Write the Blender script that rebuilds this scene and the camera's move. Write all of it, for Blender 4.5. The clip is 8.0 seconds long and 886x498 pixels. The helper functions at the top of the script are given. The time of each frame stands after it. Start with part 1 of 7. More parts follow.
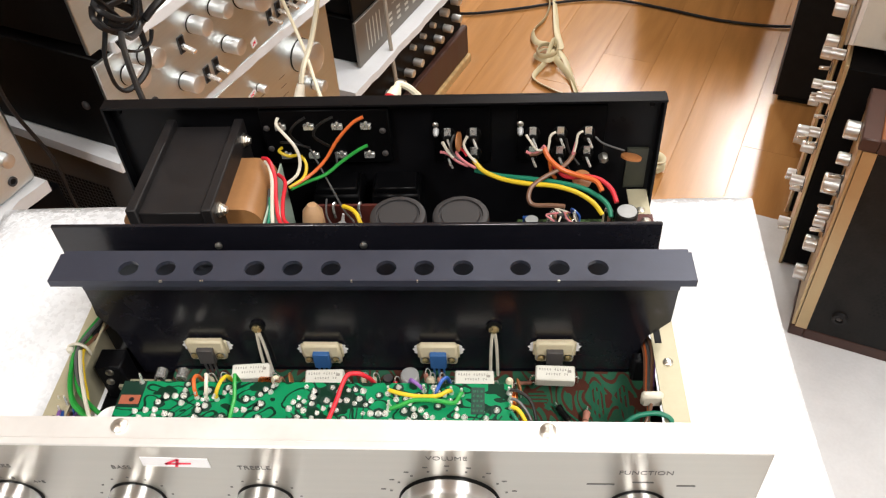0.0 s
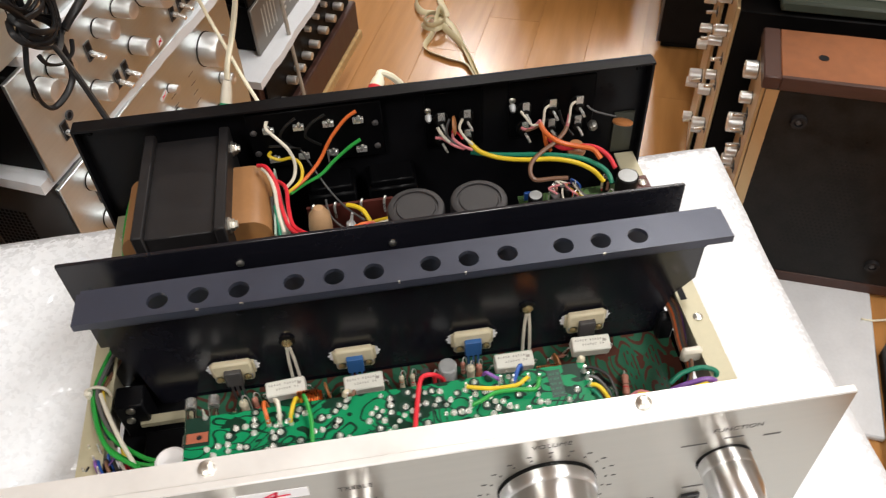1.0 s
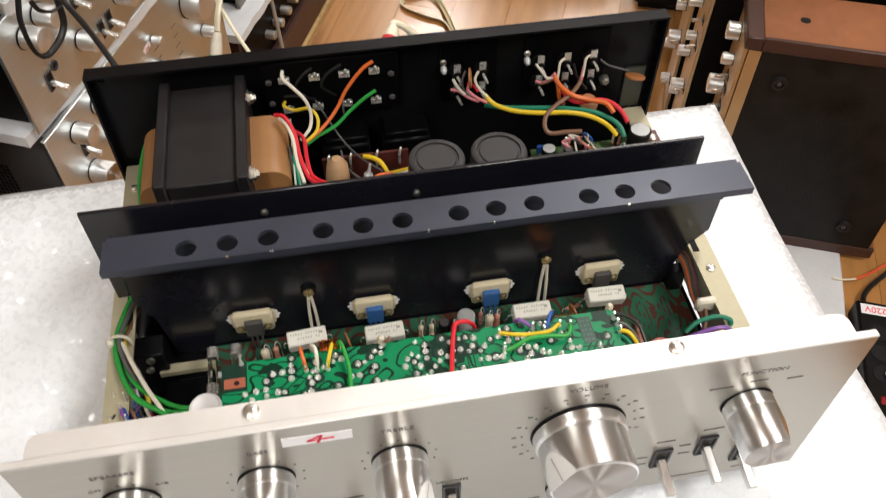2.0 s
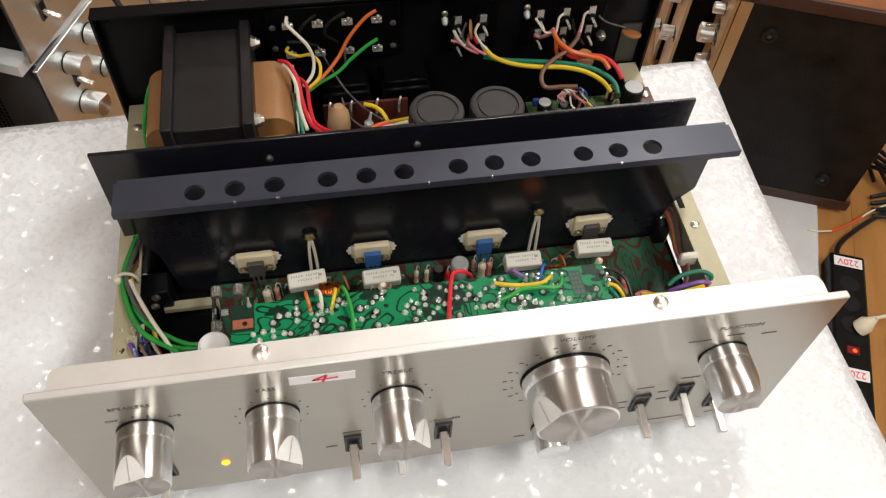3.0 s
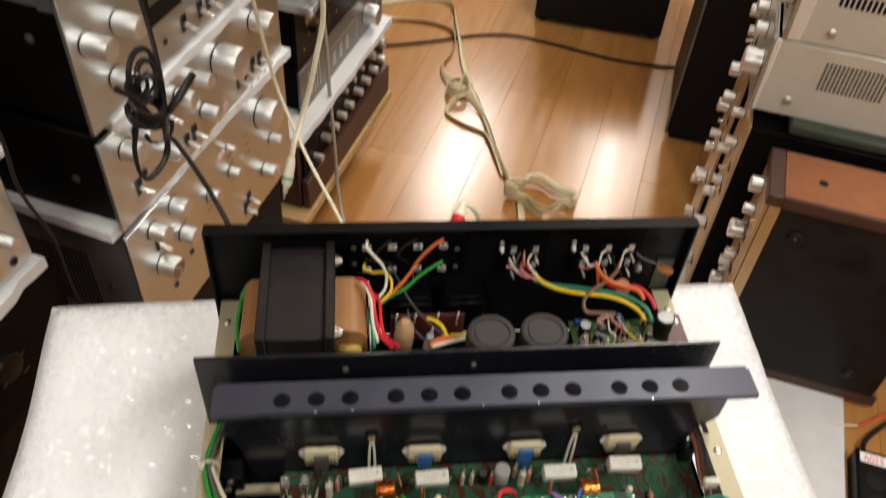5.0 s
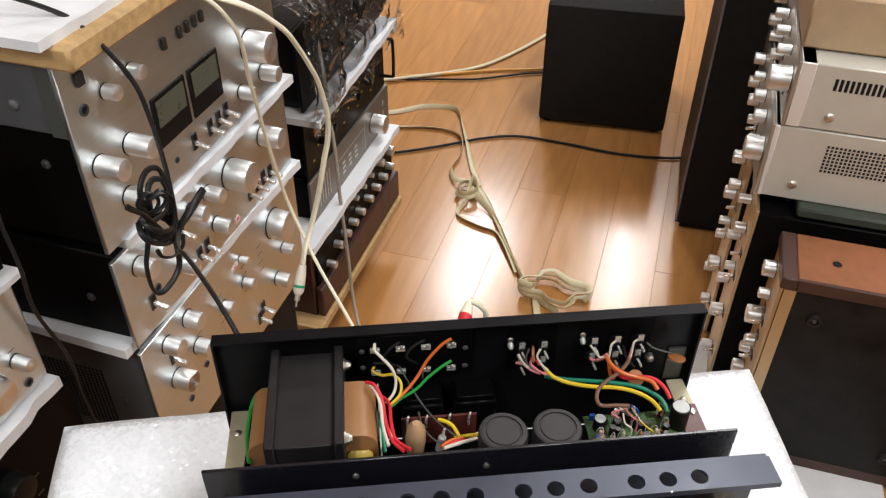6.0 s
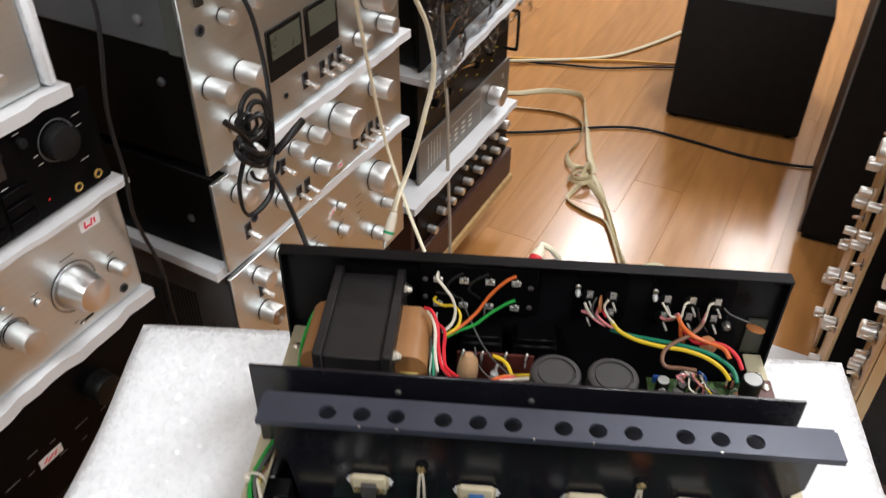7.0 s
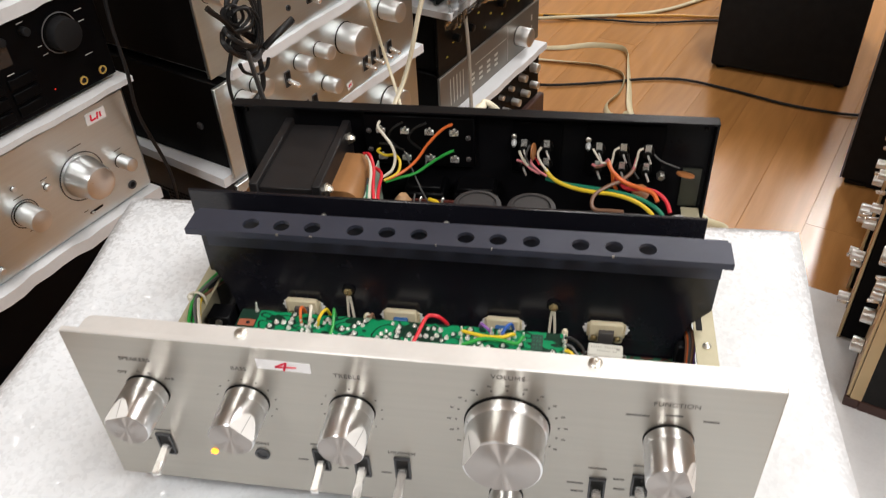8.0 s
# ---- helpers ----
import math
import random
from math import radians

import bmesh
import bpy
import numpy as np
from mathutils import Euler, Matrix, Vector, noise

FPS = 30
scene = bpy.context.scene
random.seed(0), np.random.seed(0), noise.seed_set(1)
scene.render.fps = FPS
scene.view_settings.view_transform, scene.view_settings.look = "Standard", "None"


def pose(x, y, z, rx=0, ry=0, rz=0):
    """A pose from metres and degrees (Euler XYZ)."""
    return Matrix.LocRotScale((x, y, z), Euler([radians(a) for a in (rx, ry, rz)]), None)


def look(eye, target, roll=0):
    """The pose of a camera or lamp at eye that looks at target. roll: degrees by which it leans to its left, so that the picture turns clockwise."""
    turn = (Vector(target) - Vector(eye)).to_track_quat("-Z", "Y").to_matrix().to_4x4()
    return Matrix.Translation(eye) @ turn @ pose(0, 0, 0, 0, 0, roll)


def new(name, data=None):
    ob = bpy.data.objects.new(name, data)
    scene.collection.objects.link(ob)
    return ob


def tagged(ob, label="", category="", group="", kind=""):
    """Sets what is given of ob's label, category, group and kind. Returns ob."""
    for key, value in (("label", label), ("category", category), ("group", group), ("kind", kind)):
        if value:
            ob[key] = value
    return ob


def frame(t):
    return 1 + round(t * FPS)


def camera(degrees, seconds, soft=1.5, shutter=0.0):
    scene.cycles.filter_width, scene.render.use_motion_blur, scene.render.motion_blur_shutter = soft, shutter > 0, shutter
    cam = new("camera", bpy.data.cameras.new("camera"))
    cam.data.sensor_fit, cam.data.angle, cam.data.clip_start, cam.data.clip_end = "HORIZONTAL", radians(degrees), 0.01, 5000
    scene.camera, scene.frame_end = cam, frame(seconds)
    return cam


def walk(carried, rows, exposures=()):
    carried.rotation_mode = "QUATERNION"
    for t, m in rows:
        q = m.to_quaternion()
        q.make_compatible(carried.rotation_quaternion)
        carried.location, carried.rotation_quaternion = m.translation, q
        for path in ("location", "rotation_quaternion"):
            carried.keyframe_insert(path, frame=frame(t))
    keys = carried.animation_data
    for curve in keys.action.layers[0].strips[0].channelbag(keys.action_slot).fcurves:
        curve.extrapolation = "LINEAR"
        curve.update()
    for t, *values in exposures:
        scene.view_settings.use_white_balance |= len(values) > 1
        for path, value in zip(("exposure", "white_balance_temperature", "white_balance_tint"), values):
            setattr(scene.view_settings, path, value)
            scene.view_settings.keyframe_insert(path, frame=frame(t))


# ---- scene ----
cam = camera(56.2, 8.0, soft=1.2, shutter=0.35)
PATH = [
    (0, (0.078, -0.184, 1.163), (-0.058, 1.221, -0.254), -4.1),
    (0.5, (0.06, -0.182, 1.168), (-0.003, 1.199, -0.277), -3.3),
    (1, (-0.005, -0.169, 1.17), (0.139, 1.172, -0.307), -3.1),
    (1.5, (-0.039, -0.166, 1.173), (0.167, 1.143, -0.325), -1.9),
    (2, (-0.04, -0.171, 1.169), (0.182, 1.088, -0.369), 0.1),
    (2.2, (-0.042, -0.174, 1.168), (0.181, 1.049, -0.399), 1.1),
    (3.3, (-0.055, -0.175, 1.214), (0.2, 0.947, -0.422), 4.6),
    (3.5, (-0.058, -0.179, 1.235), (0.191, 0.952, -0.396), 5.1),
    (4, (-0.061, -0.188, 1.253), (0.155, 0.957, -0.372), 6.6),
    (4.5, (-0.064, -0.187, 1.251), (0.135, 0.986, -0.357), 6.3),
    (5, (-0.074, -0.178, 1.275), (0.132, 1.213, -0.147), 4.9),
    (5.2, (-0.073, -0.175, 1.281), (0.167, 1.293, -0.056), 4.7),
    (6.3, (-0.063, -0.184, 1.268), (0.082, 1.378, 0.027), -0.4),
    (6.5, (-0.065, -0.174, 1.254), (0.054, 1.38, 0.0), 0.1),
    (7, (-0.031, -0.203, 1.233), (-0.142, 1.352, -0.02), 0.8),
    (7.2, (0.013, -0.226, 1.216), (-0.181, 1.329, -0.027), 0.6),
    (7.5, (0.066, -0.251, 1.188), (-0.195, 1.292, -0.057), -0.5),
    (8, (0.079, -0.282, 1.17), (-0.209, 1.234, -0.101), -3.1),
]
walk(cam, [(t, look(eye, target, roll)) for t, eye, target, roll in PATH],
     exposures=[(0, 0.41, 6500, 10), (0.5, 0.15, 6500, 10), (1.0, 0.12, 6500, 10), (1.5, 0.08, 6550, 10), (2.0, 0.05, 6600, 10), (3.5, -0.28, 6750, 10), (4.5, -0.28, 6800, 10),
                (5.0, -0.08, 6950, 10), (6.3, 0.1, 6080, 10), (6.5, 0.1, 6050, 10), (7.0, 0.1, 6200, 10), (7.5, 0.1, 6500, 10), (8.0, 0.0, 6450, 10)])

# ---------------------------------------------------------------- world and lights
world = bpy.data.worlds.new("world")
scene.world = world
world.use_nodes = True
world.node_tree.nodes["Background"].inputs[0].default_value = (0.75, 0.85, 1.0, 1)
world.node_tree.nodes["Background"].inputs[1].default_value = 0.01

ROOM = pose(0, 0, 0, 0, 0, -22.7)      # the room's axes: first across, second along the racks
FOAM = 0.715                            # height of the padded table top


def lamp(a, b, z, wide, long, watts, colour=(1.0, 0.98, 0.945)):
    data = bpy.data.lights.new("ceiling_and_fill_lamp", "AREA")
    data.shape, data.size, data.size_y, data.energy, data.color = "RECTANGLE", wide, long, watts, colour
    ob = new("ceiling_and_fill_lamp", data)
    ob.matrix_world = ROOM @ pose(a, b, z)
    return ob


# The last two are fill lamps, added to brighten the front and right.
LAMPS = [(-1.10, 4.40, 0.22, 1.2, 68), (-0.06, 4.65, 0.22, 1.2, 48), (0.30, 1.45, 0.30, 1.2, 24), (-0.35, -1.45, 0.35, 1.2, 28), (1.30, -0.15, 0.35, 1.2, 40)]
for a, b, wide, long, watts in LAMPS:
    lamp(a, b, 2.575, wide, long, watts)

# ---------------------------------------------------------------- materials
MATS = {}


def mat(name, colour, rough=0.5, metal=0.0, vary=0.12, scale=40.0, bump=0.0, bump_scale=200.0, rough_vary=0.08, stretch=(1, 1, 1),
        per_object=0.0, emit=0.0, transmission=0.0, coat=0.0, spec=0.5):
    if name in MATS:
        return MATS[name]
    m = bpy.data.materials.new(name)
    m.use_nodes = True
    nt = m.node_tree
    b = nt.nodes["Principled BSDF"]
    n = nt.nodes.new
    link = nt.links.new
    tc = n("ShaderNodeTexCoord")
    mp = n("ShaderNodeMapping")
    mp.inputs["Scale"].default_value = stretch
    link(tc.outputs["Object"], mp.inputs["Vector"])
    big = n("ShaderNodeTexNoise")
    big.inputs["Scale"].default_value, big.inputs["Detail"].default_value = scale, 5
    fine = n("ShaderNodeTexNoise")
    fine.inputs["Scale"].default_value, fine.inputs["Detail"].default_value = scale * 9, 3
    link(mp.outputs[0], big.inputs["Vector"])
    link(mp.outputs[0], fine.inputs["Vector"])
    mix = n("ShaderNodeMath")
    mix.operation = "MULTIPLY_ADD"
    link(fine.outputs["Fac"], mix.inputs[0])
    mix.inputs[1].default_value = 0.4
    link(big.outputs["Fac"], mix.inputs[2])
    ramp = n("ShaderNodeMapRange")
    ramp.inputs[1].default_value, ramp.inputs[2].default_value = 0.4, 1.0
    ramp.inputs[3].default_value, ramp.inputs[4].default_value = 1 - vary, 1 + vary
    link(mix.outputs[0], ramp.inputs[0])
    fac = ramp.outputs[0]
    if per_object:
        oi = n("ShaderNodeObjectInfo")
        pr = n("ShaderNodeMapRange")
        pr.inputs[3].default_value, pr.inputs[4].default_value = 1 - per_object, 1 + per_object
        link(oi.outputs["Random"], pr.inputs[0])
        mu = n("ShaderNodeMath")
        mu.operation = "MULTIPLY"
        link(fac, mu.inputs[0])
        link(pr.outputs[0], mu.inputs[1])
        fac = mu.outputs[0]
    cm = n("ShaderNodeVectorMath")
    cm.operation = "SCALE"
    cm.inputs[0].default_value = colour
    link(fac, cm.inputs["Scale"])
    link(cm.outputs[0], b.inputs["Base Color"])
    rr = n("ShaderNodeMapRange")
    rr.inputs[1].default_value, rr.inputs[2].default_value = 0.4, 1.0
    rr.inputs[3].default_value, rr.inputs[4].default_value = max(0.02, rough - rough_vary), min(1, rough + rough_vary)
    link(mix.outputs[0], rr.inputs[0])
    link(rr.outputs[0], b.inputs["Roughness"])
    b.inputs["Metallic"].default_value = metal
    b.inputs["Specular IOR Level"].default_value = spec
    b.inputs["Transmission Weight"].default_value = transmission
    b.inputs["Coat Weight"].default_value = coat
    if emit:
        b.inputs["Emission Color"].default_value = (*colour, 1)
        b.inputs["Emission Strength"].default_value = emit
    if bump:
        bn = n("ShaderNodeTexNoise")
        bn.inputs["Scale"].default_value, bn.inputs["Detail"].default_value = bump_scale, 3
        link(mp.outputs[0], bn.inputs["Vector"])
        bu = n("ShaderNodeBump")
        bu.inputs["Strength"].default_value, bu.inputs["Distance"].default_value = bump, 0.001
        link(bn.outputs["Fac"], bu.inputs["Height"])
        link(bu.outputs[0], b.inputs["Normal"])
    MATS[name] = m
    return m


def brushed(name, colour, rough, aniso, vary=0.05, metal=1.0):
    """Brushed metal, its grain along the first UV axis."""
    m = mat(name, colour, rough, metal, vary, 6, 0, rough_vary=0.05, stretch=(1, 1, 40))
    nt = m.node_tree
    b = nt.nodes["Principled BSDF"]
    tan = nt.nodes.new("ShaderNodeTangent")
    tan.direction_type, tan.uv_map = "UV_MAP", "UVMap"
    nt.links.new(tan.outputs[0], b.inputs["Tangent"])
    b.inputs["Anisotropic"].default_value = aniso
    b.inputs["Anisotropic Rotation"].default_value = 0.25
    return m


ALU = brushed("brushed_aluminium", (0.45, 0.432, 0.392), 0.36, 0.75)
ALU_WARM = brushed("champagne_aluminium", (0.705, 0.755, 0.765), 0.36, 0.5, 0.05, 1.0)
# Ceiling and lamp reflections on the panel's lip are painted as this pale colour.
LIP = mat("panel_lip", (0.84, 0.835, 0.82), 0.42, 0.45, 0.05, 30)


def turned(name, colour, rough, aniso):
    """Metal turned on a lathe about its own y axis: fine rings round that axis."""
    m = mat(name, colour, rough, 1.0, 0.015, 60, rough_vary=0.03)
    nt = m.node_tree
    b = nt.nodes["Principled BSDF"]
    tc, cr, tr = nt.nodes.new("ShaderNodeTexCoord"), nt.nodes.new("ShaderNodeVectorMath"), nt.nodes.new("ShaderNodeVectorTransform")
    cr.operation = "CROSS_PRODUCT"
    cr.inputs[1].default_value = (0, 1, 0)
    tr.vector_type, tr.convert_from, tr.convert_to = "VECTOR", "OBJECT", "WORLD"
    nt.links.new(tc.outputs["Object"], cr.inputs[0])
    nt.links.new(cr.outputs[0], tr.inputs[0])
    nt.links.new(tr.outputs[0], b.inputs["Tangent"])
    b.inputs["Anisotropic"].default_value = aniso
    b.inputs["Anisotropic Rotation"].default_value = 0.25
    return m


CHROME = turned("turned_aluminium", (0.80, 0.81, 0.82), 0.30, 0.75)
SATIN = turned("satin_turned_aluminium", (0.80, 0.815, 0.82), 0.44, 0.35)
# Ends of the same metal, darkened in colour for the dim reflection they show.
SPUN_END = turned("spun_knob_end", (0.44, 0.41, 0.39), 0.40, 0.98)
# Near-white and barely metallic: paints the lamp reflected in the pointer flats.
CUT_GLINT = mat("facet_painted_glint", (0.95, 0.95, 0.94), 0.34, 0.22, 0.02, 60)
LEVER = mat("plated_lever", (0.92, 0.92, 0.91), 0.24, 0.8, 0.0, 60, rough_vary=0.0)
SCREW = mat("nickel_screw", (0.72, 0.70, 0.64), 0.38, 1.0, 0.1, 300)
BRASS = mat("brass_screw", (0.72, 0.58, 0.30), 0.28, 0.9, 0.1, 300)
GOLD = mat("gold_ring", (0.85, 0.6, 0.18), 0.3, 0.6, 0.05, 300)
ZINC = mat("yellow_zinc_steel", (0.46, 0.42, 0.29), 0.5, 0.2, 0.12, 25, 0.05, 300)
STEEL_BLACK = mat("black_steel", (0.005, 0.005, 0.006), 0.34, 0.0, 0.25, 30, 0.03, 500, spec=0.10)
# Same black metal as SINK_PLATE; the flange's sheen is put into the colour.
SINK_SHEEN = mat("sink_flange_sheen", (0.043, 0.049, 0.073), 0.36, 0.3, 0.12, 20, 0.03, 600, spec=0.5)
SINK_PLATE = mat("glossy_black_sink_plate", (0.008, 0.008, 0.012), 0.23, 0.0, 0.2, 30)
CORE = mat("black_painted_core", (0.013, 0.0118, 0.0125), 0.5, 0.0, 0.2, 50, 0.06, 700, spec=0.26)
CAP_TOP = mat("dark_vinyl", (0.019, 0.017, 0.018), 0.6, 0.0, 0.1, 60)
FOAM_MAT = None
KRAFT = mat("kraft_coil_paper", (0.30, 0.145, 0.055), 0.45, 0.0, 0.15, 40)
VARNISH = mat("varnished_yellow_tape", (0.42, 0.30, 0.06), 0.3, 0.0, 0.25, 80)
COPPER = mat("copper_wire", (0.85, 0.30, 0.08), 0.28, 1.0, 0.1, 200)
CERAMIC = mat("white_cement", (0.74, 0.73, 0.66), 0.6, 0.0, 0.06, 100, 0.08, 900)
BEIGE = mat("beige_bakelite", (0.62, 0.55, 0.38), 0.45, 0.0, 0.08, 100)
BLUE = mat("blue_transistor", (0.03, 0.11, 0.30), 0.45, 0.0, 0.1, 100)
GREY = mat("grey_transistor", (0.06, 0.055, 0.055), 0.4, 0.0, 0.1, 100)
TIN = mat("solder_tin", (0.86, 0.86, 0.83), 0.28, 0.7, 0.1, 200)
INK = mat("dark_ink", (0.12, 0.115, 0.11), 0.6)
ENGRAVED = mat("shallow_groove", (0.62, 0.62, 0.61), 0.42, 0.6)
PRINT = mat("grey_print", (0.10, 0.095, 0.09), 0.55)
SCUFFED = mat("scuffed_black_underside", (0.009, 0.008, 0.0075), 0.42, 0.0, 0.85, 22, 0.15, 260, spec=0.2, rough_vary=0.15)
BUTTON = mat("bronze_button", (0.06, 0.055, 0.05), 0.4, 0.6)
INK_WHITE = mat("white_ink", (0.6, 0.6, 0.58), 0.6)
RED_INK = mat("red_marker", (0.85, 0.02, 0.07), 0.6)
PAPER = mat("white_label", (0.86, 0.86, 0.88), 0.6, 0.0, 0.03, 80)
BLACK_PLASTIC = mat("black_plastic", (0.006, 0.006, 0.006), 0.38, 0.0, 0.2, 60, 0.02, 600, spec=0.18)
BLACK_MATT = mat("black_matt", (0.007, 0.007, 0.008), 0.7, 0.0, 0.2, 60, 0.1, 900, spec=0.25)
CASE_BLACK = mat("black_sheet_case", (0.0035, 0.003, 0.003), 0.5, 0.0, 0.3, 18, 0.06, 700, spec=0.08)
BLACK_FRONT = mat("black_front_panel", (0.0025, 0.0025, 0.003), 0.35, 0.0, 0.2, 40, spec=0.06)
DIM_LAMP = mat("dim_red_lamp", (0.8, 0.03, 0.02), 0.4, emit=0.2)
SLAB = mat("smooth_packing_foam", (0.80, 0.83, 0.87), 0.6, 0.0, 0.04, 18, 0.12, 160)
KHAKI_CABLE = mat("khaki_flat_cable", (0.56, 0.49, 0.31), 0.5, 0.0, 0.12, 60)
CASE_GREY = mat("grey_sheet_case", (0.17, 0.175, 0.185), 0.45, 0.3, 0.12, 18, 0.04, 500)
# Blue-grey reflections on the dark case sides are put into this base colour.
CASE_SHEEN = mat("sheet_case_sheen", (0.12, 0.128, 0.138), 0.38, 0.25, 0.12, 18, 0.04, 500)
CASE_DARK = mat("dark_grey_case", (0.05, 0.052, 0.058), 0.45, 0.1, 0.15, 18, 0.04, 500)
CASE_SILVER = mat("silver_painted_case", (0.60, 0.59, 0.53), 0.42, 0.3, 0.06, 18, 0.03, 500)
WALNUT = mat("walnut_veneer", (0.24, 0.085, 0.032), 0.42, 0.0, 0.35, 6, 0.05, 200, stretch=(14, 1, 1))
WALNUT_DARK = mat("dark_walnut_edge", (0.055, 0.022, 0.016), 0.45, 0.0, 0.3, 10, 0.05, 200, stretch=(8, 1, 1))
BOARD = mat("pale_raw_board", (0.52, 0.34, 0.15), 0.6, 0.0, 0.3, 9, 0.1, 150, stretch=(10, 1, 10))
KHAKI = mat("brown_cardboard", (0.42, 0.30, 0.18), 0.75, 0.0, 0.1, 30)
GREEN_DARK = mat("dark_green_canvas", (0.035, 0.045, 0.032), 0.6, 0.0, 0.2, 40, 0.2, 600)
CABLE_WHITE = mat("cream_cable", (0.80, 0.75, 0.58), 0.45, 0.0, 0.1, 60)
CABLE_GREY = mat("grey_cable", (0.40, 0.37, 0.32), 0.45, 0.0, 0.1, 60)
CABLE_BLACK = mat("black_cable", (0.009, 0.009, 0.010), 0.4, 0.0, 0.15, 60, spec=0.3)
CABLE_ORANGE = mat("orange_cable", (0.66, 0.33, 0.03), 0.45)
RED_PLUG = mat("red_plug", (0.6, 0.02, 0.03), 0.4)
GREEN_RING = mat("green_ring", (0.0, 0.3, 0.12), 0.4)
GLASS = mat("clear_glass", (0.95, 0.97, 0.95), 0.04, transmission=1.0, vary=0.0, rough_vary=0.0)


def film_material():
    """Thin clear film: mostly see-through, with a gloss on its creases."""
    m = mat("clear_film", (0.9, 0.92, 0.94), 0.2)
    nt = m.node_tree
    clear, shine, mix = nt.nodes.new("ShaderNodeBsdfTransparent"), nt.nodes.new("ShaderNodeBsdfGlossy"), nt.nodes.new("ShaderNodeMixShader")
    shine.inputs["Roughness"].default_value = 0.09
    shine.inputs["Color"].default_value = (0.93, 0.97, 1.0, 1)
    sheen = nt.nodes.new("ShaderNodeFresnel")
    sheen.inputs["IOR"].default_value = 1.5
    nt.links.new(sheen.outputs[0], mix.inputs[0])
    tc, folds, relief = nt.nodes.new("ShaderNodeTexCoord"), nt.nodes.new("ShaderNodeTexNoise"), nt.nodes.new("ShaderNodeBump")
    folds.inputs["Scale"].default_value, folds.inputs["Detail"].default_value, folds.inputs["Distortion"].default_value = 18, 1.5, 2.2
    relief.inputs["Strength"].default_value, relief.inputs["Distance"].default_value = 1.0, 0.05
    nt.links.new(tc.outputs["Object"], folds.inputs["Vector"])
    nt.links.new(folds.outputs["Fac"], relief.inputs["Height"])
    nt.links.new(relief.outputs[0], shine.inputs["Normal"])
    nt.links.new(relief.outputs[0], sheen.inputs["Normal"])
    nt.links.new(clear.outputs[0], mix.inputs[1])
    nt.links.new(shine.outputs[0], mix.inputs[2])
    nt.links.new(mix.outputs[0], nt.nodes["Material Output"].inputs["Surface"])
    return m


FILM = film_material()
METER = mat("meter_face", (0.09, 0.10, 0.075), 0.3, 0.0, 0.1, 30)
AMBER = mat("amber_lamp", (1.0, 0.30, 0.02), 0.4, emit=4.0)
RED_LAMP = mat("red_lamp", (1.0, 0.07, 0.015), 0.4, emit=2.6)
TAN_CAP = mat("tan_dipped_capacitor", (0.42, 0.26, 0.14), 0.4, 0.0, 0.12, 150)
TERRA = mat("terracotta_disc", (0.36, 0.145, 0.05), 0.45, 0.0, 0.1, 150)
SILVER_CAP = mat("silver_capacitor_can", (0.42, 0.43, 0.43), 0.45, 0.3, 0.1, 150)
CREAM = mat("cream_resistor", (0.60, 0.54, 0.40), 0.5, 0.0, 0.1, 300)
PINK = mat("pink_resistor", (0.50, 0.22, 0.16), 0.5, 0.0, 0.15, 300)
# Greyer than SLAB: weak light near the floor is put into the colour.
PAD = mat("dimmed_thin_foam", (0.68, 0.69, 0.71), 0.6, 0.0, 0.08, 20, 0.35, 160)
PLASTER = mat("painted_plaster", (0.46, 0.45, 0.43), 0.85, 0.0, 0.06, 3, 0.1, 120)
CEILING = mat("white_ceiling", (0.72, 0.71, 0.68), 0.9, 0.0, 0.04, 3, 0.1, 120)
TABLE_WOOD = mat("table_board", (0.30, 0.17, 0.08), 0.5, 0.0, 0.25, 6, stretch=(1, 10, 1))
W = {}
for name, colour in dict(red=(0.62, 0.02, 0.035), orange=(0.62, 0.13, 0.025), yellow=(0.68, 0.48, 0.02), green=(0.02, 0.30, 0.045),
                         teal=(0.01, 0.19, 0.11), blue=(0.02, 0.09, 0.38), white=(0.66, 0.62, 0.52), black=(0.006, 0.006, 0.006),
                         brown=(0.17, 0.085, 0.05), violet=(0.20, 0.08, 0.34), pink=(0.6, 0.2, 0.22), grey=(0.09, 0.09, 0.09)).items():
    W[name] = mat(name + "_wire_sleeve", colour, 0.4, 0.0, 0.1, 90)


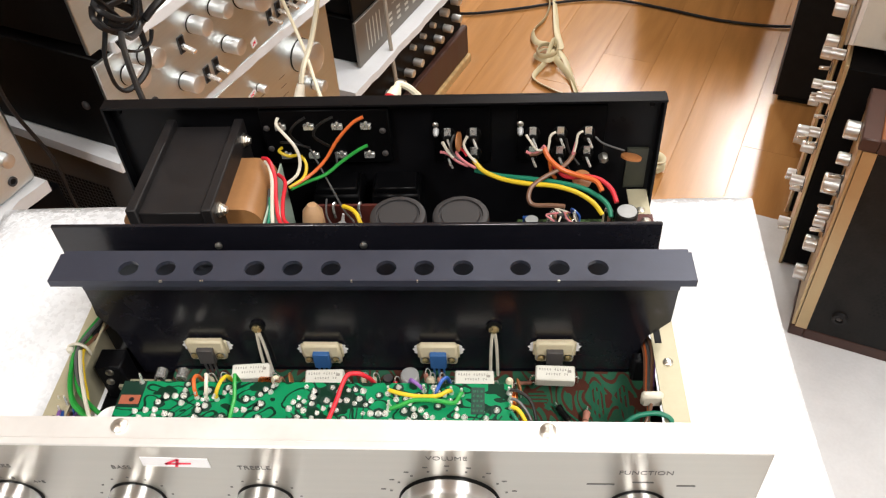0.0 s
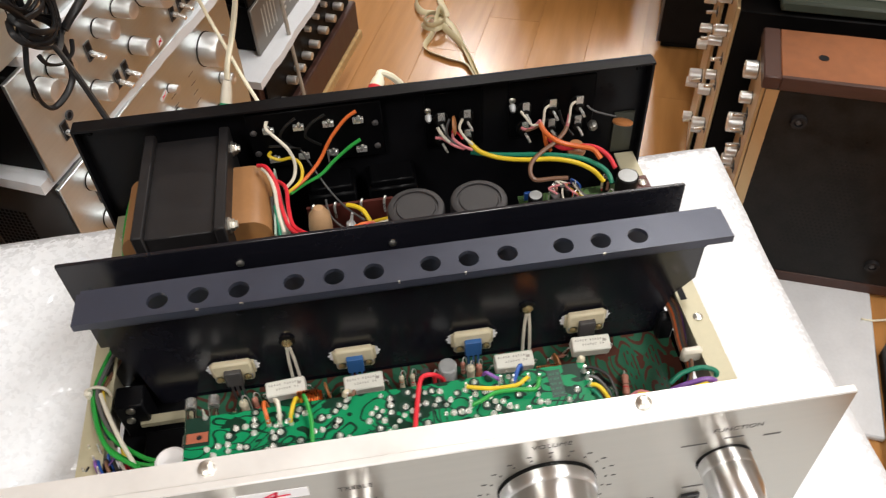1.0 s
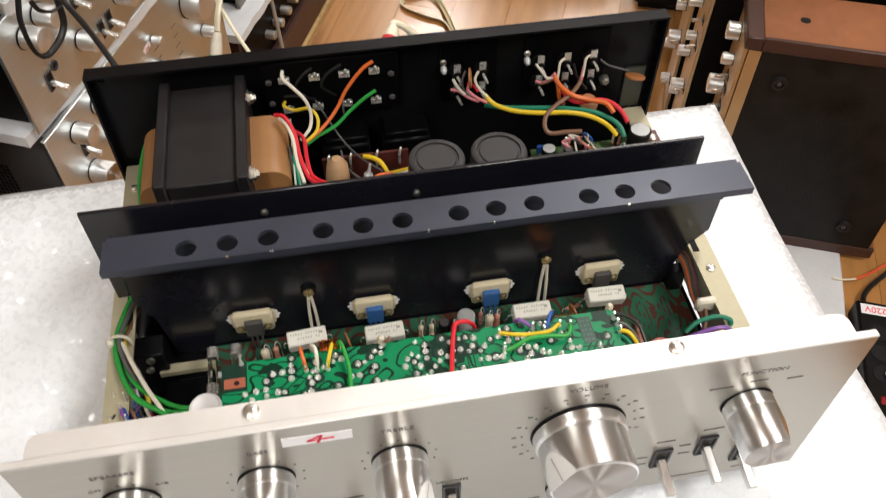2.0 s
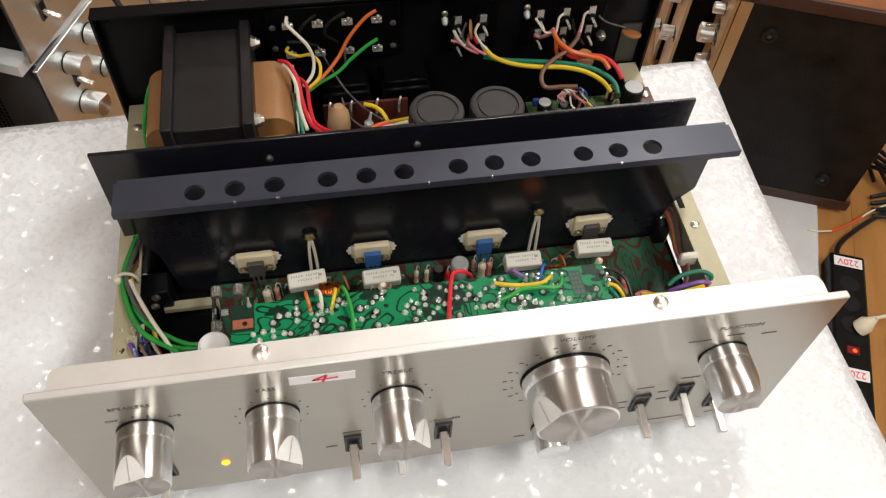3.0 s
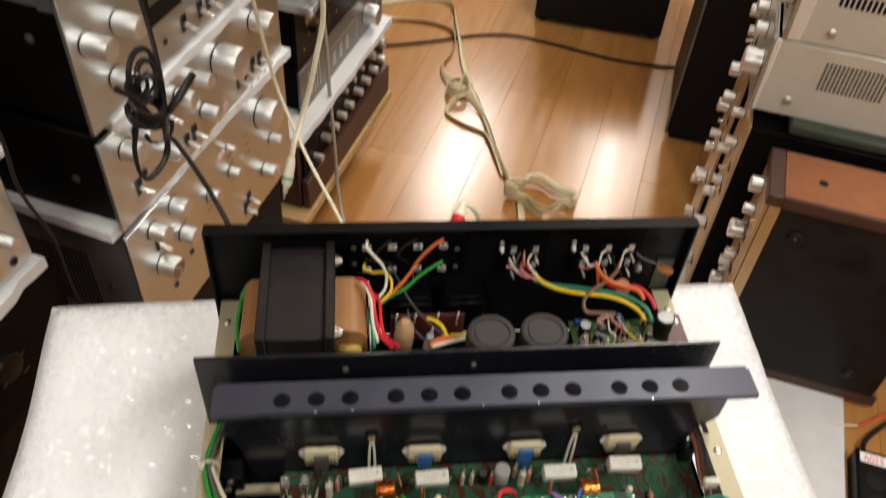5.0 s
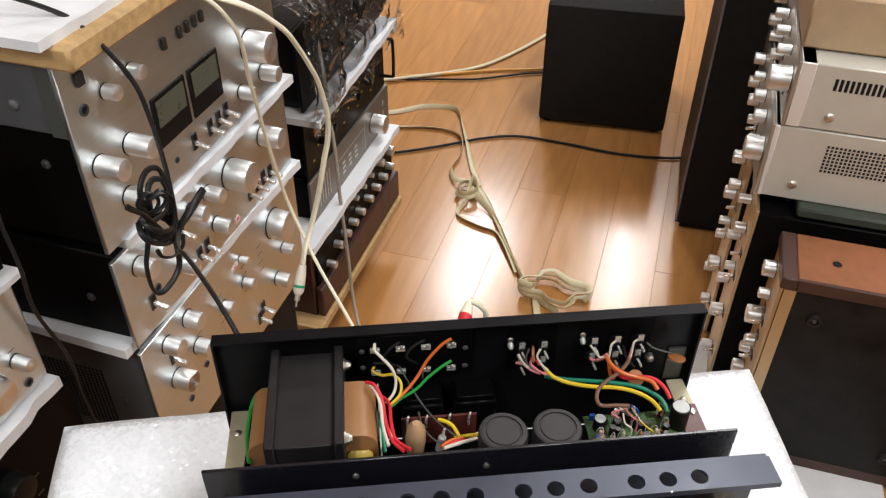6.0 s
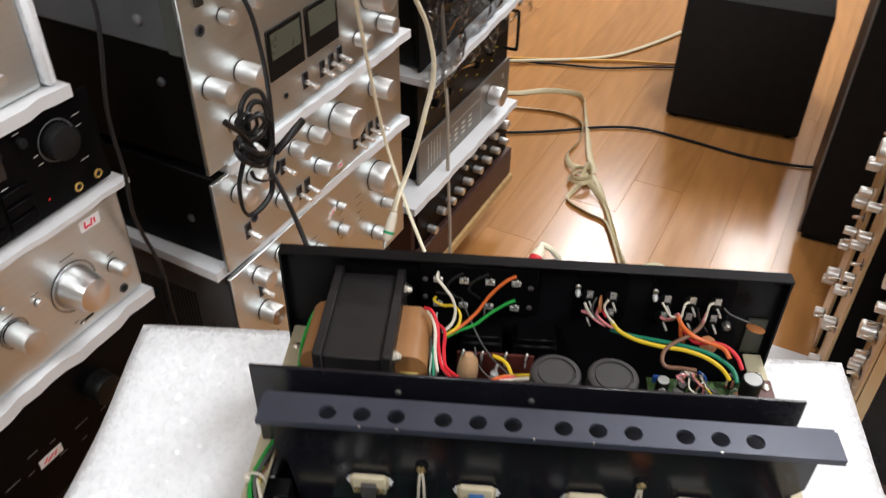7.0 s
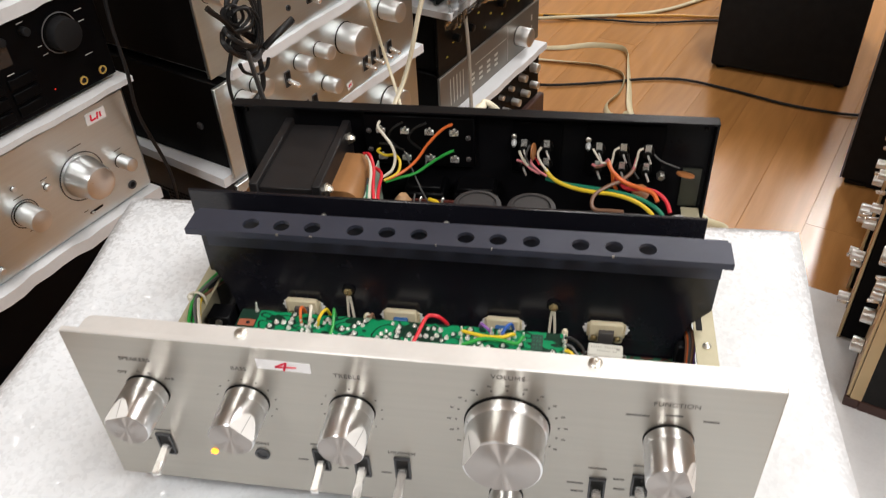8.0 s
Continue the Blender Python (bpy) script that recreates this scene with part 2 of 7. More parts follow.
def foam_material():
    """Packing foam: a soft uneven body under a thin skin of small facets, each tilted its own way."""
    m = mat("white_foam_sheet", (0.79, 0.82, 0.86), 0.55, 0.0, 0.04, 14, 0.0)
    nt = m.node_tree
    b = nt.nodes["Principled BSDF"]
    tc = nt.nodes.new("ShaderNodeTexCoord")
    lumps = nt.nodes.new("ShaderNodeTexNoise")
    lumps.inputs["Scale"].default_value, lumps.inputs["Detail"].default_value = 150, 3
    bu = nt.nodes.new("ShaderNodeBump")
    bu.inputs["Strength"].default_value, bu.inputs["Distance"].default_value = 0.55, 0.0012
    warp, shift = nt.nodes.new("ShaderNodeTexNoise"), nt.nodes.new("ShaderNodeVectorMath")
    warp.inputs["Scale"].default_value = 260
    shift.operation, shift.inputs[1].default_value = "MULTIPLY_ADD", (0.006, 0.006, 0.006)
    cells = nt.nodes.new("ShaderNodeTexVoronoi")
    cells.inputs["Scale"].default_value = 330
    tilt, total, unit = nt.nodes.new("ShaderNodeVectorMath"), nt.nodes.new("ShaderNodeVectorMath"), nt.nodes.new("ShaderNodeVectorMath")
    tilt.operation, tilt.inputs[1].default_value, tilt.inputs[2].default_value = "MULTIPLY_ADD", (1.3, 1.3, 1.3), (-0.65, -0.65, -0.65)
    total.operation, unit.operation = "ADD", "NORMALIZE"
    geo = nt.nodes.new("ShaderNodeNewGeometry")
    nt.links.new(tc.outputs["Object"], lumps.inputs["Vector"])
    nt.links.new(tc.outputs["Object"], warp.inputs["Vector"])
    nt.links.new(warp.outputs["Color"], shift.inputs[0])
    nt.links.new(tc.outputs["Object"], shift.inputs[2])
    nt.links.new(shift.outputs[0], cells.inputs["Vector"])
    nt.links.new(cells.outputs["Color"], tilt.inputs[0])
    nt.links.new(tilt.outputs[0], total.inputs[0])
    nt.links.new(geo.outputs["Normal"], total.inputs[1])
    nt.links.new(total.outputs[0], unit.inputs[0])
    nt.links.new(lumps.outputs["Fac"], bu.inputs["Height"])
    nt.links.new(bu.outputs[0], b.inputs["Normal"])
    nt.links.new(unit.outputs[0], b.inputs["Coat Normal"])
    b.inputs["Coat Weight"].default_value = 0.9
    b.inputs["Coat Roughness"].default_value = 0.20
    return m


FOAM_MAT = foam_material()


def board_material(name, base, gap, scale, bands, width, stretch, bare):
    """A printed circuit: winding runs of masked copper parted by etched gaps; some patches are bare board."""
    m = mat(name, base, 0.36, 0.0, 0.12, 60, rough_vary=0.05, spec=0.16)
    nt = m.node_tree
    b = nt.nodes["Principled BSDF"]
    link = nt.links.new

    def maths(operation, p, q=0.0):
        node = nt.nodes.new("ShaderNodeMath")
        node.operation = operation
        for k, value in enumerate((p, q)):
            if isinstance(value, (int, float)):
                node.inputs[k].default_value = value
            else:
                link(value, node.inputs[k])
        return node.outputs[0]

    tc, mp = nt.nodes.new("ShaderNodeTexCoord"), nt.nodes.new("ShaderNodeMapping")
    mp.inputs["Scale"].default_value = (*stretch, 1)
    link(tc.outputs["Object"], mp.inputs["Vector"])
    field = nt.nodes.new("ShaderNodeTexNoise")
    field.noise_dimensions = "2D"
    field.inputs["Scale"].default_value, field.inputs["Detail"].default_value = scale, 0.25
    link(mp.outputs[0], field.inputs["Vector"])
    run = maths("GREATER_THAN", maths("ABSOLUTE", maths("SUBTRACT", maths("FRACT", maths("MULTIPLY", field.outputs["Fac"], bands)), 0.5)), width)
    cells = nt.nodes.new("ShaderNodeTexVoronoi")
    cells.voronoi_dimensions, cells.distance = "2D", "CHEBYCHEV"
    cells.inputs["Scale"].default_value = 150
    link(mp.outputs[0], cells.inputs["Vector"])
    apart = nt.nodes.new("ShaderNodeSeparateColor")
    link(cells.outputs["Color"], apart.inputs[0])
    land = maths("MULTIPLY", run, maths("GREATER_THAN", apart.outputs[0], bare))
    mix = nt.nodes.new("ShaderNodeMix")
    mix.data_type = "RGBA"
    mix.inputs["A"].default_value = (*gap, 1)
    old = b.inputs["Base Color"].links[0].from_socket
    link(land, mix.inputs["Factor"])
    link(old, mix.inputs["B"])
    link(mix.outputs["Result"], b.inputs["Base Color"])
    bu = nt.nodes.new("ShaderNodeBump")
    bu.inputs["Strength"].default_value, bu.inputs["Distance"].default_value = 0.5, 0.0003
    link(land, bu.inputs["Height"])
    link(bu.outputs[0], b.inputs["Normal"])
    return m


PCB_GREEN = board_material("green_solder_mask", (0.003, 0.190, 0.074), (0.003, 0.024, 0.013), 105, 4, 0.11, (0.7, 1.0), 0.15)
PCB_DARK = board_material("brown_green_board", (0.026, 0.105, 0.060), (0.080, 0.028, 0.019), 70, 5, 0.16, (1, 0.6), 0.14)
PCB_BACK = board_material("olive_board", (0.11, 0.20, 0.075), (0.03, 0.05, 0.02), 90, 8, 0.12, (1, 1), 0.15)


def plank_material():
    m = mat("oak_laminate", (0.43, 0.204, 0.064), 0.22, 0.0, 0.11, 3.0, 0.02, 300, 0.05, stretch=(16, 1, 1), per_object=0.14, spec=0.42)
    nt = m.node_tree
    b = nt.nodes["Principled BSDF"]
    tc = nt.nodes.new("ShaderNodeTexCoord")
    mp = nt.nodes.new("ShaderNodeMapping")
    mp.inputs["Scale"].default_value = (9, 1.1, 1)
    oi = nt.nodes.new("ShaderNodeObjectInfo")
    nt.links.new(oi.outputs["Random"], mp.inputs["Location"])
    wv = nt.nodes.new("ShaderNodeTexWave")
    wv.wave_type, wv.rings_direction = "RINGS", "Z"
    wv.inputs["Scale"].default_value, wv.inputs["Distortion"].default_value = 1.3, 9.0
    wv.inputs["Detail"].default_value, wv.inputs["Detail Scale"].default_value = 3, 0.8
    nt.links.new(tc.outputs["Object"], mp.inputs["Vector"])
    nt.links.new(mp.outputs[0], wv.inputs["Vector"])
    mix = nt.nodes.new("ShaderNodeMix")
    mix.data_type, mix.blend_type = "RGBA", "MULTIPLY"
    mix.inputs["Factor"].default_value = 0.08
    old = b.inputs["Base Color"].links[0].from_socket
    nt.links.new(old, mix.inputs["A"])
    nt.links.new(wv.outputs["Color"], mix.inputs["B"])
    nt.links.new(mix.outputs["Result"], b.inputs["Base Color"])
    return m


PLANK = plank_material()

# ---------------------------------------------------------------- mesh helpers


def box(bm, x0, x1, y0, y1, z0, z1, bevel=0.0, m=None, segments=1):
    vs = [bm.verts.new((x, y, z)) for x in (x0, x1) for y in (y0, y1) for z in (z0, z1)]
    idx = ((0, 1, 3, 2), (4, 6, 7, 5), (0, 4, 5, 1), (2, 3, 7, 6), (0, 2, 6, 4), (1, 5, 7, 3))
    fs = [bm.faces.new([vs[i] for i in f]) for f in idx]
    if bevel:
        es = list({e for f in fs for e in f.edges})
        r = bmesh.ops.bevel(bm, geom=es, offset=bevel, segments=segments, affect="EDGES", profile=0.5)
        vs = list({v for f in r["faces"] for v in f.verts} | {v for v in vs if v.is_valid})
    if m is not None:
        for v in vs:
            v.co = m @ v.co
    return vs


def frame_of(axis):
    z = Vector(axis).normalized()
    x = z.orthogonal().normalized()
    return x, z.cross(x), z


def lathe(bm, base, axis, profile, seg=24, cap=True):
    """A turned body: profile is (distance along the axis, radius) from base."""
    x, y, z = frame_of(axis)
    rings = []
    for d, r in profile:
        c = Vector(base) + z * d
        rings.append([bm.verts.new(c + (x * math.cos(2 * math.pi * i / seg) + y * math.sin(2 * math.pi * i / seg)) * r) for i in range(seg)])
    for p, q in zip(rings, rings[1:]):
        for i in range(seg):
            bm.faces.new((p[i], p[(i + 1) % seg], q[(i + 1) % seg], q[i]))
    if cap:
        bm.faces.new(rings[0][::-1])
        bm.faces.new(rings[-1])
    return [v for r in rings for v in r]


def smooth_path(points, steps=6):
    pts = [Vector(p) for p in points]
    if len(pts) < 3:
        return pts
    out = []
    for i in range(len(pts) - 1):
        p0, p1, p2, p3 = pts[max(i - 1, 0)], pts[i], pts[i + 1], pts[min(i + 2, len(pts) - 1)]
        for s in range(steps):
            t = s / steps
            out.append(0.5 * (2 * p1 + (p2 - p0) * t + (2 * p0 - 5 * p1 + 4 * p2 - p3) * t * t + (3 * p1 - p0 - 3 * p2 + p3) * t ** 3))
    return out + [pts[-1]]


def tube(bm, points, r, seg=8, steps=6, flat=1.0, twist=0.0):
    pts = smooth_path(points, steps)
    side = None
    rings = []
    for i, p in enumerate(pts):
        d = (pts[min(i + 1, len(pts) - 1)] - pts[max(i - 1, 0)])
        if d.length < 1e-9:
            d = Vector((0, 0, 1))
        d.normalize()
        if side is None and flat != 1.0 and abs(d.z) < 0.9:
            side = d.cross(Vector((0, 0, 1))).normalized()
        side = d.orthogonal().normalized() if side is None else (side - d * side.dot(d)).normalized()
        up = d.cross(side)
        ca, sa = math.cos(twist * i / len(pts)), math.sin(twist * i / len(pts))
        sx, ux = side * ca + up * sa, up * ca - side * sa
        rings.append([bm.verts.new(p + sx * (math.cos(2 * math.pi * k / seg) * r) + ux * (math.sin(2 * math.pi * k / seg) * r * flat)) for k in range(seg)])
    for p, q in zip(rings, rings[1:]):
        for i in range(seg):
            bm.faces.new((p[i], p[(i + 1) % seg], q[(i + 1) % seg], q[i]))
    bm.faces.new(rings[0][::-1])
    bm.faces.new(rings[-1])


def finish(name, bm, material, angle=40):
    bmesh.ops.recalc_face_normals(bm, faces=bm.faces)
    uv = bm.loops.layers.uv.new("UVMap")
    for f in bm.faces:
        f.smooth = True
        for loop in f.loops:
            loop[uv].uv = (loop.vert.co.x, loop.vert.co.z + 0.01 * loop.vert.co.y)
    for e in bm.edges:
        if len(e.link_faces) == 2 and e.calc_face_angle(0) > radians(angle):
            e.smooth = False
    me = bpy.data.meshes.new(name)
    bm.to_mesh(me)
    bm.free()
    if material:
        me.materials.append(material)
    return me


def thing(name, m, label, category, group="", kind=""):
    ob = new(name)
    ob.empty_display_size = 0.05
    ob.matrix_world = m
    return tagged(ob, label, category, group, kind)


def part(name, bm, material, parent, label="", angle=40):
    ob = new(name, finish(name, bm, material, angle))
    ob.parent = parent
    return tagged(ob, label)


def mesh_thing(name, bm, material, m, label, category, group="", kind="", angle=40):
    ob = new(name, finish(name, bm, material, angle))
    ob.matrix_world = m
    return tagged(ob, label, category, group, kind)


def letters(name, text, size, m, material, parent, label="", spread=1.0):
    """Flat raised lettering; m maps the text's plane into the parent's space."""
    curve = bpy.data.curves.new(name, "FONT")
    curve.body, curve.size, curve.align_x, curve.align_y, curve.extrude = text, size, "CENTER", "CENTER", 0.00012
    curve.space_character = spread
    tmp = bpy.data.objects.new(name, curve)
    scene.collection.objects.link(tmp)
    bpy.context.view_layer.update()
    me = bpy.data.meshes.new_from_object(tmp.evaluated_get(bpy.context.evaluated_depsgraph_get()))
    bpy.data.objects.remove(tmp)
    me.transform(m)
    me.materials.clear()
    me.materials.append(material)
    ob = new(name, me)
    ob.parent = parent
    return tagged(ob, label)


def bars(name, rows, material, parent, label="", thick=0.0002):
    """Plain bars (x, z, width, height) on a face whose outward side is -y."""
    bm = bmesh.new()
    for x, y, z, w, h in rows:
        box(bm, x - w / 2, x + w / 2, y - thick, y + 0.0001, z - h / 2, z + h / 2)
    ob = part(name, bm, material, parent, label)
    return tagged(ob, label, kind="stuff")


def screw(parent, p, axis, r, material=None, name="screw", h=None):
    bm = bmesh.new()
    h = h or r * 0.7
    lathe(bm, p, axis, [(0, r), (h * 0.5, r), (h, r * 0.55)], 12)
    x, y, z = frame_of(axis)
    top = Vector(p) + z * h
    for d, e in ((x, y), (y, x)):
        c = [top + d * (s * r * 0.5) + e * (q * r * 0.1) + z * 0.0001 for s, q in ((-1, -1), (1, -1), (1, 1), (-1, 1))]
        low = [bm.verts.new(k) for k in c]
        bm.faces.new(low)
    return part(name, bm, material or SCREW, parent)


def facet_knob(name, parent, p, r, length, turn, material=None, cut=0.26, body=1.0):
    """A turned knob pointing along -y with a slanted pointer flat; turn: degrees of the flat round the axis."""
    material = material or CHROME
    bm = bmesh.new()
    lathe(bm, (0, 0, 0), (0, -1, 0), [(0, r * 0.9), (0.0012, r * 0.9), (0.0013, r), (length * 0.2, r), (length * 0.25, r * (1 + body) / 2), (length * 0.26, r * (1 + body) / 2 * 0.985), (length * 0.29, r * (0.35 + 0.65 * body)), (length - 0.0008, r * body), (length, r * body * 0.95)], 48)
    # the pointer flat, cut off by a plane that leans over the outer end
    lean = radians(16)
    no = Vector((0, -math.sin(lean), math.cos(lean)))
    co = Vector((0, -length, r * body * (1 - cut)))
    bmesh.ops.bisect_plane(bm, geom=bm.verts[:] + bm.edges[:] + bm.faces[:], plane_co=co, plane_no=no, clear_outer=True)
    edges = [e for e in bm.edges if e.is_boundary]
    bmesh.ops.holes_fill(bm, edges=edges, sides=0)
    ob = part(name, bm, material, parent)
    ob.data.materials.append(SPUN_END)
    ob.data.materials.append(CUT_GLINT)
    # Outer ends get the darkened copy, the pointer flat the painted reflection.
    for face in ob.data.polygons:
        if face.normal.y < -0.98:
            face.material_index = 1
        elif face.normal.dot(no) > 0.995 and face.area > 0.00003:
            face.material_index = 2
    ob.matrix_local = pose(p[0], p[1], p[2]) @ pose(0, 0, 0, 0, turn, 0)
    # Black ring added as the dark shadow line at the knob's base.
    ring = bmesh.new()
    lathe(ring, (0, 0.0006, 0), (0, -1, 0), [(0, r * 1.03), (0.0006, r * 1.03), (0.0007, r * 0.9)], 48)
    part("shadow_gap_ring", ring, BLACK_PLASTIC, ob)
    line = bmesh.new()
    far = length - 0.0005
    a0 = Vector((0, -far, r * body * (1 - cut))) + no * 0.0002
    a1 = Vector((0, -(length - r * body * cut / math.tan(lean)), r * body)) + no * 0.0002
    d = (a1 - a0)
    a1 = a0 + d * 0.92
    vs = [line.verts.new(a + Vector((s * r * 0.022, 0, 0))) for a, s in ((a0, -1), (a0, 1), (a1, 1), (a1, -1))]
    line.faces.new(vs)
    part("pointer_line", line, ENGRAVED, ob)
    return ob


def plain_knob(name, parent, p, r, length, material=None):
    bm = bmesh.new()
    lathe(bm, (0, 0, 0), (0, -1, 0), [(0, r * 0.92), (0.001, r * 0.92), (0.0012, r), (length * 0.5, r * 0.985), (length - 0.0012, r * 0.965), (length - 0.0004, r * 0.94), (length, r * 0.87)], 36)
    ob = part(name, bm, material or CHROME, parent)
    ob.location = p
    # Thin black ring stands in for the shade behind the knob.
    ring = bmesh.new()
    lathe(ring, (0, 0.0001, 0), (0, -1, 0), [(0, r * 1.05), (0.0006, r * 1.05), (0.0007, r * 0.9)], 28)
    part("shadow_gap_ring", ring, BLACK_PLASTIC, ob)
    return ob


def toggle(parent, p, length=0.016, down=True, material=None, k=1.0):
    """A lever switch in a dark slot on a face towards -y."""
    bm = bmesh.new()
    box(bm, -0.0045, 0.0045, -0.0004, 0.002, -0.010, 0.010)
    slot = part("switch", bm, BLACK_PLASTIC, parent)
    slot.location = p
    slot.scale = (k, 1, k)
    rim = bmesh.new()
    for x0, x1, z0, z1 in ((-0.0055, -0.0042, -0.011, 0.011), (0.0042, 0.0055, -0.011, 0.011), (-0.0042, 0.0042, 0.0097, 0.011), (-0.0042, 0.0042, -0.011, -0.0097)):
        box(rim, x0, x1, -0.0012, 0.0005, z0, z1)
    part("slot_rim", rim, CASE_DARK, slot)
    lever = bmesh.new()
    box(lever, -0.0030, 0.0030, -length, 0.0, -0.0026, 0.0026, 0.0009)
    ob = part("lever", lever, material or LEVER, slot)
    ob.matrix_local = pose(0, 0, -0.002 if down else 0.003, 12 if down else -10, 0, 0)
    return slot


def sticker(parent, p, wide, high, turn=0.0, strokes=(), text=""):
    bm = bmesh.new()
    box(bm, -wide / 2, wide / 2, -0.0004, 0.0, -high / 2, high / 2)
    ob = part("sticker", bm, PAPER, parent, "white paper sticker with red handwriting")
    ob.matrix_local = pose(*p) @ pose(0, 0, 0, 0, turn, 0)
    if strokes:
        ink = bmesh.new()
        for x0, z0, x1, z1 in strokes:
            d = Vector((x1 - x0, 0, z1 - z0))
            n = Vector((-d.z, 0, d.x)).normalized() * high * 0.085
            vs = [ink.verts.new(Vector((x, -0.0007, z)) + s * n) for x, z, s in ((x0, z0, 1), (x0, z0, -1), (x1, z1, -1), (x1, z1, 1))]
            ink.faces.new(vs)
        part("handwriting", ink, RED_INK, ob)
    if text:
        letters("handwriting", text, high * 0.85, Matrix.Translation((0, -0.0007, 0)) @ pose(0, 0, 0, 90), RED_INK, ob)
    return ob

# ---------------------------------------------------------------- the room's shell


def shell(name, a0, a1, b0, b1, z0, z1, material, label, category):
    bm = bmesh.new()
    box(bm, a0, a1, b0, b1, z0, z1)
    return mesh_thing(name, bm, material, ROOM.copy(), label, category, kind="structure")


A0, A1, B0, B1, HIGH = -2.4, 2.6, -2.6, 6.4, 2.6
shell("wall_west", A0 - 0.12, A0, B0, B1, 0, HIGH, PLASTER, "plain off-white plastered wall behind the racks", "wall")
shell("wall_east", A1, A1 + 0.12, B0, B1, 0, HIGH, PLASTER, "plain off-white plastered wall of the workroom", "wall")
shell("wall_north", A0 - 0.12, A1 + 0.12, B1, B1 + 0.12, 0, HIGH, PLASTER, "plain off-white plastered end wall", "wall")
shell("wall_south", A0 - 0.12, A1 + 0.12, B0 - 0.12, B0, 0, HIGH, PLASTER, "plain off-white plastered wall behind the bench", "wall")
shell("ceiling", A0 - 0.12, A1 + 0.12, B0 - 0.12, B1 + 0.12, HIGH + 0.003, HIGH + 0.12, CEILING, "plain white ceiling", "ceiling")
# Fittings are added above every lamp, the fill lamps included.
for a, b, wide, long, watts in LAMPS:
    fix = thing("ceiling_and_fill_light", ROOM @ pose(a, b, HIGH), "white sheet-metal fitting added for a ceiling or fill lamp", "lamp", "ceiling lights")
    bm = bmesh.new()
    box(bm, -wide / 2 - 0.03, wide / 2 + 0.03, -long / 2 - 0.03, long / 2 + 0.03, -0.018, 0.0, 0.004)
    part("housing", bm, CEILING, fix)

# ---------------------------------------------------------------- bench and padding
bench = thing("work_table", pose(-0.03, 0, 0), "plain wooden work table under a foam sheet", "table")
bm = bmesh.new()
box(bm, -0.29, 0.29, -0.42, 0.295, 0.66, 0.69, 0.003)
part("tabletop", bm, TABLE_WOOD, bench)
for x in (-0.26, 0.26):
    for y in (-0.39, 0.265):
        bm = bmesh.new()
        box(bm, x - 0.022, x + 0.022, y - 0.022, y + 0.022, 0.0, 0.66, 0.003)
        part("leg", bm, TABLE_WOOD, bench)


def foam_sheet():
    """A soft padded sheet with an uneven, slightly bowed outline and rounded edges."""
    bm = bmesh.new()
    nx, ny = 56, 66

    def xy(i, j):
        u, v = i / nx, j / ny
        x0, x1 = -0.335 + 0.014 * (1 - v) + 0.0025 * math.sin(v * 17), 0.278 - 0.012 * (1 - v) ** 0.7 + 0.002 * math.sin(v * 13 + 1)
        y1 = 0.314 + 0.008 * u + 0.007 * math.sin(math.pi * u) + 0.0015 * math.sin(u * 21)
        return x0 + (x1 - x0) * u, -0.44 + (y1 + 0.44) * v

    def top(i, j):
        x, y = xy(i, j)
        edge = min(i, nx - i, j, ny - j)
        drop = 0.007 if edge == 0 else 0.0022 if edge == 1 else 0.0
        under = max(0.0, 1 - max(abs(x) / 0.2, abs(y - 0.13) / 0.15))
        return FOAM - drop - 0.0035 * under + 0.0016 * noise.noise(Vector((x * 9, y * 9, 0))) + 0.0007 * noise.noise(Vector((x * 40, y * 40, 3)))

    up = [[bm.verts.new((*xy(i, j), top(i, j))) for j in range(ny + 1)] for i in range(nx + 1)]
    low = [[bm.verts.new((*xy(i, j), 0.690)) for j in range(ny + 1)] for i in range(nx + 1)]
    for i in range(nx):
        for j in range(ny):
            bm.faces.new((up[i][j], up[i + 1][j], up[i + 1][j + 1], up[i][j + 1]))
            bm.faces.new((low[i][j], low[i][j + 1], low[i + 1][j + 1], low[i + 1][j]))
    for j in range(ny):
        bm.faces.new((up[0][j], up[0][j + 1], low[0][j + 1], low[0][j]))
        bm.faces.new((up[nx][j + 1], up[nx][j], low[nx][j], low[nx][j + 1]))
    for i in range(nx):
        bm.faces.new((up[i + 1][0], up[i][0], low[i][0], low[i + 1][0]))
        bm.faces.new((up[i][ny], up[i + 1][ny], low[i + 1][ny], low[i][ny]))
    return mesh_thing("foam_sheet", bm, FOAM_MAT, Matrix(), "thick white closed-cell foam sheet over the table", "foam sheet", angle=70)


foam_sheet()

# ---------------------------------------------------------------- the opened amplifier (its own space: z from the foam up)
amp = thing("amplifier", pose(0, 0, FOAM - 0.003), "silver-fronted stereo amplifier with its lid off, wiring exposed, on white foam", "amplifier")
K = 0.003   # the feet sink this much into the foam


def amp_box(name, x0, x1, y0, y1, z0, z1, material, bevel=0.0, parent=None, label=""):
    bm = bmesh.new()
    box(bm, x0, x1, y0, y1, z0, z1, bevel)
    return part(name, bm, material, parent or amp, label)


for x in (-0.15, 0.15):
    for y in (0.04, 0.23):
        bm = bmesh.new()
        lathe(bm, (x, y, 0.0), (0, 0, 1), [(0, 0.010), (0.010, 0.012), (0.0135, 0.012)], 18)
        part("foot", bm, BLACK_PLASTIC, amp)

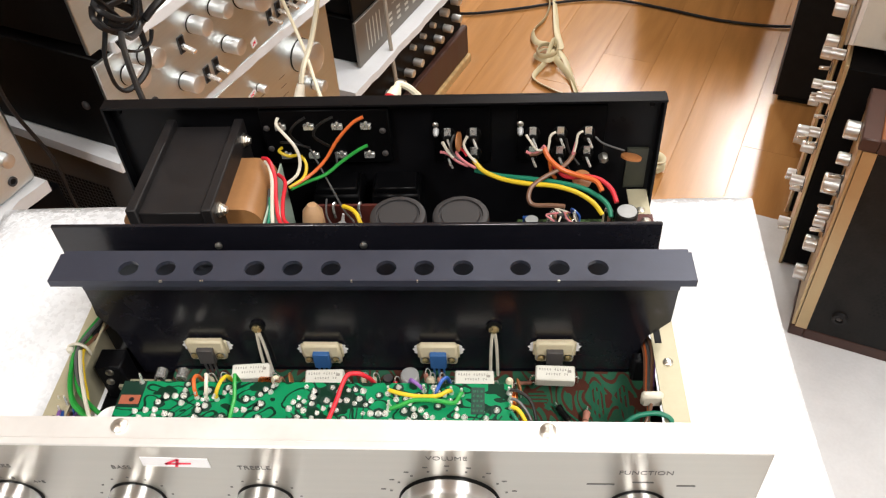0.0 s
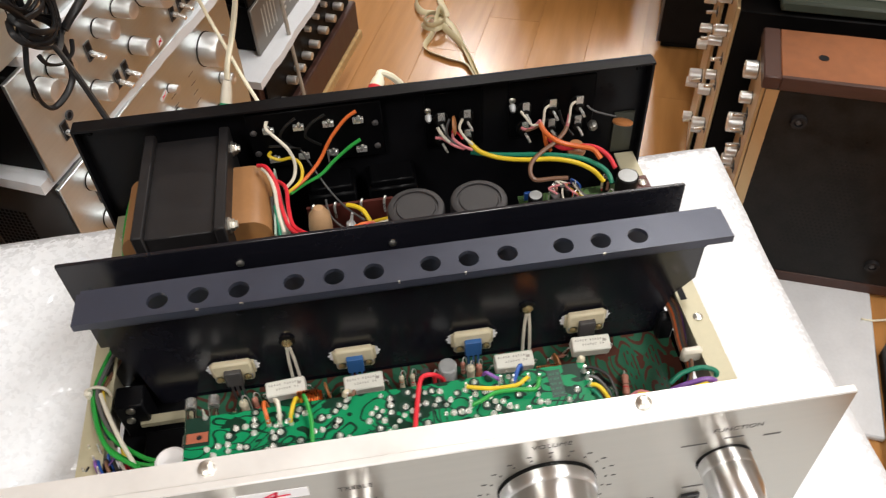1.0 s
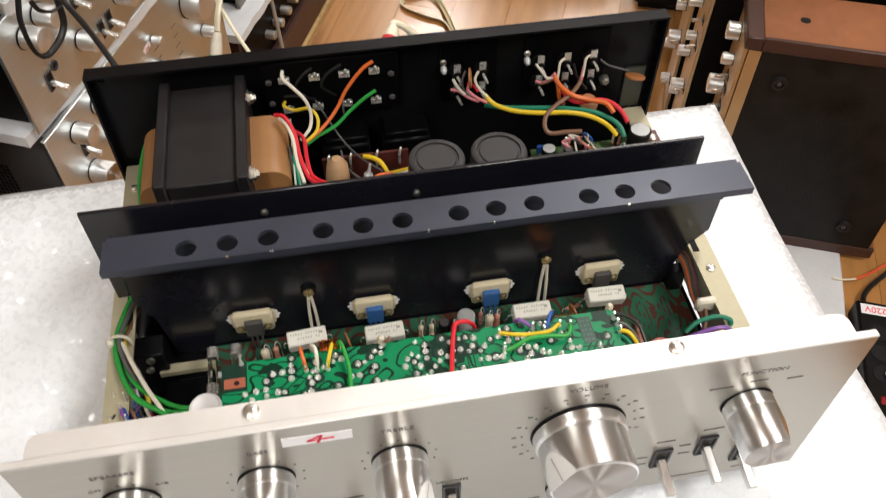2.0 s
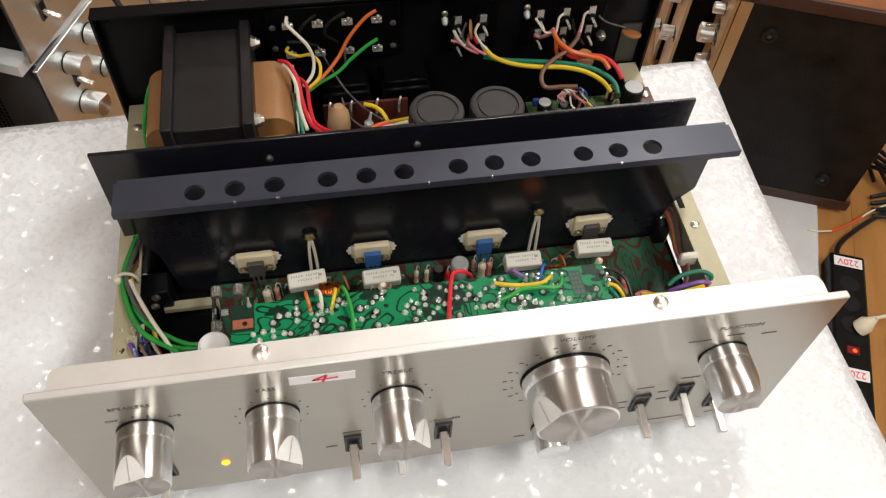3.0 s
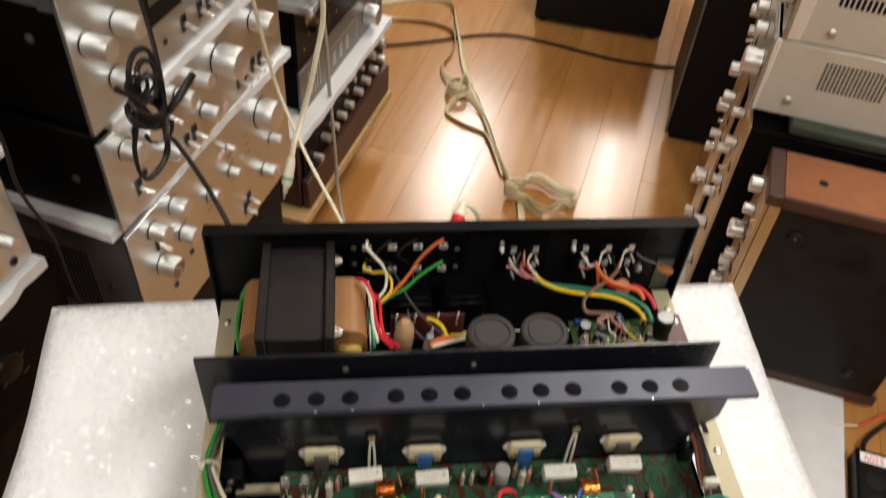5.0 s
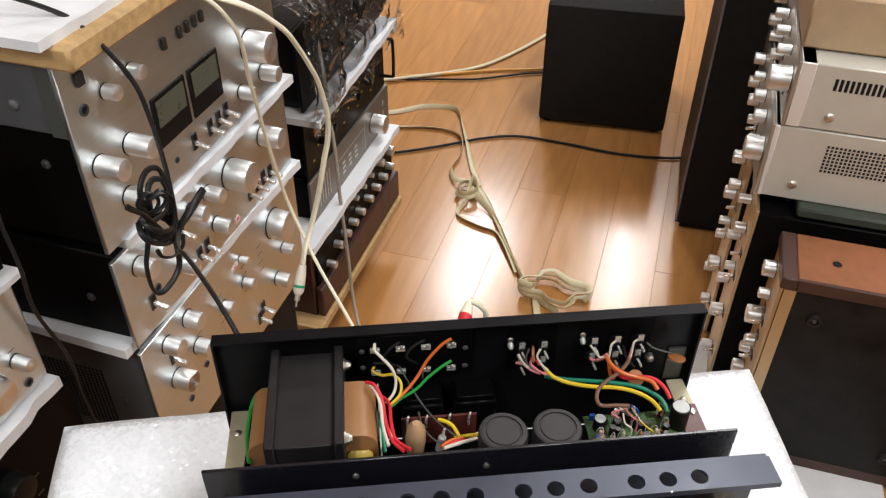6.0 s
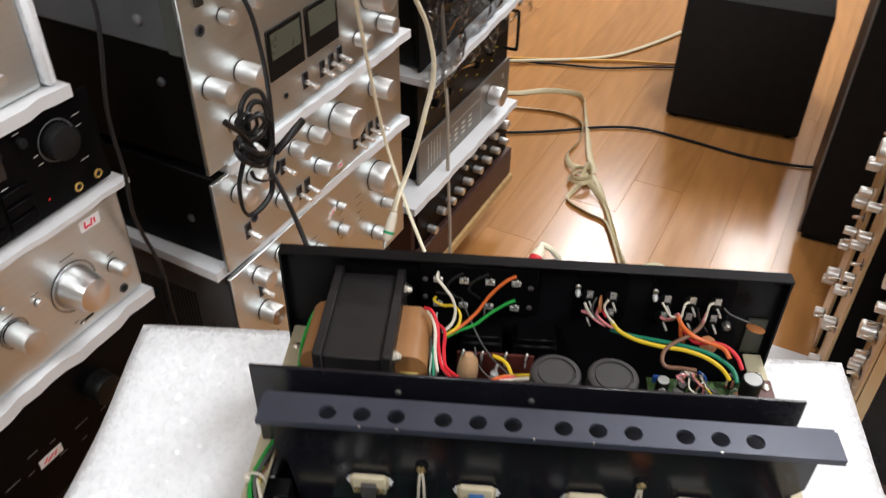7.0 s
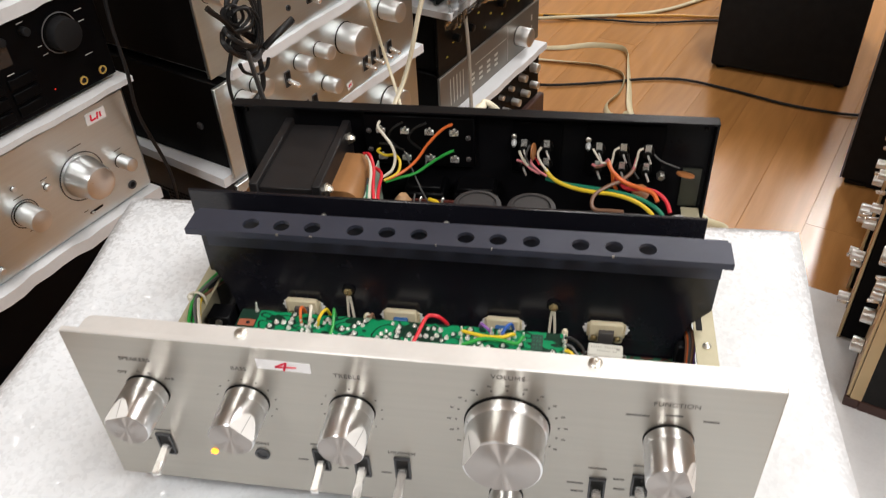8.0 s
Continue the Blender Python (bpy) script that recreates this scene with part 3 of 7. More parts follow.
# chassis: base, two flanged rails, rear panel with its returns
base = amp_box("chassis_base", -0.176, 0.176, 0.006, 0.258, 0.0135, 0.0155, STEEL_BLACK)
for s in (-1, 1):
    bm = bmesh.new()
    x_out, x_in = s * 0.1800, s * 0.1785
    box(bm, min(x_out, x_in), max(x_out, x_in), 0.016, 0.258, 0.0155, 0.064)
    y0 = 0.020
    lip = s * 0.1665
    box(bm, min(x_in, lip), max(x_in, lip), y0, 0.258, 0.0625, 0.064)
    rail = part("side_rail", bm, ZINC, amp)
    for y in (0.108, 0.236):
        screw(rail, (s * 0.1735, y, 0.064), (0, 0, 1), 0.0028)
    # oblong dark slot in the lip
    slot = bmesh.new()
    box(slot, min(s * 0.1680, s * 0.1720), max(s * 0.1680, s * 0.1720), 0.122, 0.146, 0.0634, 0.06415)
    part("slot", slot, BLACK_MATT, rail)
bm = bmesh.new()
box(bm, -0.1835, 0.1835, 0.262, 0.2635, 0.012, 0.1415)
box(bm, -0.1835, 0.1840, 0.2532, 0.2619, 0.1400, 0.1415)
for s in (-1, 1):
    x0, x1 = sorted((s * 0.1835, s * 0.1820))
    box(bm, x0, x1, 0.2532, 0.2619, 0.020, 0.1399)
rear = part("rear_panel", bm, STEEL_BLACK, amp, "black steel rear panel")
for x, z in ((-0.176, 0.133), (0.176, 0.133)):
    screw(rear, (x, 0.2619, z), (0, -1, 0), 0.002, STEEL_BLACK)
# Zinc darkened in its colour for the shade in the rear corner.
amp_box("corner_bracket", 0.164, 0.178, 0.2600, 0.2619, 0.064, 0.098, mat("shaded_zinc", (0.05, 0.053, 0.040), 0.5, 0.3))

# front plate, its lip and lettering
bm = bmesh.new()
box(bm, -0.19, 0.19, 0.0, 0.0042, 0.016 + K, 0.1430 + K, 0.0006)
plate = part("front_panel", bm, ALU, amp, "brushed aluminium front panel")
# Top edge takes LIP too: the bright reflection there is put in by colour.
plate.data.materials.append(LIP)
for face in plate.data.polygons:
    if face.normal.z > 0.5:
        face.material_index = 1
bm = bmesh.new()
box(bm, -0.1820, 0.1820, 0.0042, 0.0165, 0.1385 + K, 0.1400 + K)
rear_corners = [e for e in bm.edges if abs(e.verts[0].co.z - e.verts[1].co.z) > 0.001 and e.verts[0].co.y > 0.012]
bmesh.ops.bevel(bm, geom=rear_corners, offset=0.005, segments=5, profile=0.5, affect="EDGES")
lip = part("panel_lip", bm, LIP, amp, "metal lip behind the panel, painted pale for the ceiling it reflects")
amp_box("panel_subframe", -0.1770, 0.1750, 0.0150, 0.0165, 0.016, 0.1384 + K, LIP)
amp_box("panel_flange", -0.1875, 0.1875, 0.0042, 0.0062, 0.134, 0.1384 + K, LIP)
for x in (-0.090, 0.0985):
    screw(lip, (x, 0.0115, 0.1400 + K), (0, 0, 1), 0.0036)


def front_text(s, x, z, size):
    return letters("lettering", s, size, Matrix.Translation((x, -0.00005, z)) @ pose(0, 0, 0, 90), PRINT, plate, spread=1.05)


ZK = 0.099 + K
for s, x, z, size in (("SPEAKERS", -0.151, 0.1248, 0.0041), ("OFF", -0.1615, 0.1133, 0.0032), ("A", -0.1515, 0.1152, 0.0030), ("B", -0.1452, 0.1140, 0.0030), ("A+B", -0.1340, 0.1110, 0.0032),
                      ("BASS", -0.0905, 0.1250, 0.0041), ("TREBLE", -0.030, 0.1262, 0.0044), ("VOLUME", 0.0552, 0.1362, 0.0044), ("FUNCTION", 0.140, 0.1268, 0.0044),
                      ("LOUDNESS", -0.005, 0.0645, 0.0032), ("PHONES", -0.0905, 0.0600, 0.0028)):
    front_text(s, x, z + K, size)
rows = []
for cx, r, n, span in ((-0.0905, 0.0172, 11, 270), (-0.030, 0.0172, 11, 270)):
    for i in range(n):
        t = radians(-span / 2 + span * i / (n - 1))
        rows.append((cx + r * math.sin(t), 0, ZK + r * math.cos(t), 0.0010, 0.0008))
for i in range(17):
    t = radians(-140 + 280 * i / 16)
    rows.append((0.055 + 0.0275 * math.sin(t), 0, ZK + 0.0275 * math.cos(t), 0.0011, 0.0011))
    rows.append((0.055 + 0.0312 * math.sin(t), 0, ZK + 0.0312 * math.cos(t), 0.0022, 0.0008))
for x, z, w in ((0.1215, 0.117, 0.012), (0.1395, 0.1190, 0.009), (0.1580, 0.1165, 0.008), (0.105, 0.069, 0.010), (0.129, 0.075, 0.011), (0.0935, 0.054, 0.009), (0.095, 0.0465, 0.007),
                (0.118, 0.052, 0.006), (0.117, 0.061, 0.006), (0.157, 0.023, 0.009), (-0.152, 0.0635, 0.012), (-0.163, 0.054, 0.006), (-0.054, 0.0645, 0.010), (-0.0655, 0.049, 0.006), (-0.030, 0.0645, 0.009),
                (-0.0415, 0.0445, 0.006), (-0.0155, 0.0445, 0.006), (0.128, 0.023, 0.034), (0.040, 0.026, 0.006), (0.070, 0.026, 0.006)):
    rows.append((x, 0, z + K, w, 0.0010))
bars("panel_print", rows, PRINT, plate)
for x, turn in ((-0.150, -22), (-0.0905, 48), (-0.030, 60), (0.139, 70)):
    facet_knob("control_knob", amp, (x, -0.0002, ZK), 0.0127, 0.0275, turn)
facet_knob("volume_knob", amp, (0.055, -0.0002, ZK), 0.0225, 0.0275, -64, cut=0.17, body=0.92)
for x, z in ((-0.1515, 0.051), (-0.054, 0.051), (-0.0295, 0.049), (-0.0053, 0.051), (0.1058, 0.051), (0.1288, 0.058), (0.1525, 0.043)):
    toggle(amp, (x, -0.0002, z + K), 0.020, k=0.85)
plain_knob("balance_knob", amp, (0.055, -0.0002, 0.036 + K), 0.0095, 0.016)
bm = bmesh.new()
lathe(bm, (-0.1213, 0.0, 0.048 + K), (0, -1, 0), [(0, 0.0022), (0.0008, 0.0022), (0.0014, 0.0013)], 14)
part("pilot_lamp", bm, AMBER, amp, "glowing amber pilot lamp")
bm = bmesh.new()
lathe(bm, (-0.0906, 0.0, 0.0505 + K), (0, -1, 0), [(0, 0.0046), (0.0012, 0.0046), (0.0014, 0.0032), (0.0002, 0.0030)], 20)
part("headphone_jack", bm, CASE_DARK, amp)
sticker(amp, (-0.0642, -0.0001, 0.1305 + K), 0.0300, 0.0072, 1.5, ((-0.0045, -0.0009, 0.0072, 0.0000), (-0.0045, -0.0009, 0.0018, 0.0030), (0.0020, 0.0034, 0.0000, -0.0033)))

# ------- heat sink: rear plate, front plate with its flange and row of holes
ZS = 0.1365
bm = bmesh.new()
box(bm, -0.1775, 0.1665, 0.1465, 0.1490, 0.022, ZS, 0.0005)
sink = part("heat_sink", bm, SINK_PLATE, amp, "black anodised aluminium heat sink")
for x in (-0.083, 0.001):
    screw(sink, (x, 0.1465, ZS - 0.0155), (0, -1, 0), 0.0022, SCREW)
bm = bmesh.new()
# front plate with clipped lower corners
pts = [(-0.150, 0.0), (0.155, 0.0), (0.164, 0.038), (0.176, 0.052), (0.1765, ZS - 0.056), (-0.1608, ZS - 0.056), (-0.1625, 0.056), (-0.155, 0.040)]
for y in (0.1267, 0.1285):
    bm.faces.new([bm.verts.new((x, y, 0.026 + z)) for x, z in pts])
bm.verts.ensure_lookup_table()
n = len(pts)
for i in range(n):
    j = (i + 1) % n
    bm.faces.new((bm.verts[i], bm.verts[j], bm.verts[n + j], bm.verts[n + i]))
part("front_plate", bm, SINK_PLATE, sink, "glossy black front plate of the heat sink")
HOLES = [-0.1210, -0.1005, -0.0800, -0.0520, -0.0315, -0.0110, 0.0185, 0.0385, 0.0590, 0.0888, 0.1088, 0.1288]


def flange():
    """A level strip with twelve round holes through it."""
    bm = bmesh.new()
    x0, x1, y0, y1, seg, r = -0.1625, 0.1780, 0.1055, 0.1250, 24, 0.0054
    yc, low = 0.1140, ZS - 0.0024
    edges = [x0]
    for hx in HOLES:
        edges += [hx - 0.0085, hx + 0.0085]
    edges.append(x1)
    for i in range(0, len(edges), 2):
        box(bm, edges[i], edges[i + 1], y0, y1, low, ZS)
    for hx in HOLES:
        xa, xb = hx - 0.0085, hx + 0.0085
        corner = [math.atan2(y - yc, x - hx) for x, y in ((xb, y1), (xa, y1), (xa, y0), (xb, y0))]
        turns = sorted([2 * math.pi * k / seg - math.pi + 0.01 for k in range(seg)] + corner)
        for z in (ZS, low):
            ring = []
            for t in turns:
                c, q = math.cos(t), math.sin(t)
                f = min(((xb - hx) if c > 0 else (hx - xa)) / max(abs(c), 1e-6), ((y1 - yc) if q > 0 else (yc - y0)) / max(abs(q), 1e-6))
                ring.append((bm.verts.new((hx + r * c, yc + r * q, z)), bm.verts.new((hx + f * c, yc + f * q, z))))
            for (a, b), (c, d) in zip(ring, ring[1:] + ring[:1]):
                bm.faces.new((a, b, d, c))
        lathe(bm, (hx, yc, low), (0, 0, 1), [(0, r), (0.0024, r)], seg, cap=False)
        box(bm, xa, xb, y0, y0 + 0.0003, low, ZS)
    box(bm, x0, x1, y0 - 0.0008, y0, ZS - 0.0045, ZS + 0.0002)
    box(bm, -0.1608, 0.1765, 0.1250, 0.1272, ZS - 0.0300, ZS)
    return bm


part("flange", flange(), SINK_SHEEN, sink, "black flange with twelve round holes, sheen painted blue-grey")
# worn nicks along the flange
rng = random.Random(21)
for k in range(6):
    x, w = rng.uniform(-0.155, 0.17), rng.uniform(0.0006, 0.0020)
    bm = bmesh.new()
    box(bm, x, x + w, 0.1044, 0.1052, ZS - 0.0002 - rng.uniform(0, 0.0012), ZS + 0.00035)
    part("worn_nick", bm, SCREW, sink)
amp_box("end_bracket", -0.171, -0.154, 0.112, 0.127, 0.018, 0.050, STEEL_BLACK, 0.001)
amp_box("end_bracket", 0.157, 0.167, 0.119, 0.127, 0.018, 0.050, STEEL_BLACK, 0.0015)
for x, z in ((-0.1645, 0.036), (-0.1620, 0.0455)):
    screw(amp, (x, 0.112, z), (0, -1, 0), 0.0026)

# ------- main board in front of the sink, with its parts
main = amp_box("circuit_board", -0.128, 0.166, 0.052, 0.1255, 0.0295, 0.0311, PCB_DARK, label="brown and dark green printed circuit board, component side")
ZB = 0.0311
bm = bmesh.new()
box(bm, -0.160, -0.128, 0.1100, 0.1160, 0.0295, 0.0330)
part("board_bracket", bm, ZINC, amp)


def cement(x, y, turn, mirrored=False):
    bm = bmesh.new()
    box(bm, -0.0115, 0.0115, -0.0048, 0.0048, 0.006, 0.0155, 0.0008)
    ob = part("cement_resistor", bm, CERAMIC, main, "white cement power resistor")
    ob.matrix_local = pose(x, y, ZB + 0.0065) @ pose(0, 0, 0, 14, 0, turn)
    rows = [(-0.0090 + 0.0015 * i, 0, 0.0020 - 0.0006 * (i % 2) * (j == 1), 0.0004 if j != 1 else 0.0010, 0.0014 if j != 1 else 0.0003) for i in range(12) if i != 5 for j in (0, 1)]
    rows += [(-0.0050 + 0.0015 * i, 0, -0.0010 + 0.0005 * (i % 2) * (j == 1), 0.0004 if j != 1 else 0.0010, 0.0013 if j != 1 else 0.0003) for i in range(9) if i != 6 for j in (0, 1)]
    rows.append((0.0082, 0, 0.0010, 0.0022, 0.0016))
    m = bmesh.new()
    for px, _, pz, w, h in rows:
        box(m, px - w / 2, px + w / 2, pz - h / 2, pz + h / 2, 0.01552, 0.0156)
    tagged(part("print", m, mat("faded_print", (0.36, 0.34, 0.30), 0.6), ob), kind="stuff")
    for s in (-1, 1):
        lead = bmesh.new()
        tube(lead, [(s * 0.0110, 0, 0.010), (s * 0.0135, 0, 0.0098), (s * 0.0142, 0.0005, 0.004), (s * 0.0142, 0.003, -0.0055)], 0.0005, 6, 3)
        part("lead", lead, TIN, ob)
    return ob


for x, y, turn in ((-0.0715, 0.1125, 4), (-0.0262, 0.1085, 2), (0.0630, 0.1085, 0), (0.1105, 0.1125, -2)):
    cement(x, y, turn)


def clamp(x, z, colour):
    """A power transistor under a beige clamp on the sink plate."""
    bm = bmesh.new()
    box(bm, -0.0114, 0.0114, -0.0056, -0.0010, -0.0095, 0.0080, 0.0012)
    box(bm, -0.0128, 0.0128, -0.0030, -0.0010, -0.0062, 0.0055, 0.0005)
    ob = part("transistor_clamp", bm, BEIGE, amp, "beige transistor clamp with two screws")
    ob.matrix_local = pose(x, 0.1265, z)
    for s in (-1, 1):
        wing = bmesh.new()
        vs = [wing.verts.new((s * px, -0.0009, pz)) for px, pz in ((0.0122, 0.0045), (0.0146, 0.0030), (0.0140, 0.0015), (0.0160, 0.0), (0.0144, -0.0022), (0.0150, -0.0035), (0.0122, -0.0052))]
        wing.faces.new(vs)
        vs2 = [wing.verts.new(v.co - Vector((0, 0.0002, 0))) for v in vs]
        wing.faces.new(vs2[::-1])
        part("thermal_grease", wing, PAPER, ob, "white thermal grease squeezed out")
    body = bmesh.new()
    box(body, -0.0050, 0.0050, -0.0086, -0.0048, -0.0098, 0.0030, 0.0005)
    for px in (-0.003, 0, 0.003):
        box(body, px - 0.0006, px + 0.0006, -0.0074, -0.0064, -0.028, -0.0105)
    part("transistor", body, BLUE if colour == "blue" else GREY, ob, colour + " plastic transistor")
    for s in (-1, 1):
        washer = bmesh.new()
        lathe(washer, (s * 0.0080, -0.0051, -0.0048), (0, -1, 0), [(0, 0.0030), (0.0005, 0.0029)], 16)
        part("washer", washer, SILVER_CAP, ob)
        screw(ob, (s * 0.0080, -0.0056, -0.0048), (0, -1, 0), 0.0022, BRASS)
    return ob


for x, z, c in ((-0.101, 0.0560, "grey"), (-0.0300, 0.0528, "blue"), (0.0410, 0.0528, "blue"), (0.1105, 0.0560, "grey")):
    clamp(x, z, c)
for x in (-0.0665, 0.0745):
    bm = bmesh.new()
    lathe(bm, (x, 0.1266, 0.0730), (0, -1, 0), [(0, 0.0046), (0.0016, 0.0046), (0.0020, 0.0040)], 18)
    lug = part("thermistor", bm, BLACK_PLASTIC, amp)
    screw(lug, (x, 0.1246, 0.0730), (0, -1, 0), 0.0031, BRASS)
    for s in (-1, 1):
        legs = bmesh.new()
        tube(legs, [(x + s * 0.0008, 0.1240, 0.069), (x + s * 0.0016, 0.1237, 0.058), (x + s * 0.0020, 0.1232, 0.045), (x + s * 0.0022, 0.1225, ZB)], 0.0010, 7, 4)
        part("white_sleeve", legs, W["white"], lug)


def axial(x, y, z, length, r, material, turn=0.0, stand=False, parent=None, bands=()):
    bm = bmesh.new()
    ax = (0, 0, 1) if stand else (1, 0, 0)
    st = (0, 0, 0.002) if stand else (-length / 2, 0, r + 0.001)
    lathe(bm, st, ax, [(0, r * 0.6), (length * 0.08, r), (length * 0.25, r), (length * 0.3, r * 0.88), (length * 0.7, r * 0.88), (length * 0.75, r), (length * 0.92, r), (length, r * 0.6)], 12)
    ob = part("resistor", bm, material, parent or main)
    ob.matrix_local = pose(x, y, z) @ pose(0, 0, 0, 0, 0, turn)
    if stand:
        lead = bmesh.new()
        tube(lead, [(0, 0, length), (0, 0, length + 0.004), (0.001, 0.0015, length + 0.005), (0.0025, 0.003, length), (0.0028, 0.0032, 0)], 0.0004, 5, 3)
        part("lead", lead, TIN, ob)
    else:
        for s in (-1, 1):
            lead = bmesh.new()
            tube(lead, [(s * length * 0.48, 0, r + 0.001), (s * length * 0.7, 0, r + 0.001), (s * length * 0.72, 0, 0)], 0.0004, 5, 3)
            part("lead", lead, TIN, ob)
    if bands:
        for k, c in enumerate(bands):
            ring = bmesh.new()
            d = length * (0.3 + 0.14 * k)
            c0 = Vector(st) + Vector(ax) * d
            lathe(ring, c0, ax, [(0, r * 0.9), (length * 0.05, r * 0.9)], 12)
            part("band", ring, W[c], ob)
    return ob


def can(x, y, z, r, h, side, top, parent=None, name="capacitor", label=""):
    bm = bmesh.new()
    lathe(bm, (x, y, z), (0, 0, 1), [(0, r * 0.92), (0.0008, r), (h * 0.9, r), (h * 0.93, r * 0.94), (h * 0.96, r), (h - 0.0005, r), (h, r * 0.9)], 28)
    ob = part(name, bm, side, parent or main, label)
    cap = bmesh.new()
    lathe(cap, (x, y, z + h - 0.0001), (0, 0, 1), [(0, r * 0.88), (0.0003, r * 0.86)], 28)
    part("end_cap", cap, top, ob)
    return ob


can(0.0240, 0.1110, ZB, 0.0055, 0.016, SILVER_CAP, SILVER_CAP, label="silver electrolytic capacitor")
can(0.0107, 0.1110, ZB, 0.0034, 0.012, BLACK_PLASTIC, GREY)
axial(-0.0960, 0.1040, ZB, 0.018, 0.0026, CREAM, stand=True)
axial(-0.0905, 0.1085, ZB, 0.013, 0.0018, PINK, stand=True, bands=("red", "brown"))
axial(0.0370, 0.1055, ZB, 0.018, 0.0026, CREAM, stand=True)
axial(0.0425, 0.1085, ZB, 0.014, 0.0020, PINK, stand=True, bands=("red", "orange"))
axial(-0.0040, 0.1090, ZB, 0.013, 0.0016, CREAM, stand=True, bands=("brown", "black", "orange"))
axial(0.0025, 0.1090, ZB, 0.013, 0.0016, CREAM, stand=True, bands=("brown", "red"))
axial(0.0335, 0.1130, ZB, 0.012, 0.0014, PINK, stand=True, bands=("black", "white"))
axial(0.0155, 0.1070, ZB, 0.012, 0.0014, W["red"], stand=True)
axial(-0.0335, 0.0985, ZB, 0.012, 0.0013, W["orange"], stand=True)
axial(0.0560, 0.0985, ZB, 0.012, 0.0013, W["orange"], stand=True)
axial(0.1275, 0.0880, ZB, 0.014, 0.0022, PINK, turn=78, bands=("red", "brown"))
axial(0.1150, 0.0930, ZB, 0.012, 0.0022, BLACK_PLASTIC, turn=120)
axial(0.0930, 0.1150, ZB, 0.009, 0.0013, PINK, turn=5)
axial(-0.1050, 0.1060, ZB, 0.008, 0.0012, CREAM, turn=80)
for x, y in ((-0.0490, 0.1090), (0.0885, 0.1060)):
    bm = bmesh.new()
    lathe(bm, (x, y - 0.0008, ZB + 0.012), (1, 0.25, 0.1), [(0, 0.004), (0.0005, 0.0052), (0.0013, 0.0052), (0.0018, 0.004)], 16)
    ob = part("disc_capacitor", bm, TERRA, main, "flat terracotta-coloured disc capacitor on edge")
    for d in (-0.002, 0.002):
        leg = bmesh.new()
        tube(leg, [(x + d, y, ZB + 0.008), (x + d, y, ZB)], 0.0004, 5)
        part("lead", leg, TIN, ob)
for x, y in ((-0.0580, 0.0990), (0.0815, 0.0925)):
    bm = bmesh.new()
    rows = [(x - 0.0062 + 0.0124 * i / 96, y + 0.0062 * math.cos(2 * math.pi * i / 12), ZB + 0.0175 + 0.0062 * math.sin(2 * math.pi * i / 12)) for i in range(97)]
    tube(bm, [(x - 0.0068, y, ZB)] + rows + [(x + 0.0068, y, ZB)], 0.00075, 6, 1)
    part("choke_coil", bm, COPPER, main, "enamelled copper choke coil")
for x in (-0.1250, -0.1120):
    y0, y1, z = 0.0775, 0.1075, ZB + 0.022
    glass = bmesh.new()
    lathe(glass, (x, y0 + 0.005, z), (0, 1, 0), [(0, 0.0027), (y1 - y0 - 0.010, 0.0027)], 16)
    fuse = part("fuse", glass, GLASS, main, "glass tube fuse in a clip holder")
    for y in (y0, y1 - 0.006):
        ends = bmesh.new()
        lathe(ends, (x, y, z), (0, 1, 0), [(0, 0.0028), (0.0004, 0.0034), (0.0066, 0.0034), (0.007, 0.0028)], 16)
        part("end_cap", ends, mat("nickel_cap", (0.84, 0.83, 0.79), 0.26, 0.85), fuse)
    for y in (y0 + 0.001, y1 - 0.005):
        clip = bmesh.new()
        box(clip, x - 0.0034, x + 0.0034, y, y + 0.004, ZB, ZB + 0.0006)
        part("clip", clip, TIN, fuse)

# ------- upper board behind the front panel, solder side up
ZG = 0.1240
bm = bmesh.new()
box(bm, -0.1060, 0.0835, 0.0168, 0.0495, ZG - 0.0016, ZG)
upper = part("circuit_board", bm, PCB_GREEN, amp, "bright green printed circuit board, solder side up")
BARE = mat("bare_board", (0.005, 0.026, 0.017), 0.45, spec=0.25)
amp_box("bare_corner", -0.1060, -0.0945, 0.0342, 0.0494, ZG, ZG + 0.0001, BARE, parent=upper)
rng = random.Random(4)
blobs, halos = bmesh.new(), bmesh.new()
joints = []
while len(joints) < 128:
    x, y = rng.uniform(-0.101, 0.060), rng.uniform(0.0190, 0.0455)
    dx, dy = rng.choice(((0.0034, 0), (0, 0.0036), (0.0026, 0.0026), (-0.0028, 0.0026)))
    for k in range(rng.choice((1, 2, 2, 3, 4))):
        p = (x + dx * k + rng.uniform(-0.0004, 0.0004), y + dy * k + rng.uniform(-0.0004, 0.0004))
        if not -0.103 < p[0] < 0.062 or not 0.0185 < p[1] < 0.0480 or (p[0] < -0.0925 and p[1] > 0.033):
            continue
        if min([math.hypot(p[0] - q[0], p[1] - q[1]) for q in joints] or [1]) > 0.0030:
            joints.append(p)
for x, y in joints + [(0.0715, 0.0300), (0.0615, 0.0305), (0.0765, 0.0345)]:
    r = rng.uniform(0.0012, 0.0018)
    lathe(blobs, (x, y, ZG - 0.0001), (rng.uniform(-0.15, 0.15), rng.uniform(-0.15, 0.15), 1), [(0, r), (r * 0.45, r * 0.85), (r * 0.9, r * 0.5), (r * 1.5, r * 0.2)], 9)
    if rng.random() < 0.45:
        lathe(halos, (x + rng.uniform(-0.0006, 0.0006), y + rng.uniform(-0.0006, 0.0006), ZG), (0, 0, 1), [(0, r * 1.75), (0.00008, r * 1.7)], 8)
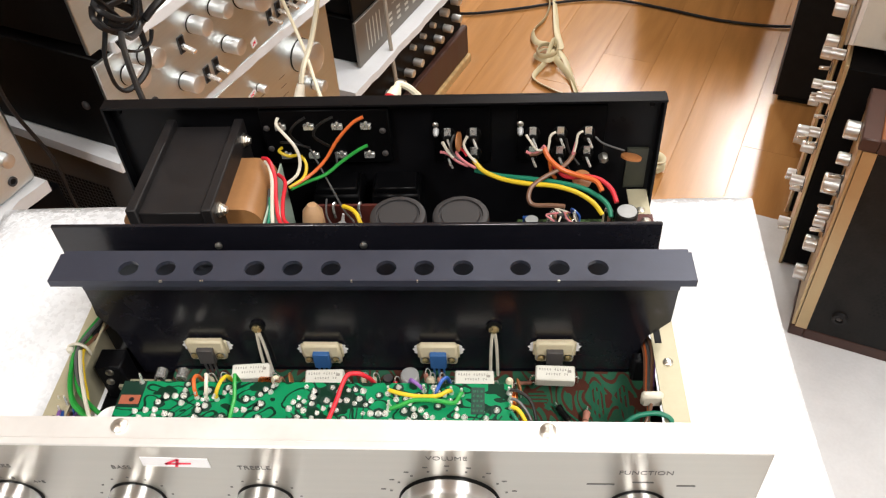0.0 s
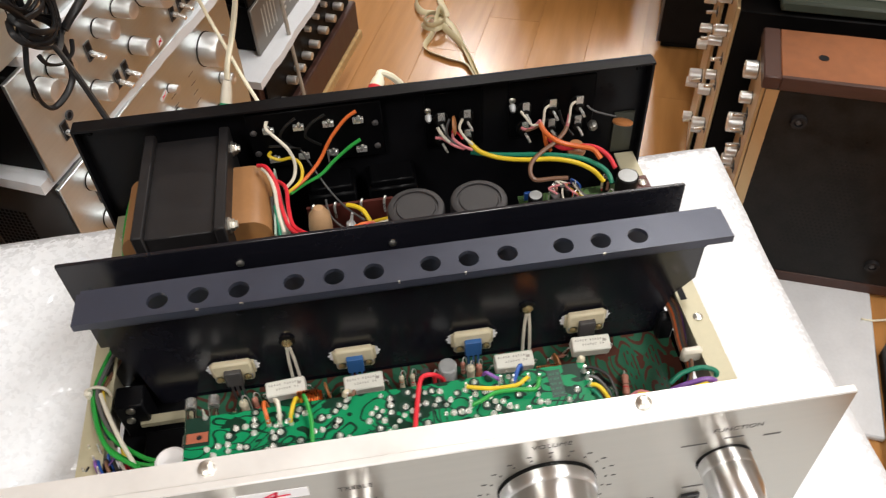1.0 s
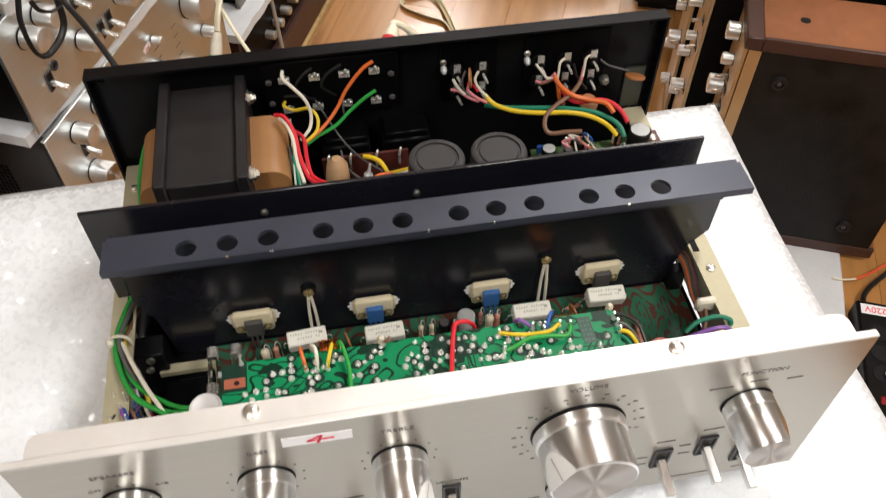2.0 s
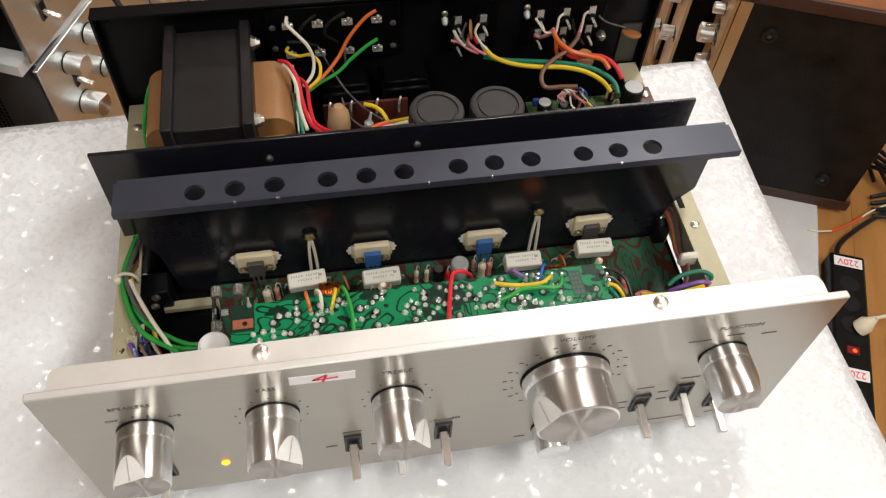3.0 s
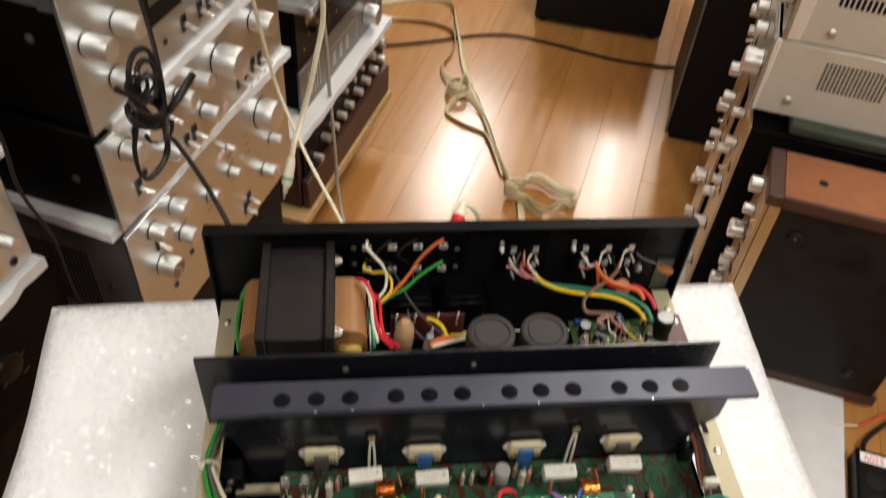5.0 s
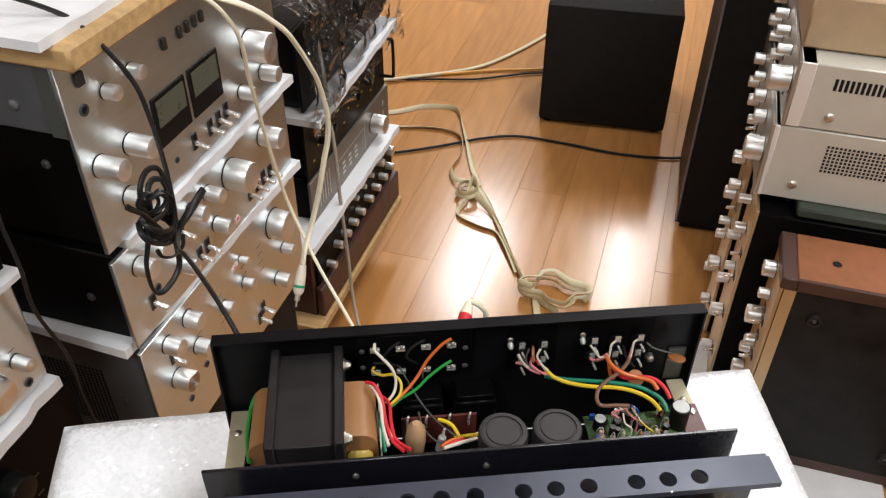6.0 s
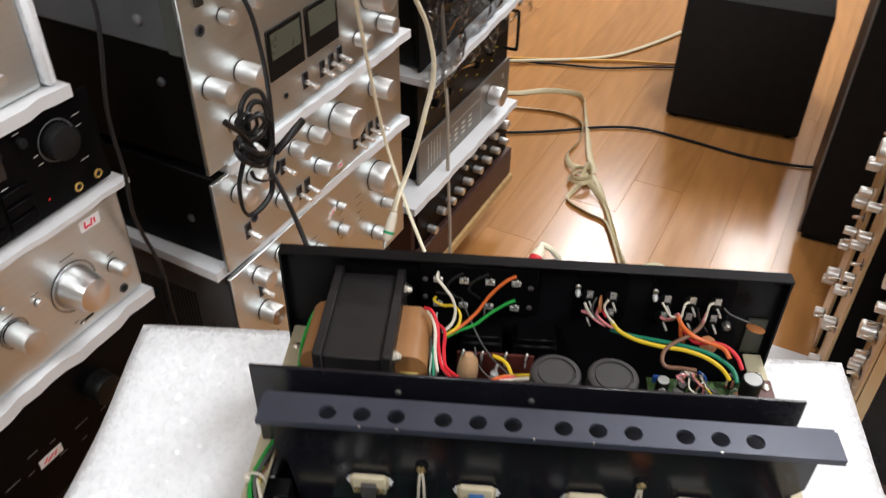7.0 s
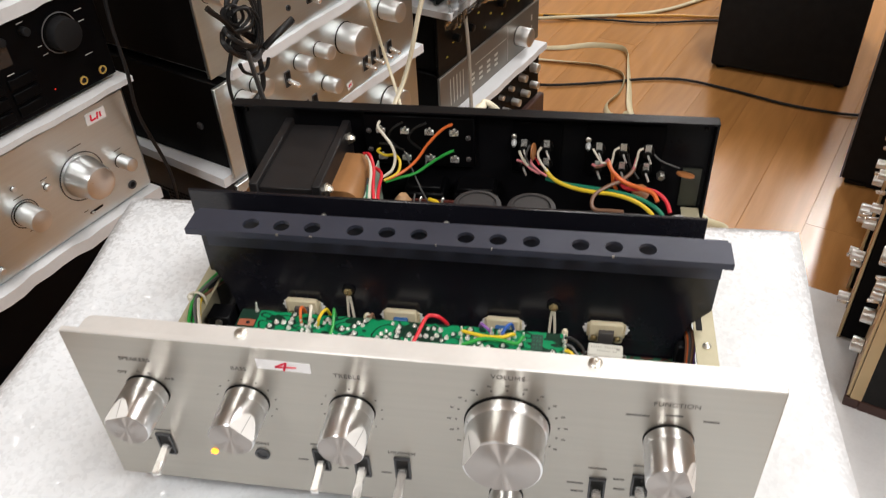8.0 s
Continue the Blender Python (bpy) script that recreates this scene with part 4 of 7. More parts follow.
tagged(part("solder_joints", blobs, TIN, upper, "dense shiny solder joints"), kind="stuff")
tagged(part("bare_clearance", halos, BARE, upper), kind="stuff")
amp_box("warning_patch", -0.1050, -0.0952, 0.0360, 0.0412, ZG + 0.0001, ZG + 0.0003, mat("brick_red_print", (0.30, 0.085, 0.045), 0.5), parent=upper)
hole = bmesh.new()
lathe(hole, (-0.0992, 0.0386, ZG + 0.0003), (0, 0, 1), [(0, 0.0013), (0.0001, 0.0012)], 12)
part("mounting_hole", hole, BLACK_MATT, upper)
amp_box("printed_panel", 0.0645, 0.0708, 0.0322, 0.0472, ZG, ZG + 0.0002, mat("dark_green_patch", (0.003, 0.035, 0.022), 0.45), parent=upper)
rows = bmesh.new()
for i in range(5):
    for j in range(3):
        box(rows, 0.0652 + 0.0018 * j, 0.0665 + 0.0018 * j - 0.0005 * ((i + j) % 2), 0.0335 + i * 0.0027, 0.0347 + i * 0.0027, ZG + 0.0002, ZG + 0.0003)
tagged(part("print", rows, mat("faint_green_print", (0.003, 0.09, 0.045), 0.45), upper), kind="stuff")
# etched copper runs on the brown board
rng = random.Random(12)


def runs(name, z, starts, material, parent):
    bm = bmesh.new()
    for x, y, n, pitch, turn, long, width in starts:
        share, k1 = rng.uniform(0.35, 0.65), rng.choice((-45, 0, 45))
        for i in range(n):
            c, s = math.cos(radians(turn)), math.sin(radians(turn))
            px, py = x - s * pitch * i, y + c * pitch * i
            bend = long * share - i * pitch * math.tan(radians(k1) / 2)
            mid = (px + c * bend, py + s * bend)
            c2, s2 = math.cos(radians(turn + k1)), math.sin(radians(turn + k1))
            tip = (mid[0] + c2 * (long - bend), mid[1] + s2 * (long - bend))
            for (ax, ay), (bx, by) in (((px, py), mid), (mid, tip)):
                d = Vector((bx - ax, by - ay, 0)).normalized() * width * 0.25
                q = Vector((-d.y, d.x, 0)).normalized() * width / 2
                bm.faces.new([bm.verts.new(Vector(p) + o) for p, o in (((ax, ay, z), -d - q), ((ax, ay, z), -d + q), ((bx, by, z), d + q), ((bx, by, z), d - q))][::-1])
    return tagged(part(name, bm, material, parent), kind="stuff")


runs("etched_pattern", ZG + 0.00006, [(-0.088, 0.0240, 4, 0.0030, 0, 0.026, 0.0006), (-0.066, 0.0235, 3, 0.0028, 0, 0.024, 0.0006), (-0.022, 0.0300, 4, 0.0026, -45, 0.016, 0.0006), (0.014, 0.0270, 3, 0.0030, 90, 0.016, 0.0006), (0.0720, 0.0215, 5, 0.0024, 55, 0.012, 0.0007)], BARE, upper)
RUN = mat("green_run", (0.016, 0.105, 0.058), 0.36, spec=0.2)
runs("copper_track", ZB + 0.0003, [(0.1260, 0.064, 3, 0.0026, 90, 0.044, 0.0014), (0.1400, 0.064, 4, 0.0024, 90, 0.052, 0.0013), (0.1540, 0.064, 3, 0.0026, 90, 0.050, 0.0014)]
     + [(rng.uniform(-0.11, 0.10), rng.uniform(0.096, 0.116), rng.randint(2, 3), 0.0026, rng.choice((0, 0, 180)), rng.uniform(0.010, 0.020), 0.0014) for k in range(14)], RUN, main)
for x, y in ((-0.0672, 0.040), (-0.0622, 0.039), (-0.0572, 0.039), (-0.030, 0.048), (0.0252, 0.0440), (0.0262, 0.0360), (0.0260, 0.0340), (0.0420, 0.0450), (0.0470, 0.0420), (0.0480, 0.0445), (0.0550, 0.0440), (0.0600, 0.0430), (0.0822, 0.0440), (0.0828, 0.0400), (0.0830, 0.0360)):
    bm = bmesh.new()
    lathe(bm, (x, y, ZG - 0.001), (0, 0, 1), [(0, 0.0014), (0.002, 0.0012), (0.003, 0.0007), (0.006, 0.0006)], 8)
    part("solder_pin", bm, TIN, upper)
bm = bmesh.new()
lathe(bm, (-0.0970, 0.0485, ZG - 0.001), (0.05, 0.1, 1), [(0, 0.0014), (0.002, 0.0012), (0.0035, 0.0007), (0.0075, 0.0005)], 10)
part("terminal_post", bm, TIN, upper, "dull silver terminal post")
bm = bmesh.new()
lathe(bm, (-0.1180, 0.0415, 0.090), (0, 0, 1), [(0, 0.0070), (0.011, 0.0080), (0.0125, 0.0078), (0.0130, 0.0068), (0.0137, 0.0064)], 28)
part("nylon_spacer", bm, PAPER, amp, "white round nylon spacer")


def wire(points, colour, r=0.0011, name="wire", seg=8, label=""):
    bm = bmesh.new()
    tube(bm, points, r * (0.76 if r > 0.00185 else 0.86), seg, 6)
    return part(name, bm, W[colour], amp, label)


wire([(-0.0672, 0.040, ZG + 0.002), (-0.0675, 0.0415, ZG + 0.006), (-0.0685, 0.0465, ZG + 0.007), (-0.0690, 0.0525, ZG - 0.002), (-0.070, 0.062, 0.08)], "orange")
wire([(-0.0622, 0.039, ZG + 0.002), (-0.0615, 0.0405, ZG + 0.006), (-0.0618, 0.0455, ZG + 0.009), (-0.0640, 0.0510, ZG + 0.001), (-0.064, 0.062, 0.08)], "white")
wire([(-0.0572, 0.039, ZG + 0.002), (-0.0562, 0.0405, ZG + 0.006), (-0.0545, 0.0460, ZG + 0.007), (-0.0540, 0.0525, ZG - 0.002), (-0.053, 0.062, 0.08)], "yellow")
wire([(-0.0480, 0.0215, ZG - 0.004), (-0.0475, 0.0255, ZG + 0.003), (-0.0475, 0.0370, ZG + 0.004), (-0.0495, 0.0480, ZG + 0.005), (-0.0515, 0.0540, ZG - 0.003), (-0.052, 0.062, 0.085)], "green")
wire([(-0.0015, 0.0210, ZG - 0.004), (-0.0012, 0.0245, ZG + 0.003), (0.0010, 0.0360, ZG + 0.003), (0.0042, 0.0485, ZG + 0.005), (0.0075, 0.0520, ZG + 0.004), (0.0125, 0.0530, ZG + 0.001), (0.0165, 0.0560, ZG - 0.012), (0.018, 0.064, 0.07)], "red", 0.0013)
wire([(0.0252, 0.0440, ZG + 0.002), (0.0310, 0.0415, ZG + 0.003), (0.0390, 0.0400, ZG + 0.003), (0.0485, 0.0395, ZG + 0.004), (0.0530, 0.0420, ZG + 0.004), (0.0550, 0.0440, ZG + 0.002)], "yellow", 0.0012)
wire([(0.0260, 0.0340, ZG + 0.001), (0.0310, 0.0345, ZG + 0.003), (0.0380, 0.0370, ZG + 0.004), (0.0480, 0.0370, ZG + 0.004), (0.0565, 0.0365, ZG + 0.003), (0.0590, 0.0395, ZG + 0.004), (0.0600, 0.0430, ZG + 0.002)], "green", 0.0012)
wire([(0.034, 0.0560, 0.100), (0.0350, 0.0500, ZG + 0.001), (0.0380, 0.0475, ZG + 0.003), (0.0420, 0.0450, ZG + 0.001)], "violet", 0.0011)
wire([(0.0470, 0.0420, ZG + 0.001), (0.0485, 0.0430, ZG + 0.004), (0.0510, 0.0480, ZG + 0.005), (0.0535, 0.0520, ZG - 0.001), (0.055, 0.062, 0.085)], "blue", 0.0011)
wire([(0.0830, 0.0360, ZG + 0.001), (0.0865, 0.0335, ZG + 0.002), (0.0900, 0.0290, ZG - 0.002), (0.0925, 0.0230, ZG - 0.010)], "yellow", 0.0012)
wire([(0.0822, 0.0440, ZG + 0.003), (0.0870, 0.0430, ZG + 0.003), (0.0930, 0.0375, ZG + 0.001), (0.0955, 0.0260, ZG - 0.006)], "black", 0.0010)
wire([(0.0828, 0.0400, ZG + 0.002), (0.0870, 0.0385, ZG + 0.001), (0.0920, 0.0330, ZG - 0.004), (0.0940, 0.0250, ZG - 0.010)], "grey", 0.0009)
wire([(0.0832, 0.0330, ZG + 0.001), (0.0860, 0.0285, ZG), (0.0900, 0.0235, ZG - 0.008)], "teal", 0.0010)
wire([(-0.030, 0.048, ZG + 0.003), (-0.0275, 0.0465, ZG + 0.005), (-0.0270, 0.0500, ZG + 0.002), (-0.028, 0.056, 0.10)], "brown", 0.0009)
bm = bmesh.new()
lathe(bm, (-0.0315, 0.0530, 0.108), (0.05, -0.15, 1), [(0, 0.0022), (0.017, 0.0024), (0.019, 0.0012)], 12)
part("resistor", bm, CREAM, amp)
bm = bmesh.new()
lathe(bm, (0.0825, 0.0520, 0.112), (0.0, -0.1, 1), [(0, 0.0016), (0.013, 0.0019), (0.0145, 0.0010)], 12)
part("resistor", bm, CREAM, amp)

# left harness
wire([(-0.1676, 0.1569, 0.0600), (-0.1727, 0.1364, 0.0640), (-0.1761, 0.1136, 0.0660), (-0.1729, 0.0955, 0.0660), (-0.1646, 0.0774, 0.0680), (-0.1522, 0.0658, 0.0700), (-0.1394, 0.0590, 0.0720), (-0.1297, 0.0607, 0.0680)], "green", 0.0016)
wire([(-0.1671, 0.1520, 0.0560), (-0.1703, 0.1307, 0.0620), (-0.1736, 0.1139, 0.0640), (-0.1693, 0.0953, 0.0660), (-0.1614, 0.0814, 0.0680), (-0.1490, 0.0696, 0.0700), (-0.1362, 0.0612, 0.0720), (-0.1288, 0.0638, 0.0680)], "green", 0.0016)
wire([(-0.1689, 0.1509, 0.0630), (-0.1734, 0.1253, 0.0670), (-0.1749, 0.1099, 0.0670), (-0.1701, 0.0894, 0.0690), (-0.1608, 0.0716, 0.0710), (-0.1471, 0.0599, 0.0740), (-0.1414, 0.0558, 0.0740)], "green", 0.0015)
wire([(-0.1668, 0.1454, 0.0640), (-0.1707, 0.1239, 0.0690), (-0.1725, 0.1101, 0.0700), (-0.1682, 0.0956, 0.0690), (-0.1618, 0.0840, 0.0670), (-0.1616, 0.0809, 0.0600)], "grey", 0.0015)
wire([(-0.1660, 0.1425, 0.0580), (-0.1694, 0.1220, 0.0650), (-0.1713, 0.1106, 0.0670), (-0.1674, 0.0958, 0.0650), (-0.1631, 0.0859, 0.0600)], "brown", 0.0013)
wire([(-0.1694, 0.1284, 0.0620), (-0.1707, 0.1119, 0.0670), (-0.1662, 0.0964, 0.0640), (-0.1597, 0.0826, 0.0620), (-0.1566, 0.0724, 0.0580)], "yellow", 0.0013)
wire([(-0.1744, 0.1074, 0.0640), (-0.1682, 0.0911, 0.0660), (-0.1647, 0.0841, 0.0620)], "blue", 0.0011)
wire([(-0.1707, 0.1092, 0.0700), (-0.1639, 0.0936, 0.0720), (-0.1553, 0.0763, 0.0730), (-0.1480, 0.0635, 0.0740), (-0.1444, 0.0566, 0.0720)], "white", 0.0014)
bm = bmesh.new()
tube(bm, [(-0.1785, 0.1120, 0.0640), (-0.1765, 0.1125, 0.0715), (-0.1715, 0.1125, 0.0725), (-0.1675, 0.1120, 0.0690), (-0.1690, 0.1120, 0.0610), (-0.1785, 0.1120, 0.0640)], 0.0018, 6, 4, 0.5)
box(bm, -0.1800, -0.1760, 0.1095, 0.1145, 0.0660, 0.0710, 0.001)
part("cable_tie", bm, W["white"], amp, "cream nylon cable tie")
rng = random.Random(33)
for k in range(11):
    x, y = -0.176 + 0.0018 * k, 0.050 + rng.uniform(0, 0.012)
    wire([(x, y + 0.020, 0.036 + rng.uniform(0, 0.012)), (x + 0.001, y + 0.016, 0.056 + rng.uniform(0, 0.006)), (x + 0.004, y + 0.008, 0.062 + rng.uniform(-0.004, 0.006)), (x + 0.010, y - 0.004, 0.058), (x + 0.016, 0.040, 0.046)],
         ("blue", "brown", "violet", "blue", "black", "brown", "grey", "blue", "white", "black", "red")[k], 0.0011)
for k in range(7):
    bm = bmesh.new()
    lathe(bm, (-0.1765 + 0.004 * (k % 3), 0.052 + 0.0045 * k, 0.054), (0.15 - 0.1 * (k % 2), 0.1, 1), [(0, 0.0013), (0.006, 0.0015), (0.007, 0.0008), (0.012 + 0.003 * (k % 3), 0.0006)], 8)
    part("solder_pin", bm, TIN, amp)
rng = random.Random(21)
for k in range(14):
    x, y, h = rng.uniform(-0.177, -0.163), rng.uniform(0.058, 0.076), rng.uniform(0.052, 0.062)
    turn = rng.uniform(0, 2 * math.pi)
    dx, dy = 0.006 * math.cos(turn), 0.005 * math.sin(turn)
    wire([(x - dx, y - dy, h - 0.010), (x - 0.5 * dx, y - 0.6 * dy, h), (x + 0.3 * dy, y + 0.4 * dx, h + rng.uniform(0, 0.004)), (x + dx, y + dy, h - 0.002), (x + 1.3 * dx, y + 1.2 * dy, h - 0.010)],
         ("blue", "black", "brown", "violet", "grey", "blue", "black")[k % 7], rng.uniform(0.0006, 0.0010), seg=6)
amp_box("switch_cover", -0.1570, -0.1310, 0.055, 0.1060, 0.0155, 0.031, BLACK_FRONT, 0.001, label="black switch cover box")
amp_box("switch_body", -0.1755, -0.158, 0.048, 0.074, 0.030, 0.049, BLACK_PLASTIC, 0.001)

# right harness
for k, (c, dz) in enumerate((("brown", 0.0), ("orange", 0.003), ("grey", 0.006), ("violet", 0.002), ("brown", 0.008), ("violet", 0.004))):
    wire([(0.159 + 0.0012 * k, 0.160, 0.030 + dz), (0.1635 + 0.001 * k, 0.128, 0.052 + dz * 0.4), (0.1615 + 0.0008 * k, 0.100, 0.050 + dz * 0.3), (0.160, 0.078, 0.052 + dz), (0.152, 0.055 + 0.002 * k, 0.050)], c, 0.0012)
wire([(0.1450, 0.0701, 0.0580), (0.1520, 0.0726, 0.0630), (0.1628, 0.0725, 0.0660), (0.1692, 0.0688, 0.0660), (0.1676, 0.0668, 0.0620), (0.1562, 0.0678, 0.0580), (0.1435, 0.0672, 0.0540)], "teal", 0.0017)
wire([(0.1440, 0.0658, 0.0580), (0.1520, 0.0653, 0.0630), (0.1631, 0.0654, 0.0650), (0.1696, 0.0642, 0.0620)], "violet", 0.0017)
wire([(0.1199, 0.0565, 0.0740), (0.1281, 0.0538, 0.0760), (0.1391, 0.0529, 0.0760), (0.1527, 0.0569, 0.0720), (0.1607, 0.0604, 0.0680)], "yellow", 0.0022)
wire([(0.1170, 0.0577, 0.0720), (0.1221, 0.0580, 0.0740), (0.1277, 0.0545, 0.0740)], "pink", 0.0016)
wire([(0.1514, 0.0542, 0.0680), (0.1599, 0.0578, 0.0660), (0.1672, 0.0626, 0.0620)], "red", 0.0017)
amp_box("nylon_clip", 0.156, 0.168, 0.083, 0.088, 0.056, 0.066, W["white"], 0.0015)

# ------- power transformer
tr = bpy.data.objects.new("transformer", None)
scene.collection.objects.link(tr)
tr.parent = amp
tagged(tr, "black power transformer with paper-wrapped coils")
ZT = 0.1300
bm = bmesh.new()
box(bm, -0.1360, -0.0960, 0.1680, 0.2530, 0.045, ZT - 0.0035, 0.0006)
part("core", bm, CORE, tr)
for x0, x1 in ((-0.1420, -0.1355), (-0.0965, -0.0900)):
    bm = bmesh.new()
    box(bm, x0, x1, 0.1655, 0.2555, 0.018, ZT + 0.001, 0.0008)
    part("end_frame", bm, CORE, tr)


def coil(x0, x1, name, label):
    """A paper-wrapped winding: rounded at the outer side."""
    bm = bmesh.new()
    s = 1 if x1 > x0 else -1
    zl, zh, rad = 0.030, 0.1155, 0.012
    out = [(x0, zl)]
    for k in range(7):
        t = math.pi / 2 * k / 6
        out.append((x1 - s * rad + s * rad * math.sin(t), zl + rad - rad * math.cos(t)))
    for k in range(7):
        t = math.pi / 2 * k / 6
        out.append((x1 - s * rad + s * rad * math.cos(t), zh - rad + rad * math.sin(t)))
    out.append((x0, zh))
    a = [bm.verts.new((x, 0.183, z)) for x, z in out]
    b = [bm.verts.new((x, 0.233, z)) for x, z in out]
    bm.faces.new(a)
    bm.faces.new(b[::-1])
    for i in range(len(out)):
        j = (i + 1) % len(out)
        bm.faces.new((a[i], b[i], b[j], a[j]))
    return part(name, bm, KRAFT, tr, label, 50)


coil(-0.0900, -0.0680, "coil", "brown paper-wrapped winding")
coil(-0.1420, -0.1560, "coil", "brown paper-wrapped winding")
bm = bmesh.new()
box(bm, -0.0895, -0.0720, 0.1760, 0.1828, 0.032, 0.104, 0.003)
part("winding_end", bm, VARNISH, tr, "varnished yellow winding tape")
bm = bmesh.new()
box(bm, -0.0665, -0.0655, 0.178, 0.236, 0.028, 0.108)
part("insulation_sheet", bm, mat("pale_green_paper", (0.36, 0.46, 0.38), 0.6), tr, "pale green insulation sheet")
for y, z in ((0.1765, 0.1215), (0.2440, 0.1215)):
    bm = bmesh.new()
    lathe(bm, (-0.0900, y, z), (1, 0, 0), [(0, 0.0048), (0.0012, 0.0048), (0.0013, 0.0036), (0.0034, 0.0036), (0.0036, 0.0024), (0.0052, 0.0022)], 6)
    part("bolt", bm, SCREW, tr, "nickel bolt and nut")
wire([(-0.0664, 0.2525, 0.1327), (-0.0669, 0.2480, 0.1305), (-0.0620, 0.2440, 0.1262), (-0.0554, 0.2400, 0.1190), (-0.0527, 0.2360, 0.1106), (-0.0546, 0.2300, 0.1036), (-0.0608, 0.2220, 0.1022)], "white", 0.0013)
wire([(-0.0682, 0.2525, 0.1081), (-0.0691, 0.2480, 0.1086), (-0.0623, 0.2450, 0.1069), (-0.0542, 0.2420, 0.1097), (-0.0491, 0.2360, 0.1071), (-0.0506, 0.2290, 0.1016), (-0.0589, 0.2200, 0.1008)], "yellow", 0.0013)
wire([(-0.0101, 0.2525, 0.1327), (-0.0178, 0.2500, 0.1292), (-0.0286, 0.2460, 0.1183), (-0.0368, 0.2400, 0.1075), (-0.0464, 0.2320, 0.1014), (-0.0568, 0.2220, 0.1004)], "orange", 0.0014)
wire([(-0.0097, 0.2525, 0.1095), (-0.0168, 0.2500, 0.1069), (-0.0281, 0.2450, 0.1011), (-0.0379, 0.2380, 0.0967), (-0.0493, 0.2300, 0.0970), (-0.0577, 0.2200, 0.0996)], "green", 0.0014)
wire([(-0.0486, 0.2525, 0.1326), (-0.0558, 0.2500, 0.1285), (-0.0599, 0.2500, 0.1204), (-0.0539, 0.2520, 0.1101)], "black", 0.0011)
wire([(-0.0302, 0.2525, 0.1329), (-0.0398, 0.2500, 0.1284), (-0.0438, 0.2490, 0.1201), (-0.0354, 0.2520, 0.1093)], "black", 0.0011)
wire([(-0.0490, 0.2525, 0.1078), (-0.0600, 0.2500, 0.1138), (-0.0681, 0.2520, 0.1131)], "black", 0.0010)
wire([(-0.0490, 0.2520, 0.1072), (-0.0417, 0.2450, 0.0937), (-0.0336, 0.2350, 0.0830), (-0.0244, 0.2150, 0.0863), (-0.0138, 0.1950, 0.0934)], "grey", 0.0008)
wire([(-0.0320, 0.2520, 0.1041), (-0.0319, 0.2500, 0.0944)], "grey", 0.0008)
wire([(-0.0371, 0.2250, 0.0859), (-0.0349, 0.2100, 0.0860), (-0.0277, 0.1950, 0.0896), (-0.0205, 0.1850, 0.0962)], "grey", 0.0008)
wire([(-0.0742, 0.2280, 0.1190), (-0.0683, 0.2220, 0.1217), (-0.0635, 0.2120, 0.1169), (-0.0620, 0.2000, 0.1098), (-0.0585, 0.1860, 0.1051), (-0.0512, 0.1720, 0.1096)], "red", 0.0015)
wire([(-0.0715, 0.2240, 0.1197), (-0.0677, 0.2180, 0.1191), (-0.0648, 0.2080, 0.1155), (-0.0640, 0.1960, 0.1085), (-0.0609, 0.1800, 0.1063)], "white", 0.0014)
wire([(-0.0647, 0.2220, 0.1104), (-0.0589, 0.2150, 0.1096), (-0.0581, 0.2000, 0.1068), (-0.0558, 0.1870, 0.1039), (-0.0467, 0.1720, 0.1106)], "red", 0.0015)
wire([(-0.0656, 0.2100, 0.1105), (-0.0613, 0.1980, 0.1062), (-0.0578, 0.1840, 0.1045)], "white", 0.0013)
wire([(-0.0658, 0.2000, 0.1099), (-0.0645, 0.1900, 0.1066), (-0.0633, 0.1750, 0.1064)], "teal", 0.0012)
wire([(-0.0673, 0.2080, 0.1099), (-0.0668, 0.1940, 0.1050), (-0.0641, 0.1780, 0.1028)], "grey", 0.0014)
wire([(-0.1509, 0.2480, 0.0973), (-0.1566, 0.2400, 0.0981), (-0.1593, 0.2250, 0.0965), (-0.1599, 0.2050, 0.0951), (-0.1557, 0.1800, 0.1004)], "green", 0.0018)
wire([(0.0612, 0.2460, 0.1010), (0.0677, 0.2410, 0.0958), (0.0803, 0.2360, 0.0929), (0.0967, 0.2310, 0.0930), (0.1129, 0.2270, 0.0945), (0.1272, 0.2220, 0.0934), (0.1381, 0.2170, 0.0887), (0.1441, 0.2120, 0.0828)], "yellow", 0.0021)
wire([(0.0616, 0.2460, 0.0926), (0.0753, 0.2430, 0.0906), (0.0923, 0.2400, 0.0904), (0.1088, 0.2360, 0.0912), (0.1299, 0.2310, 0.0899), (0.1425, 0.2250, 0.0867), (0.1485, 0.2190, 0.0837), (0.1501, 0.2120, 0.0801)], "teal", 0.0022)
wire([(0.1137, 0.2430, 0.0990), (0.1218, 0.2380, 0.0931), (0.1365, 0.2360, 0.0943), (0.1452, 0.2340, 0.0925), (0.1512, 0.2280, 0.0895), (0.1539, 0.2200, 0.0856)], "red", 0.0021)
wire([(0.1070, 0.2450, 0.1118), (0.1107, 0.2400, 0.1062), (0.1193, 0.2370, 0.0996), (0.1311, 0.2340, 0.0965), (0.1405, 0.2300, 0.0956), (0.1444, 0.2240, 0.0921)], "orange", 0.0022)
wire([(0.1110, 0.2460, 0.1019), (0.1128, 0.2440, 0.0919), (0.1151, 0.2400, 0.0899)], "orange", 0.0016)
